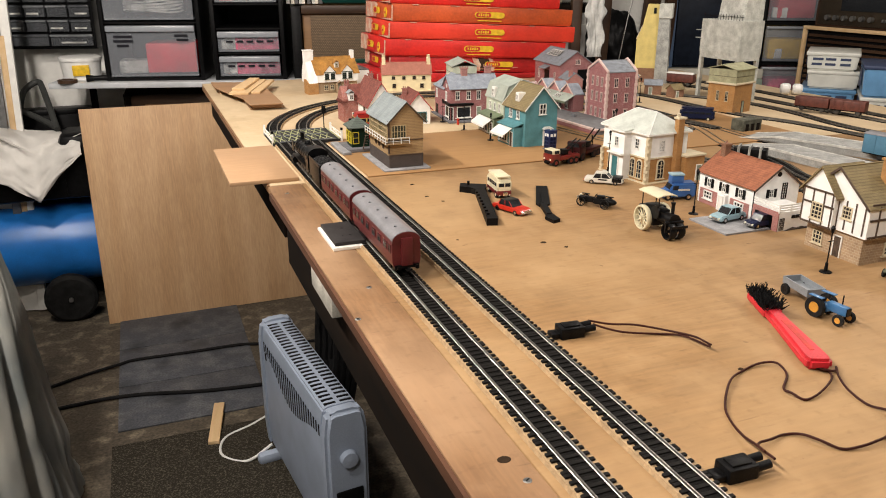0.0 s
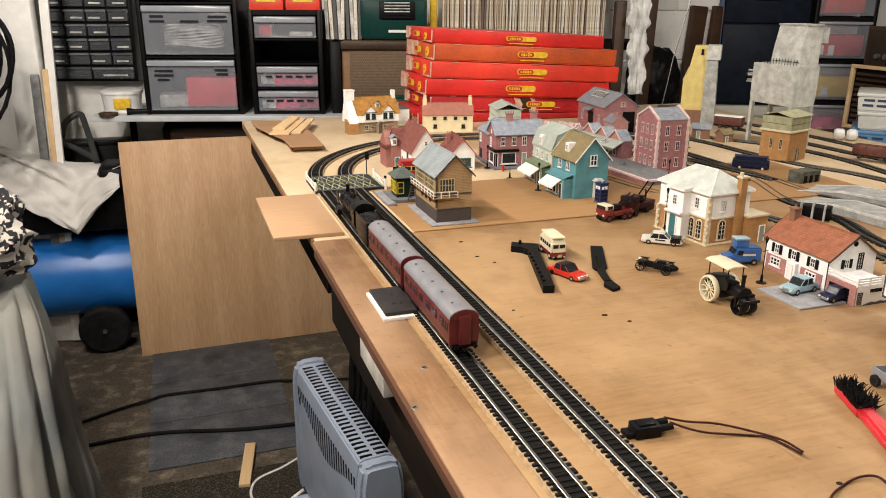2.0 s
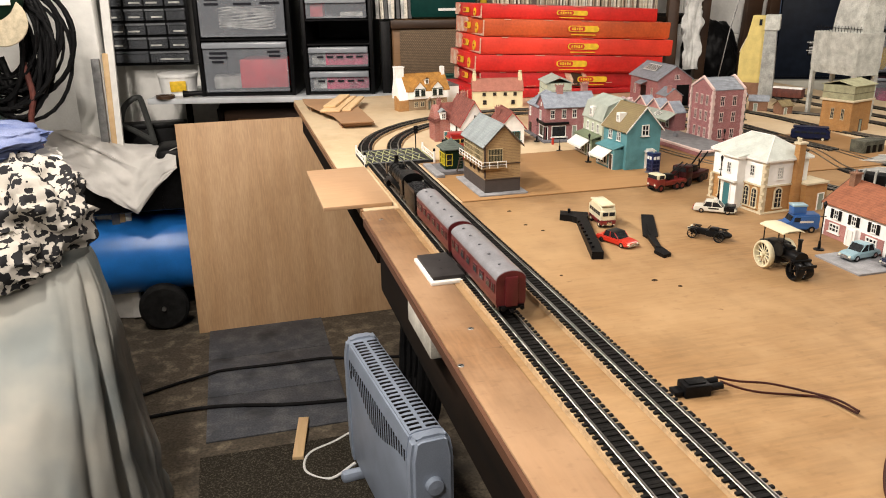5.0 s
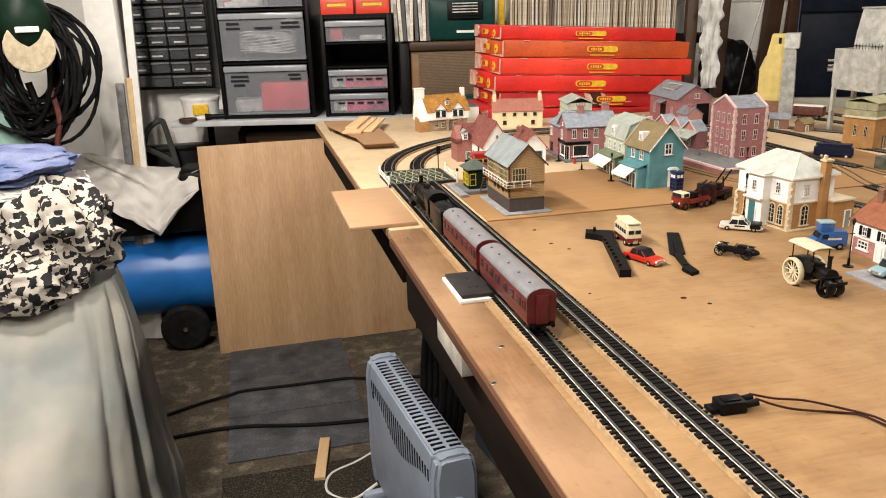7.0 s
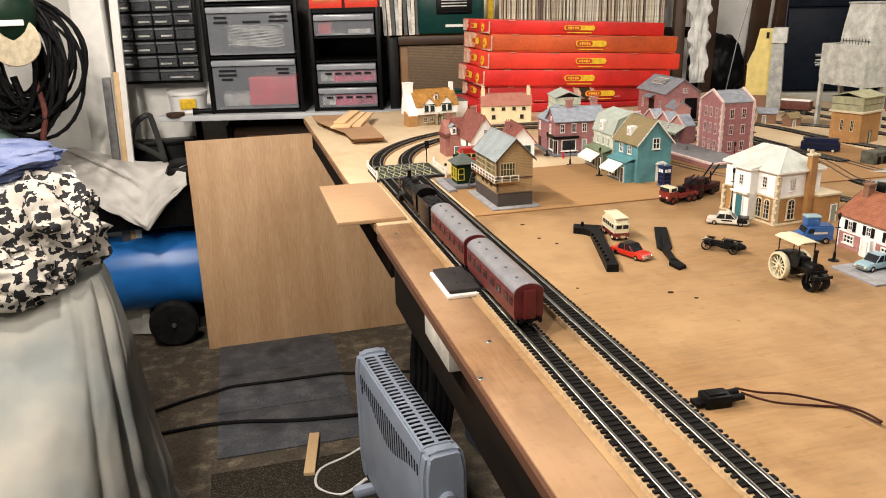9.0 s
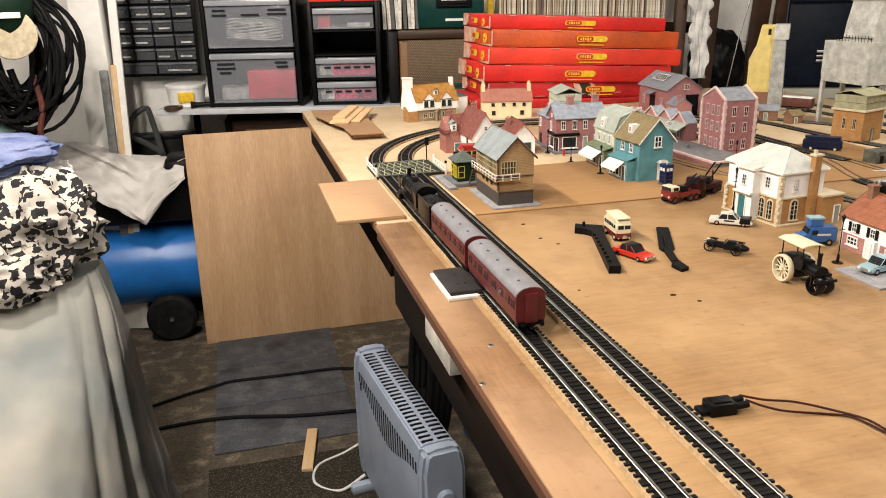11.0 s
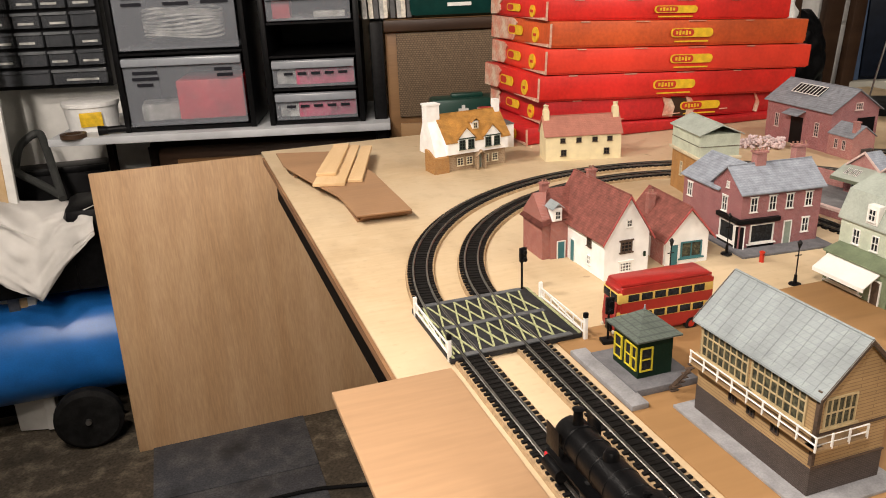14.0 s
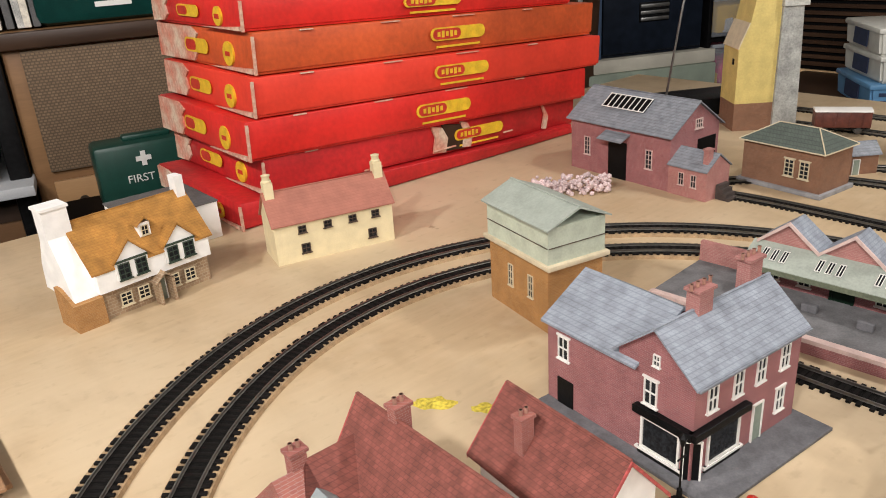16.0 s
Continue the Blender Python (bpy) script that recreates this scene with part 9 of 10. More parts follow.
def toy_wheel(parent, x, y, r, w, hub=CHROME, spokes=0, tyre=TYRE):
    k = 0.84 if spokes else 0.55
    t = part("wheel", lathe(bmesh.new(), [(r * k, -w / 2), (r * 0.95, -w / 2), (r, -w * 0.3), (r, w * 0.3), (r * 0.95, w / 2), (r * k, w / 2)], (x, y, r), 24, "y", ring=True), tyre, parent)
    if spokes:
        bm = lathe(bmesh.new(), [(0.0, -w * 0.45), (r * 0.16, -w * 0.5), (r * 0.16, w * 0.5), (0, w * 0.45)], (x, y, r), 12, "y")
        for k in range(spokes):
            a = 6.28318 * k / spokes
            cyl_into(bm, (x, y, r), (x + r * 0.9 * math.cos(a), y, r + r * 0.9 * math.sin(a)), r * 0.045, seg=6)
        part("spokes", bm, hub, t)
    else:
        part("hub", lathe(bmesh.new(), [(0.0, -w * 0.46), (r * 0.5, -w * 0.5), (r * 0.56, -w * 0.2), (r * 0.56, w * 0.2), (r * 0.5, w * 0.5), (0, w * 0.46)], (x, y, r), 16, "y"), hub, t)
    return t


def toy_car(name, label, at, L, W, H, lower, upper, r=None, hood=0.30, boot=0.22, top=None, category="toy car", bonnet=0.56, glass=GLASS_DARK, doors=None):
    """A saloon along +x: shaped lower body, glazed cabin with roof, wheels, bumpers, lamps."""
    s = thing(name, label, category, at, "toy road vehicles")
    r = r or H * 0.21
    z0, zb, zt = r * 0.7, H * bonnet, H
    body = [(-L / 2, z0 + H * 0.08), (-L / 2 + 0.001, zb * 0.92), (-L / 2 + L * boot * 0.9, zb), (L / 2 - L * hood, zb), (L / 2 - L * 0.06, zb * 0.90), (L / 2, zb * 0.66), (L / 2, z0 + H * 0.06), (L / 2 - L * 0.04, z0), (-L / 2 + L * 0.04, z0)]
    bm = prism(bmesh.new(), body, -W / 2, W / 2, "y")
    bmesh.ops.bevel(bm, geom=bm.edges[:], offset=min(W, H) * 0.07, segments=2, affect="EDGES")
    b = part("body", bm, lower, s)
    a0, a1 = -L / 2 + L * boot, L / 2 - L * hood
    cab = [(a0, zb * 0.98), (a0 + L * 0.07, zt * 0.985), (a1 - L * 0.13, zt * 0.985), (a1, zb * 0.98)]
    bm = prism(bmesh.new(), cab, -W * 0.42, W * 0.42, "y")
    c = part("cabin", bm, glass, s, smooth=None)
    rp = [(a0 + L * 0.05, zt * 0.965), (a0 + L * 0.09, zt), (a1 - L * 0.15, zt), (a1 - L * 0.11, zt * 0.965)]
    bm = prism(bmesh.new(), rp, -W * 0.43, W * 0.43, "y")
    bmesh.ops.bevel(bm, geom=bm.edges[:], offset=H * 0.02, segments=2, affect="EDGES")
    part("roof", bm, top or upper, c)
    for y in (-W * 0.425, W * 0.425):
        for x0, x1 in ((a0, a0 + L * 0.07), (a1, a1 - L * 0.13)):
            part("pillar", tube_into(bmesh.new(), [(x0, y, zb * 0.97), (x1, y, zt * 0.97)], H * 0.028, 6), upper, c)
        part("pillar", box(((a0 + a1) / 2 - L * 0.02, y, (zb + zt) / 2), (L * 0.018, W * 0.02, zt - zb)), upper, c, smooth=None)
        if doors:
            part("door_panel", box((0.0, y * 1.19, (z0 + zb) / 2 + H * 0.02), (L * 0.36, W * 0.02, (zb - z0) * 0.86), 0.0003), doors, b)
    for x in (-L * 0.30, L * 0.31):
        for y in (-W * 0.44, W * 0.44):
            toy_wheel(s, x, y, r, W * 0.14)
    for e in (-1, 1):
        part("bumper", box((e * (L / 2 + 0.0006), 0, z0 + H * 0.08), (L * 0.02, W * 0.96, H * 0.07), 0.0003), CHROME, s)
        for y in (-W * 0.34, W * 0.34):
            part("headlight" if e > 0 else "tail_light", cyl((e * (L / 2 - 0.0008), y, zb * 0.62), (e * (L / 2 + 0.0008), y, zb * 0.62), H * 0.075, seg=12), LENS if e > 0 else P_RED, s)
    part("grille", box((L / 2 + 0.0004, 0, zb * 0.60), (L * 0.012, W * 0.42, H * 0.12)), CHROME if name != "police_car" else P_BLACK, s, smooth=None)
    return s


def toy_bus(name, label, at, L, W, H, main, band, decks=2, roof=None, half_cab=True, skirt=None):
    s = thing(name, label, "toy bus", at, "toy road vehicles")
    r = H * 0.115 if decks == 2 else H * 0.17
    z0 = r * 0.8
    if decks == 2:
        prof = [(-L / 2, z0), (L / 2 - L * 0.02, z0), (L / 2, z0 + H * 0.2), (L / 2 - L * 0.01, H * 0.50), (L / 2 - L * 0.03, H * 0.93), (L / 2 - L * 0.07, H * 0.985), (-L / 2 + L * 0.06, H * 0.985), (-L / 2, H * 0.92)]
    else:
        prof = [(-L / 2 + L * 0.02, z0), (L / 2 - L * 0.02, z0), (L / 2, z0 + H * 0.22), (L / 2 - L * 0.02, H * 0.55), (L / 2 - L * 0.08, H * 0.90), (L / 2 - L * 0.20, H), (-L / 2 + L * 0.22, H), (-L / 2 + L * 0.04, H * 0.78), (-L / 2, H * 0.4)]
    bm = prism(bmesh.new(), prof, -W / 2, W / 2, "y")
    bmesh.ops.bevel(bm, geom=bm.edges[:], offset=W * 0.10, segments=3, affect="EDGES")
    b = part("body", bm, main, s)
    rows = ((0.34, 0.17), (0.66, 0.17)) if decks == 2 else ((0.52, 0.22),)
    for zc, h in rows:
        part("band", box((0, 0, H * (zc + 0.085)), (L * 0.965, W * 1.012, H * (h + (0.01 if decks == 2 else 0.06))), W * 0.05), band, b)
        n = 6 if decks == 2 else 5
        for y in (-1, 1):
            for k in range(n):
                x = -L * 0.40 + (k + 0.5) * L * 0.80 / n
                wn = part("window", box((x, y * W * 0.508, H * (zc + 0.085)), (L * 0.80 / n * 0.82, W * 0.014, H * h * 0.70), 0.0003), GLASS_DARK, b)
        for e in (-1, 1):
            for y in (-W * 0.22, W * 0.22):
                part("window", box((e * L * 0.4845, y, H * (zc + 0.09)), (L * 0.012, W * 0.36, H * h * 0.72), 0.0003), GLASS_DARK, b)
    if skirt:
        part("skirt", box((0, 0, z0 + H * 0.12), (L * 1.004, W * 1.02, H * 0.24), W * 0.10), skirt, b, "maroon lower panels")
    if roof:
        part("roof", box((0, 0, H * 0.955), (L * 0.90, W * 0.92, H * 0.075), W * 0.09), roof, b)
    part("radiator", box((L * 0.50, W * 0.05, H * 0.22), (L * 0.02, W * 0.34, H * 0.17), 0.0004), CHROME if decks == 1 else P_BLACK, s)
    for y in (-W * 0.36, W * 0.36):
        part("headlight", cyl((L * 0.492, y, H * 0.16), (L * 0.508, y, H * 0.16), H * 0.03, seg=12), LENS, s)
    for x in (-L * 0.28, L * 0.32):
        for y in (-W * 0.43, W * 0.43):
            toy_wheel(s, x, y, r, W * 0.16, P_RED if decks == 2 else P_CREAM)
    if decks == 2:
        for k in range(5):
            part("advert_mark", box((-L * 0.22 + k * L * 0.11, -W * 0.512, H * 0.545), (L * 0.07, W * 0.01, H * 0.045)), P_YELLOW, b, smooth=None)
    return s


P_BUSRED = paint("bus_red", (0.34, 0.020, 0.016))
P_BUSCREAM = paint("bus_cream", (0.62, 0.42, 0.10))
GRD = T + 0.0024
toy_bus("double_decker_bus", "red and yellow toy double-decker bus on the board", pose(0.318, 1.985, T + 0.0001, 0, 0, 177), 0.114, 0.034, 0.064, P_BUSRED, P_BUSCREAM, 2, P_BUSRED)
toy_bus("coach_bus", "cream and maroon toy coach standing on the board", pose(0.376, 1.491, T, 0, 0, -96), 0.058, 0.024, 0.037, P_CREAM, P_CREAM, 1, P_CREAM, skirt=P_MAROON)
toy_bus("navy_coach", "dark navy toy coach standing in the yard", pose(1.130, 1.940, T, 0, 0, -41), 0.085, 0.028, 0.032, P_NAVY, P_NAVY, 1, P_NAVY)
toy_car("red_saloon", "red toy saloon car with black roof", pose(0.353, 1.396, T, 0, 0, -70), 0.062, 0.025, 0.019, P_RED, P_RED, top=P_BLACK)
toy_car("police_car", "black and white toy police car with roof lights", pose(0.578, 1.492, T, 0, 0, -38), 0.066, 0.025, 0.019, P_WHITE, P_WHITE, category="toy car")
toy_car("pale_blue_saloon", "pale blue toy saloon on the forecourt", pose(0.628, 1.236, GRD, 0, 0, 188), 0.055, 0.023, 0.021, P_LTBLUE, P_LTBLUE)
toy_car("navy_saloon", "dark blue toy car parked in the garage mouth", pose(0.650, 1.196, GRD, 0, 0, 184), 0.040, 0.020, 0.019, P_NAVY, P_NAVY)
bl = part("light_bar", box((0, 0, 0.0205), (0.006, 0.016, 0.003), 0.0006), P_WHITE, bpy.data.objects["police_car"])
part("bonnet", box((0.0235, 0, 0.0122), (0.017, 0.0235, 0.0016), 0.0006), P_BLACK, bpy.data.objects["police_car"], "black bonnet")
for y in (-0.0127, 0.0127):
    part("door_mark", box((-0.001, y, 0.0085), (0.016, 0.0004, 0.0022)), P_BLACK, bpy.data.objects["police_car"], smooth=None)
    part("wing_panel", box((0.0225, y, 0.0085), (0.016, 0.0005, 0.0062)), P_BLACK, bpy.data.objects["police_car"], smooth=None)


def blue_van():
    s = thing("loudspeaker_van", "blue toy van with loudspeakers on its roof", "toy van", pose(0.634, 1.366, T, 0, 0, 165), "toy road vehicles")
    L, W, H = 0.056, 0.024, 0.028
    prof = [(-L / 2, 0.005), (L / 2, 0.005), (L / 2, H * 0.5), (L / 2 - 0.012, H * 0.58), (L / 2 - 0.018, H), (-L / 2, H)]
    bm = prism(bmesh.new(), prof, -W / 2, W / 2, "y")
    bmesh.ops.bevel(bm, geom=bm.edges[:], offset=0.0018, segments=2, affect="EDGES")
    b = part("body", bm, P_BLUE, s)
    part("windscreen", box((L / 2 - 0.0148, 0, H * 0.78), (0.001, W * 0.8, H * 0.30), 0, 0, 0, -26), GLASS_DARK, b, smooth=None)
    for y in (-W / 2, W / 2):
        part("side_window", box((L / 2 - 0.022, y, H * 0.74), (0.009, 0.0008, H * 0.24)), GLASS_DARK, b, smooth=None)
        part("side_mark", box((-0.008, y * 1.01, H * 0.62), (0.02, 0.0006, 0.003)), P_WHITE, b, smooth=None)
    part("speaker_box", box((0.002, 0, H + 0.006), (0.020, 0.016, 0.012), 0.001), P_BLUE, s)
    part("speaker_top", box((0.002, 0, H + 0.013), (0.022, 0.018, 0.003), 0.0008), P_LTBLUE, s)
    for x in (-L * 0.3, L * 0.31):
        for y in (-W * 0.44, W * 0.44):
            toy_wheel(s, x, y, 0.0052, 0.004)
    for y in (-0.008, 0.008):
        part("headlight", cyl((L / 2 - 0.0005, y, 0.011), (L / 2 + 0.001, y, 0.011), 0.002, seg=12), LENS, s)


def vintage_car():
    s = thing("vintage_racer", "black open vintage toy car", "toy car", pose(0.489, 1.374, T, 0, 0, 127), "toy road vehicles")
    part("bonnet", box((0.013, 0, 0.010), (0.026, 0.010, 0.009), 0.0025), P_BLACK, s)
    part("body", box((-0.010, 0, 0.0095), (0.026, 0.014, 0.010), 0.003), P_BLACK, s)
    part("seat", box((-0.008, 0, 0.0155), (0.012, 0.012, 0.006), 0.0015), P_BLACK, s)
    part("tail", ball_into(bmesh.new(), (-0.024, 0, 0.010), (0.010, 0.006, 0.005)), P_BLACK, s)
    part("windscreen", box((0.0, 0, 0.0175), (0.0006, 0.010, 0.004), 0, 0, 0, -20), GLASS_DARK, s, smooth=None)
    part("radiator", box((0.0265, 0, 0.010), (0.0015, 0.009, 0.009), 0.0004), CHROME, s)
    part("steering_wheel", lathe(bmesh.new(), [(0.002, -0.0004), (0.0028, 0), (0.002, 0.0004)], (-0.003, 0.002, 0.0165), 12, "x"), P_BLACK, s)
    for x in (-0.018, 0.021):
        for y in (-0.0105, 0.0105):
            toy_wheel(s, x, y, 0.0072, 0.0032, P_BLACK, 8)
            part("mudguard", box((x, y, 0.0152), (0.013, 0.004, 0.001), 0.0004), P_BLACK, s)
    for y in (-0.006, 0.006):
        part("headlight", cyl((0.026, y, 0.013), (0.029, y, 0.013), 0.0022, seg=12), LENS, s)


def road_roller():
    s = thing("steam_roller", "black toy steam roller with cream canopy and wheels", "toy roller", pose(0.504, 1.232, T, 0, 0, -92) @ Matrix.Scale(0.94, 4), "toy road vehicles")
    part("boiler", lathe(bmesh.new(), [(0.0, -0.022), (0.0085, -0.022), (0.0095, 0.016), (0.0105, 0.017), (0.0105, 0.025), (0, 0.026)], (0.012, 0, 0.027), 20, "x"), P_BLACK, s)
    part("firebox", box((-0.012, 0, 0.025), (0.024, 0.022, 0.030), 0.002), P_BLACK, s)
    part("bunker", box((-0.030, 0, 0.024), (0.016, 0.026, 0.024), 0.002), P_BLACK, s)
    part("chimney", lathe(bmesh.new(), [(0.0036, 0), (0.0026, 0.003), (0.0026, 0.016), (0.0038, 0.020), (0.0028, 0.0205)], (0.030, 0, 0.034), 14), P_BLACK, s)
    part("flywheel", lathe(bmesh.new(), [(0.0, -0.0008), (0.0085, -0.0012), (0.0098, -0.0012), (0.0098, 0.0012), (0.0, 0.0008)], (0.006, -0.0125, 0.034), 20, "y"), P_BLACK, s)
    part("valve_cover", box((0.004, 0, 0.0365), (0.026, 0.010, 0.006), 0.001), P_BLACK, s)
    can = prism(bmesh.new(), [(-0.0165, 0.0575), (-0.008, 0.0600), (0.008, 0.0600), (0.0165, 0.0575), (0.0165, 0.0588), (0.008, 0.0614), (-0.008, 0.0614), (-0.0165, 0.0588)], -0.036, 0.016, "x")
    cn = part("canopy", can, P_CREAM, s, "cream canopy roof")
    for x in (-0.030, 0.012):
        for y in (-0.012, 0.012):
            part("canopy_post", cyl((x, y, 0.026), (x, y, 0.0592), 0.0009, seg=6), P_BLACK, cn)
    for y in (-0.0175, 0.0175):
        toy_wheel(s, -0.018, y, 0.0195, 0.008, P_CREAM, 12, P_CREAM)
    toy_wheel(s, 0.036, -0.0072, 0.0128, 0.011, P_BLACK, 6, P_BLACK)
    toy_wheel(s, 0.036, 0.0072, 0.0128, 0.011, P_BLACK, 6, P_BLACK)
    part("fork", box((0.036, 0, 0.0265), (0.008, 0.028, 0.003), 0.0008), P_BLACK, s)
    for y in (-0.0132, 0.0132):
        part("fork_arm", box((0.036, y * 1.1, 0.019), (0.003, 0.0012, 0.015)), P_BLACK, s, smooth=None)
    part("front_beam", box((0.050, 0, 0.022), (0.002, 0.027, 0.004), 0.0005), P_BLACK, s)


def tractor():
    s = thing("toy_tractor", "blue toy tractor with orange wheels", "toy tractor", pose(0.497, 0.924, T, 0, 0, -84) @ Matrix.Scale(0.90, 4), "toy road vehicles")
    part("engine", box((0.010, 0, 0.0165), (0.026, 0.009, 0.011), 0.0015), P_BLUE2, s)
    part("gearbox", box((-0.008, 0, 0.013), (0.016, 0.011, 0.009), 0.001), P_BLUE2, s)
    part("seat", box((-0.012, 0, 0.0205), (0.006, 0.008, 0.005), 0.001), P_BLACK, s)
    part("steering_wheel", lathe(bmesh.new(), [(0.002, -0.0004), (0.0032, 0), (0.002, 0.0004)], (-0.003, 0, 0.026), 12, "x"), P_BLACK, s)
    part("exhaust", cyl((0.012, 0.003, 0.021), (0.012, 0.003, 0.033), 0.0008, seg=8), P_BLACK, s)
    for y in (-0.011, 0.011):
        toy_wheel(s, -0.012, y, 0.0125, 0.006, P_ORANGE)
        toy_wheel(s, 0.019, y * 0.92, 0.0070, 0.004, P_ORANGE)
        part("mudguard", box((-0.012, y, 0.0262), (0.018, 0.006, 0.0012), 0.0005), P_BLUE2, s)
    part("grille", box((0.0235, 0, 0.0165), (0.001, 0.007, 0.009)), P_BLACK, s, smooth=None)
    t = thing("toy_trailer", "grey toy farm trailer hitched to the tractor", "toy trailer", pose(0.512, 0.976, T, 0, 0, -100), "toy road vehicles")
    part("floor", box((0, 0, 0.0115), (0.044, 0.022, 0.0015)), P_GREY, t, smooth=None)
    for y in (-0.0108, 0.0108):
        part("side", box((0, y, 0.0155), (0.044, 0.0010, 0.008)), P_GREY, t, smooth=None)
        toy_wheel(t, -0.014, y * 1.12, 0.0065, 0.004, P_BLACK)
    for x in (-0.0216, 0.0216):
        part("end_board", box((x, 0, 0.0155), (0.0010, 0.022, 0.008)), P_GREY, t, smooth=None)
    part("drawbar", box((0.029, 0, 0.0105), (0.016, 0.003, 0.0015)), P_GREY, t, smooth=None)


P_BLUE2, P_ORANGE, P_GREY = paint("toy_mid_blue", (0.055, 0.17, 0.36)), paint("toy_orange", (0.62, 0.30, 0.05)), paint("toy_grey", (0.22, 0.24, 0.26), 0.5)


def lorry(name, label, at, cab, body, crane=True):
    s = thing(name, label, "toy lorry", at, "toy road vehicles")
    c = part("cab", box((0.020, 0, 0.014), (0.018, 0.025, 0.015), 0.002), body, s)
    part("cab_top", box((0.019, 0, 0.0245), (0.017, 0.0245, 0.009), 0.0022), cab, c)
    part("windscreen", box((0.0282, 0, 0.0245), (0.0008, 0.020, 0.0055)), GLASS_DARK, c, smooth=None)
    for y in (-0.0124, 0.0124):
        part("side_window", box((0.019, y, 0.0245), (0.010, 0.0006, 0.0055)), GLASS_DARK, c, smooth=None)
    part("bed", box((-0.012, 0, 0.0125), (0.046, 0.025, 0.007), 0.001), body, s)
    part("chassis", box((-0.002, 0, 0.008), (0.064, 0.012, 0.004)), P_BLACK, s, smooth=None)
    for x in (0.020, -0.014, -0.026):
        for y in (-0.0108, 0.0108):
            toy_wheel(s, x, y, 0.0062, 0.005, body)
    for y in (-0.008, 0.008):
        part("headlight", cyl((0.0288, y, 0.012), (0.030, y, 0.012), 0.0018, seg=10), LENS, s)
    if crane:
        j = part("crane_jib", tube_into(bmesh.new(), [(-0.002, -0.005, 0.016), (-0.040, -0.005, 0.040)], 0.0012, 6), P_BLACK, s)
        part("jib_arm", tube_into(bmesh.new(), [(-0.002, 0.005, 0.016), (-0.040, 0.005, 0.040)], 0.0012, 6), P_BLACK, j)
        part("jib_tie", tube_into(bmesh.new(), [(-0.028, 0, 0.016), (-0.026, 0, 0.031)], 0.0012, 6), P_BLACK, j)
        part("winch", box((-0.006, 0, 0.021), (0.012, 0.014, 0.009), 0.001), P_BLACK, s)


P_DKRED = paint("dark_red_enamel", (0.17, 0.016, 0.012))
P_DKMAROON = paint("dark_maroon_enamel", (0.035, 0.008, 0.008))
lorry("breakdown_lorry", "red and cream toy breakdown lorry with crane", pose(0.578, 1.646, T, 0, 0, 192) @ Matrix.Scale(1.10, 4), P_CREAM, P_DKRED)
lorry("showman_lorry", "dark maroon toy lorry behind the breakdown truck", pose(0.645, 1.676, T, 0, 0, 208) @ Matrix.Scale(1.28, 4), P_DKMAROON, P_DKMAROON, True)
blue_van(), vintage_car(), road_roller(), tractor()
ct = thing("farm_cart", "olive toy cart beside the timbered inn", "toy cart", pose(0.668, 0.985, T, 0, 0, 20), "toy road vehicles")
part("bed", box((0, 0, 0.009), (0.034, 0.020, 0.003), 0.0006), GREEN_PALE, ct)
for x in (-0.011, 0.011):
    for y in (-0.0105, 0.0105):
        toy_wheel(ct, x, y, 0.0052, 0.0026, P_BLACK)


def lamp_post(x, y, h, z=T):
    s = thing("street_lamp", "thin black model street lamp with lantern", "street lamp", pose(x, y, z), "model street lamps")
    part("foot", lathe(bmesh.new(), [(0.0075, 0), (0.0070, 0.0012), (0.0022, 0.002), (0.0018, 0.012), (0.0009, 0.013)], (0, 0, 0), 14), SATIN_BLACK, s)
    part("post", cyl((0, 0, 0.002), (0, 0, h), 0.00085, 0.0007, 8), SATIN_BLACK, s)
    part("crossbar", box((0, 0, h * 0.80), (0.009, 0.001, 0.001)), SATIN_BLACK, s, smooth=None)
    part("lantern", lathe(bmesh.new(), [(0.0012, h), (0.0028, h + 0.006), (0.0032, h + 0.0065), (0.0006, h + 0.010)], (0, 0, 0), 6), SATIN_BLACK, s)


for x, y, h, z in ((0.606, 1.285, 0.060, T), (0.601, 1.028, 0.050, T), (0.405, 2.086, 0.046, T), (0.533, 2.018, 0.046, T), (0.523, 2.129, 0.046, T + 0.0022), (0.540, 1.885, 0.050, GRD), (0.620, 1.545, 0.070, T), (1.158, 2.225, 0.060, T), (0.800, 1.80, 0.06, T), (0.700, 2.06, 0.046, T)):
    lamp_post(x, y, h, z)

pb = thing("call_box", "dark blue police telephone box with lamp", "call box", pose(0.616, 1.756, GRD, 0, 0, 6))
part("base", box((0, 0, 0.001), (0.022, 0.022, 0.002)), PAVING, pb, smooth=None)
bd = part("box_body", box((0, 0, 0.020), (0.0185, 0.0185, 0.036), 0.0006), paint("box_blue", (0.012, 0.022, 0.085)), pb)
part("roof", box((0, 0, 0.0392), (0.020, 0.020, 0.003), 0.0008), paint("box_blue_roof", (0.012, 0.022, 0.085)), pb)
part("roof_lamp", cyl((0, 0, 0.0405), (0, 0, 0.0445), 0.0016, seg=10), LENS, pb)
for m in (pose(0, -0.0093, 0), pose(-0.0093, 0, 0, 0, 0, -90)):
    for x in (-0.0038, 0.0038):
        part("pane", placed(box((x, -0.0002, 0.031), (0.0055, 0.0008, 0.006)), m), WHITE, bd, smooth=None)
        for z in (0.023, 0.0155, 0.008):
            part("panel", placed(box((x, -0.0001, z), (0.0058, 0.0008, 0.0055)), m), P_NAVY, bd, smooth=None)
ph = thing("post_box", "small red pillar box by the shop", "post box", pose(0.548, 2.092, T))
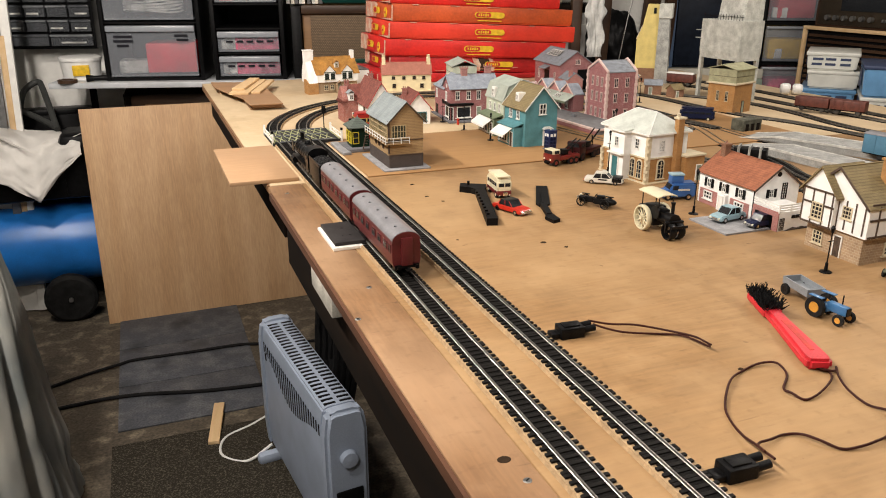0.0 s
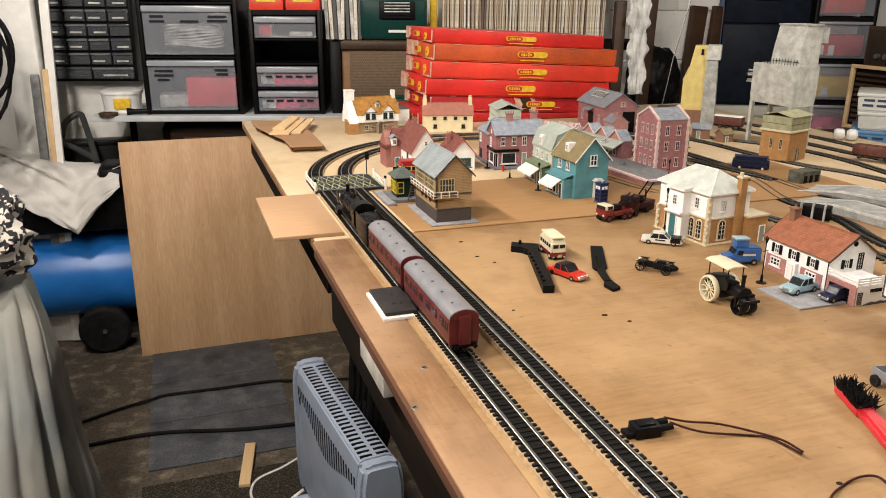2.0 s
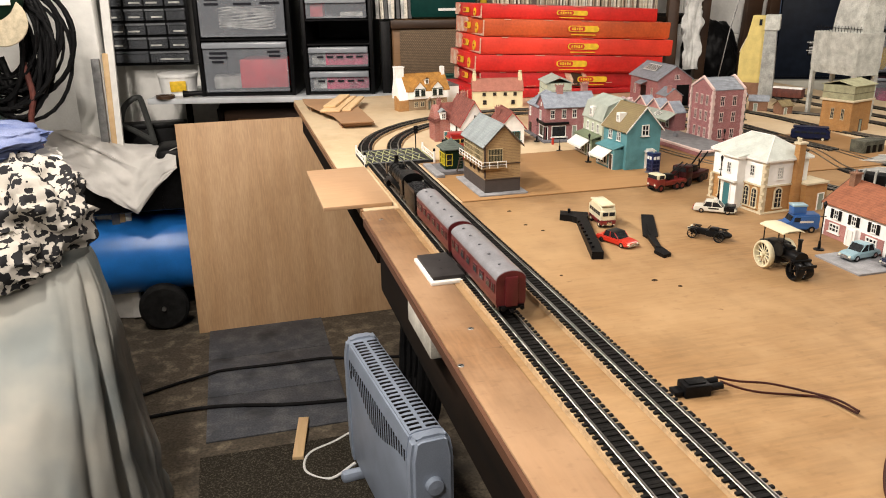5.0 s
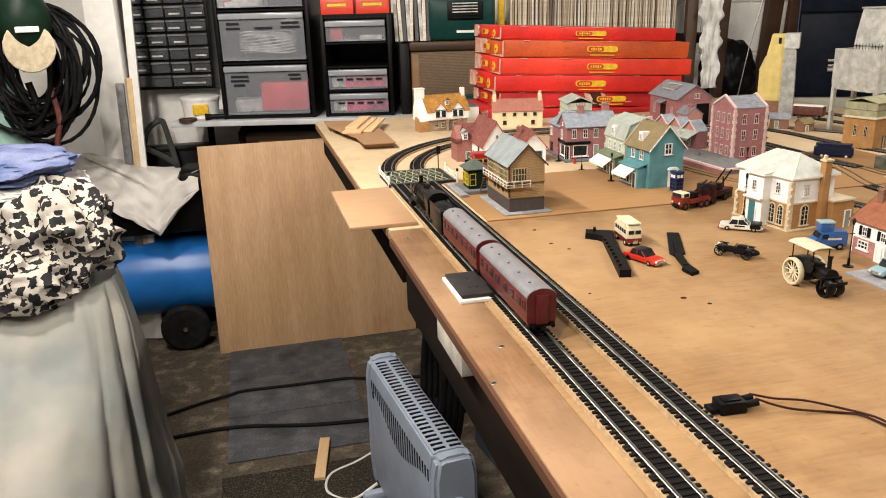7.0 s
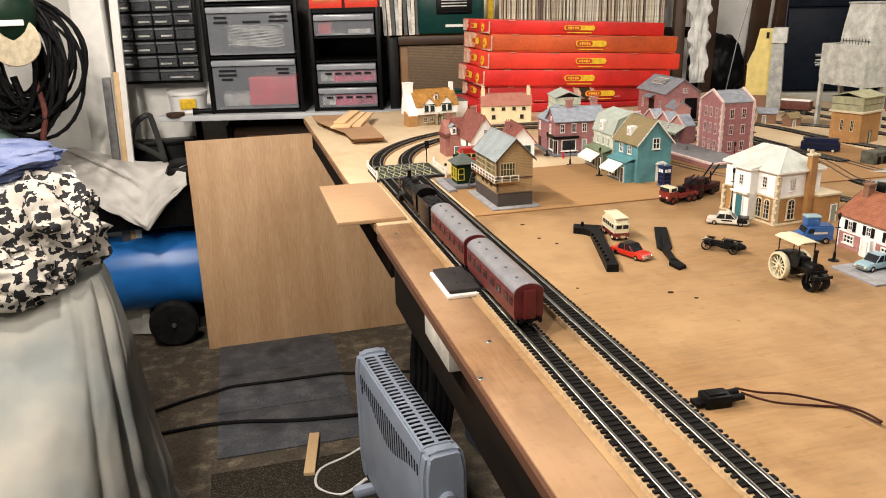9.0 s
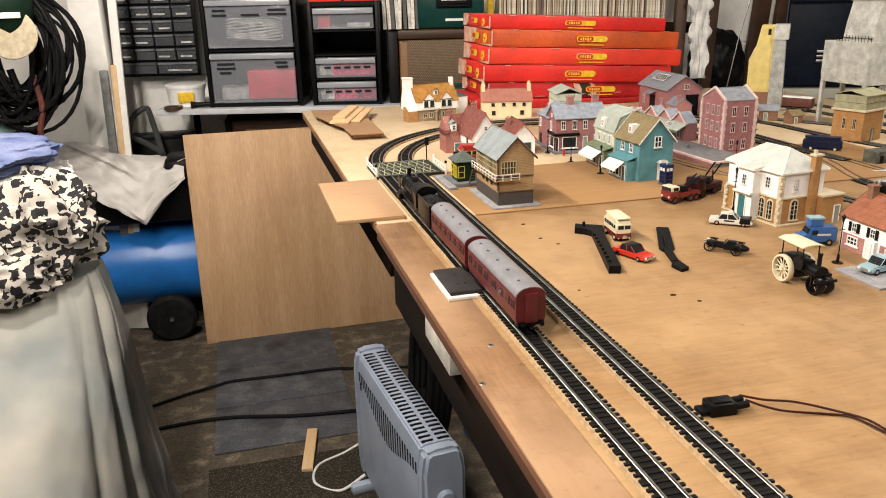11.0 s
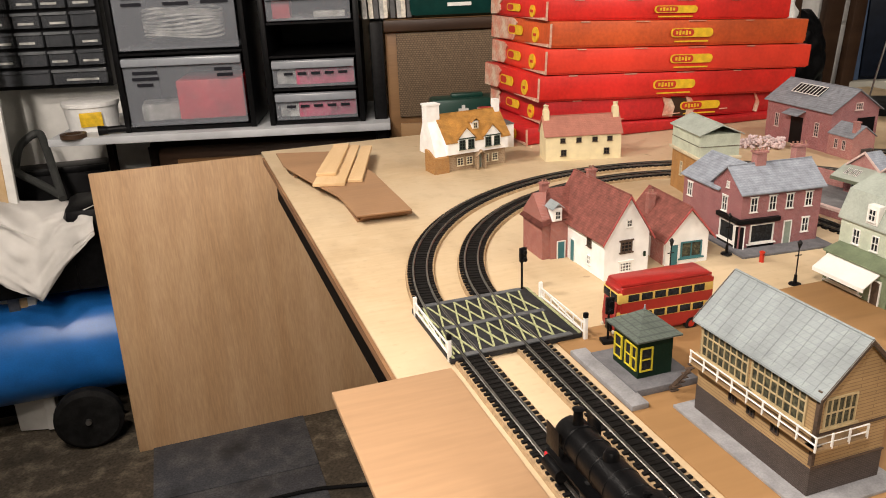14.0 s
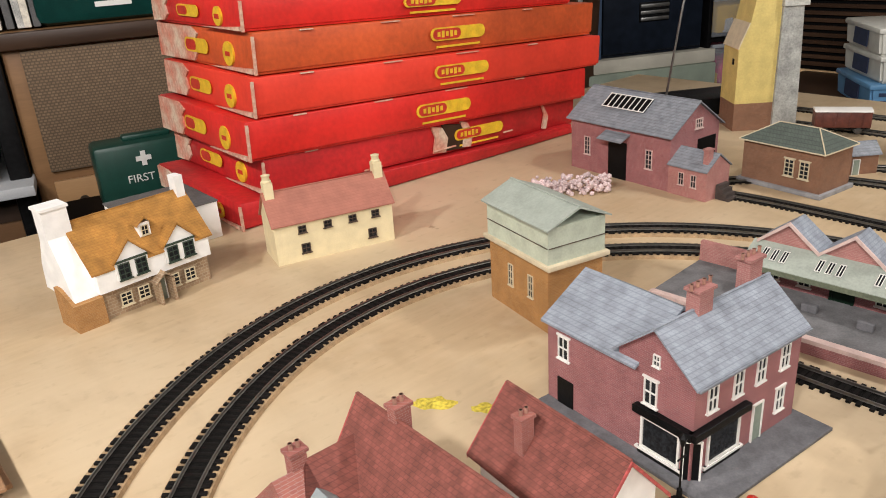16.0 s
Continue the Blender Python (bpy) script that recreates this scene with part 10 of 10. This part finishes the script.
part("pillar", lathe(bmesh.new(), [(0.0034, 0), (0.0030, 0.001), (0.0030, 0.012), (0.0038, 0.0125), (0.0036, 0.014), (0.0, 0.0155)], (0, 0, 0), 14), P_RED, ph)
part("slot", box((0, -0.003, 0.0105), (0.003, 0.0006, 0.0008)), P_BLACK, ph, smooth=None)

# black re-railing ramps, track brush, holes and marks
RAMP = material("black_ramp_plastic", (0.005, 0.005, 0.0055), 0.5, vary=0.2)


def ramp(at, flip):
    s = thing("rerailer_ramp", "black plastic rerailing ramp lying on the board", "ramp", at, "rerailing ramps")
    if flip:
        part("blade", prism(bmesh.new(), [(-0.010, 0.0), (0.009, 0.0), (0.011, 0.106), (0.006, 0.118), (-0.004, 0.118), (-0.011, 0.106)], 0, 0.003, "z"), RAMP, s, smooth=None)
        part("blade_rib", box((0.001, 0.085, 0.0045), (0.003, 0.06, 0.004)), RAMP, s, smooth=None)
        part("arm", prism(bmesh.new(), [(-0.004, 0.112), (0.006, 0.112), (-0.004, 0.170), (-0.012, 0.170)], 0, 0.006, "z"), RAMP, s, smooth=None)
        part("foot", prism(bmesh.new(), [(-0.013, 0.166), (-0.004, 0.166), (-0.001, 0.182), (-0.013, 0.202), (-0.023, 0.192)], 0, 0.005, "z"), RAMP, s, smooth=None)
    else:
        part("head", prism(bmesh.new(), [(-0.016, 0.0), (0.026, -0.012), (0.030, 0.010), (0.012, 0.020), (0.004, 0.032), (-0.014, 0.022)], 0, 0.010, "z"), RAMP, s, smooth=None)
        part("peg", box((0.014, 0.0, 0.012), (0.004, 0.004, 0.008)), RAMP, s, smooth=None)
        a = part("arm", prism(bmesh.new(), [(-0.010, 0.024), (0.006, 0.028), (0.012, 0.195), (-0.004, 0.195)], 0, 0.011, "z"), RAMP, s, smooth=None)
        for k in range(8):
            part("tooth", box((0.0075, 0.055 + k * 0.017, 0.012), (0.004, 0.006, 0.003)), RAMP, a, smooth=None)


ramp(pose(0.352, 1.528, T, 0, 0, 164.5), False)
ramp(pose(0.462, 1.504, T, 0, 0, 153.5), True)
br = thing("track_brush", "red-handled track cleaning brush with black bristles", "brush", pose(0.396, 0.838, T, 0, 0, -22))
bm = prism(bmesh.new(), [(-0.011, 0.0), (0.011, 0.0), (0.013, 0.010), (0.009, 0.085), (0.008, 0.125), (-0.008, 0.125), (-0.009, 0.085), (-0.013, 0.010)], 0.001, 0.012, "z")
bmesh.ops.bevel(bm, geom=bm.edges[:], offset=0.003, segments=2, affect="EDGES")
hd2 = part("handle", bm, RED_PLASTIC, br, "red plastic handle")
part("handle_groove", prism(bmesh.new(), [(-0.002, 0.02), (0.002, 0.02), (0.003, 0.085), (-0.003, 0.085)], 0.0115, 0.0125, "z"), LOGO_RED, hd2, smooth=None)
part("brush_stock", box((0, 0.138, 0.007), (0.020, 0.052, 0.010), 0.003), RED_PLASTIC, br)
bm = bmesh.new()
rb = random.Random(7)
for k in range(420):
    x, y = rb.uniform(-0.0105, 0.0105), rb.uniform(0.112, 0.165)
    cyl_into(bm, (x, y, 0.011), (x + rb.uniform(-0.007, 0.007), y + rb.uniform(-0.007, 0.007), 0.011 + rb.uniform(0.006, 0.011)), 0.0007, 0.0004, 3, False)
tagged(part("bristles", bm, CORD, br, "black bristles", smooth=None), kind="stuff")
HOLE = material("drilled_hole", (0.03, 0.018, 0.010), 0.95)
for x, y, r in ((0.067, 0.819, 0.0055), (0.330, 1.249, 0.0042), (0.350, 1.222, 0.0030), (0.26, 1.52, 0.0034), (0.275, 1.485, 0.003), (0.262, 1.60, 0.004), (0.332, 0.868, 0.003), (0.225, 1.30, 0.0022)):
    solid("bore_hole", lathe(bmesh.new(), [(0.0, 0.0), (r, 0.0), (r * 0.9, 0.0004), (0.0, 0.0004)], (0, 0, 0), 18), HOLE, "dark drilled hole in the board", "hole", "holes in the board", at=pose(x, y, T, 0, 0, 0) @ Matrix.Diagonal((1, 0.8, 1, 1)), smooth=None)
STEELSCREW = STEEL
for x, y in ((0.072, 0.79), (0.05, 1.62), (0.03, 1.10), (0.065, 1.18)):
    sc = thing("wood_screw", "countersunk steel screw in the board", "screw", pose(x, y, T, 0, 0, 30), "screws in the board")
    part("head", lathe(bmesh.new(), [(0.0, 0.0), (0.0035, 0.0), (0.003, 0.0005), (0.0, 0.0006)], (0, 0, 0), 14), STEELSCREW, sc)
    part("slot", box((0, 0, 0.0007), (0.004, 0.0008, 0.0004)), BLACK, sc, smooth=None)
YMARK = material("yellow_flock", (0.62, 0.50, 0.06), 0.9, vary=0.3, scale=300)
for x, y, a in ((0.486, 2.338, 0.017), (0.512, 2.300, 0.013)):
    bm = bmesh.new()
    lathe(bm, [(0.0, 0.0), (1.0, 0.0), (0.7, 0.0006), (0.0, 0.0008)], (0, 0, 0), 26)
    for v in bm.verts:
        q = 1 + 0.5 * noise.noise(Vector((v.co.x * 2, v.co.y * 2, x * 40)))
        v.co = Vector((v.co.x * a * q, v.co.y * a * 0.55 * q, v.co.z))
    solid("yellow_patch", bm, YMARK, "thin patch of yellow scatter on the board", "scatter", at=pose(x, y, T, 0, 0, -40))

# offcuts on the far corner
def offcut(pts, z0, z1, mat, label, at, name="board_offcut"):
    bm = prism(bmesh.new(), pts, z0, z1, "z")
    bmesh.ops.bevel(bm, geom=bm.edges[:], offset=0.0008, segments=1, affect="EDGES")
    return solid(name, bm, mat, label, "offcut", "offcuts on the board corner", at=at)


BROWNPLY = grain("brown_offcut", (0.36, 0.21, 0.11), (0.29, 0.165, 0.085), "x", 0.55, 9.0, 0.2)
BROWN_EDGE = grain("offcut_ply", (0.30, 0.165, 0.08), (0.20, 0.10, 0.05), "x", 0.6, 14.0, 0.2)
offcut([(0.105, 2.457), (0.192, 2.453), (0.195, 2.703), (0.169, 2.907), (0.051, 2.949), (0.049, 2.831), (0.072, 2.711), (0.102, 2.578)], 0.0145, 0.018, BROWNPLY, "brown hardboard offcut with a curved cut edge", pose(0, 0, T))
offcut([(0.111, 2.463), (0.189, 2.461), (0.192, 2.643), (0.114, 2.631)], 0.0095, 0.0140, BROWN_EDGE, "brown plywood offcut under the hardboard", pose(0, 0, T, 0, 0, 0))
offcut([(0.114, 2.473), (0.197, 2.469), (0.193, 2.655), (0.116, 2.643)], 0.0048, 0.0092, BROWNPLY, "brown plywood offcut in the stack", pose(0, 0, T, 0, 0, 0))
offcut([(0.109, 2.477), (0.192, 2.480), (0.192, 2.631), (0.112, 2.631)], 0.0002, 0.0045, BROWN_EDGE, "brown plywood offcut at the bottom of the stack", pose(0, 0, T, 0, 0, 0))
offcut([(0.063, 2.799), (0.142, 2.799), (0.142, 2.901), (0.063, 2.919)], 0.0002, 0.0140, BROWN_EDGE, "brown packing piece under the hardboard", pose(0, 0, T))
for x, y, z, rz, L, w in ((0.099, 2.640, 0.0183, -18.5, 0.300, 0.056), (0.147, 2.645, 0.0183, -18.0, 0.270, 0.026), (0.105, 2.690, 0.0245, -18.5, 0.240, 0.036)):
    offcut([(-w / 2, 0), (w / 2, 0), (w / 2, L), (-w / 2 + 0.004, L)], 0, 0.006, PINE, "pale pine strip lying on the offcuts", pose(x, y, T + z, 0, 0, rz), "pine_strip")
lich = bmesh.new()
rl = random.Random(3)
for k in range(260):
    bmesh.ops.create_icosphere(lich, subdivisions=1, radius=rl.uniform(0.002, 0.0045), matrix=Matrix.Translation((rl.uniform(-0.055, 0.055), rl.uniform(-0.018, 0.018), rl.uniform(0.002, 0.022))))
fl = thing("lichen_bush", "pinkish white clump of model foliage", "model foliage", pose(0.965, 2.60, T, 0, 0, -42))
tagged(part("clumps", lich, material("pale_lichen", (0.62, 0.50, 0.50), 0.9, vary=0.2), fl, smooth=None), kind="stuff")
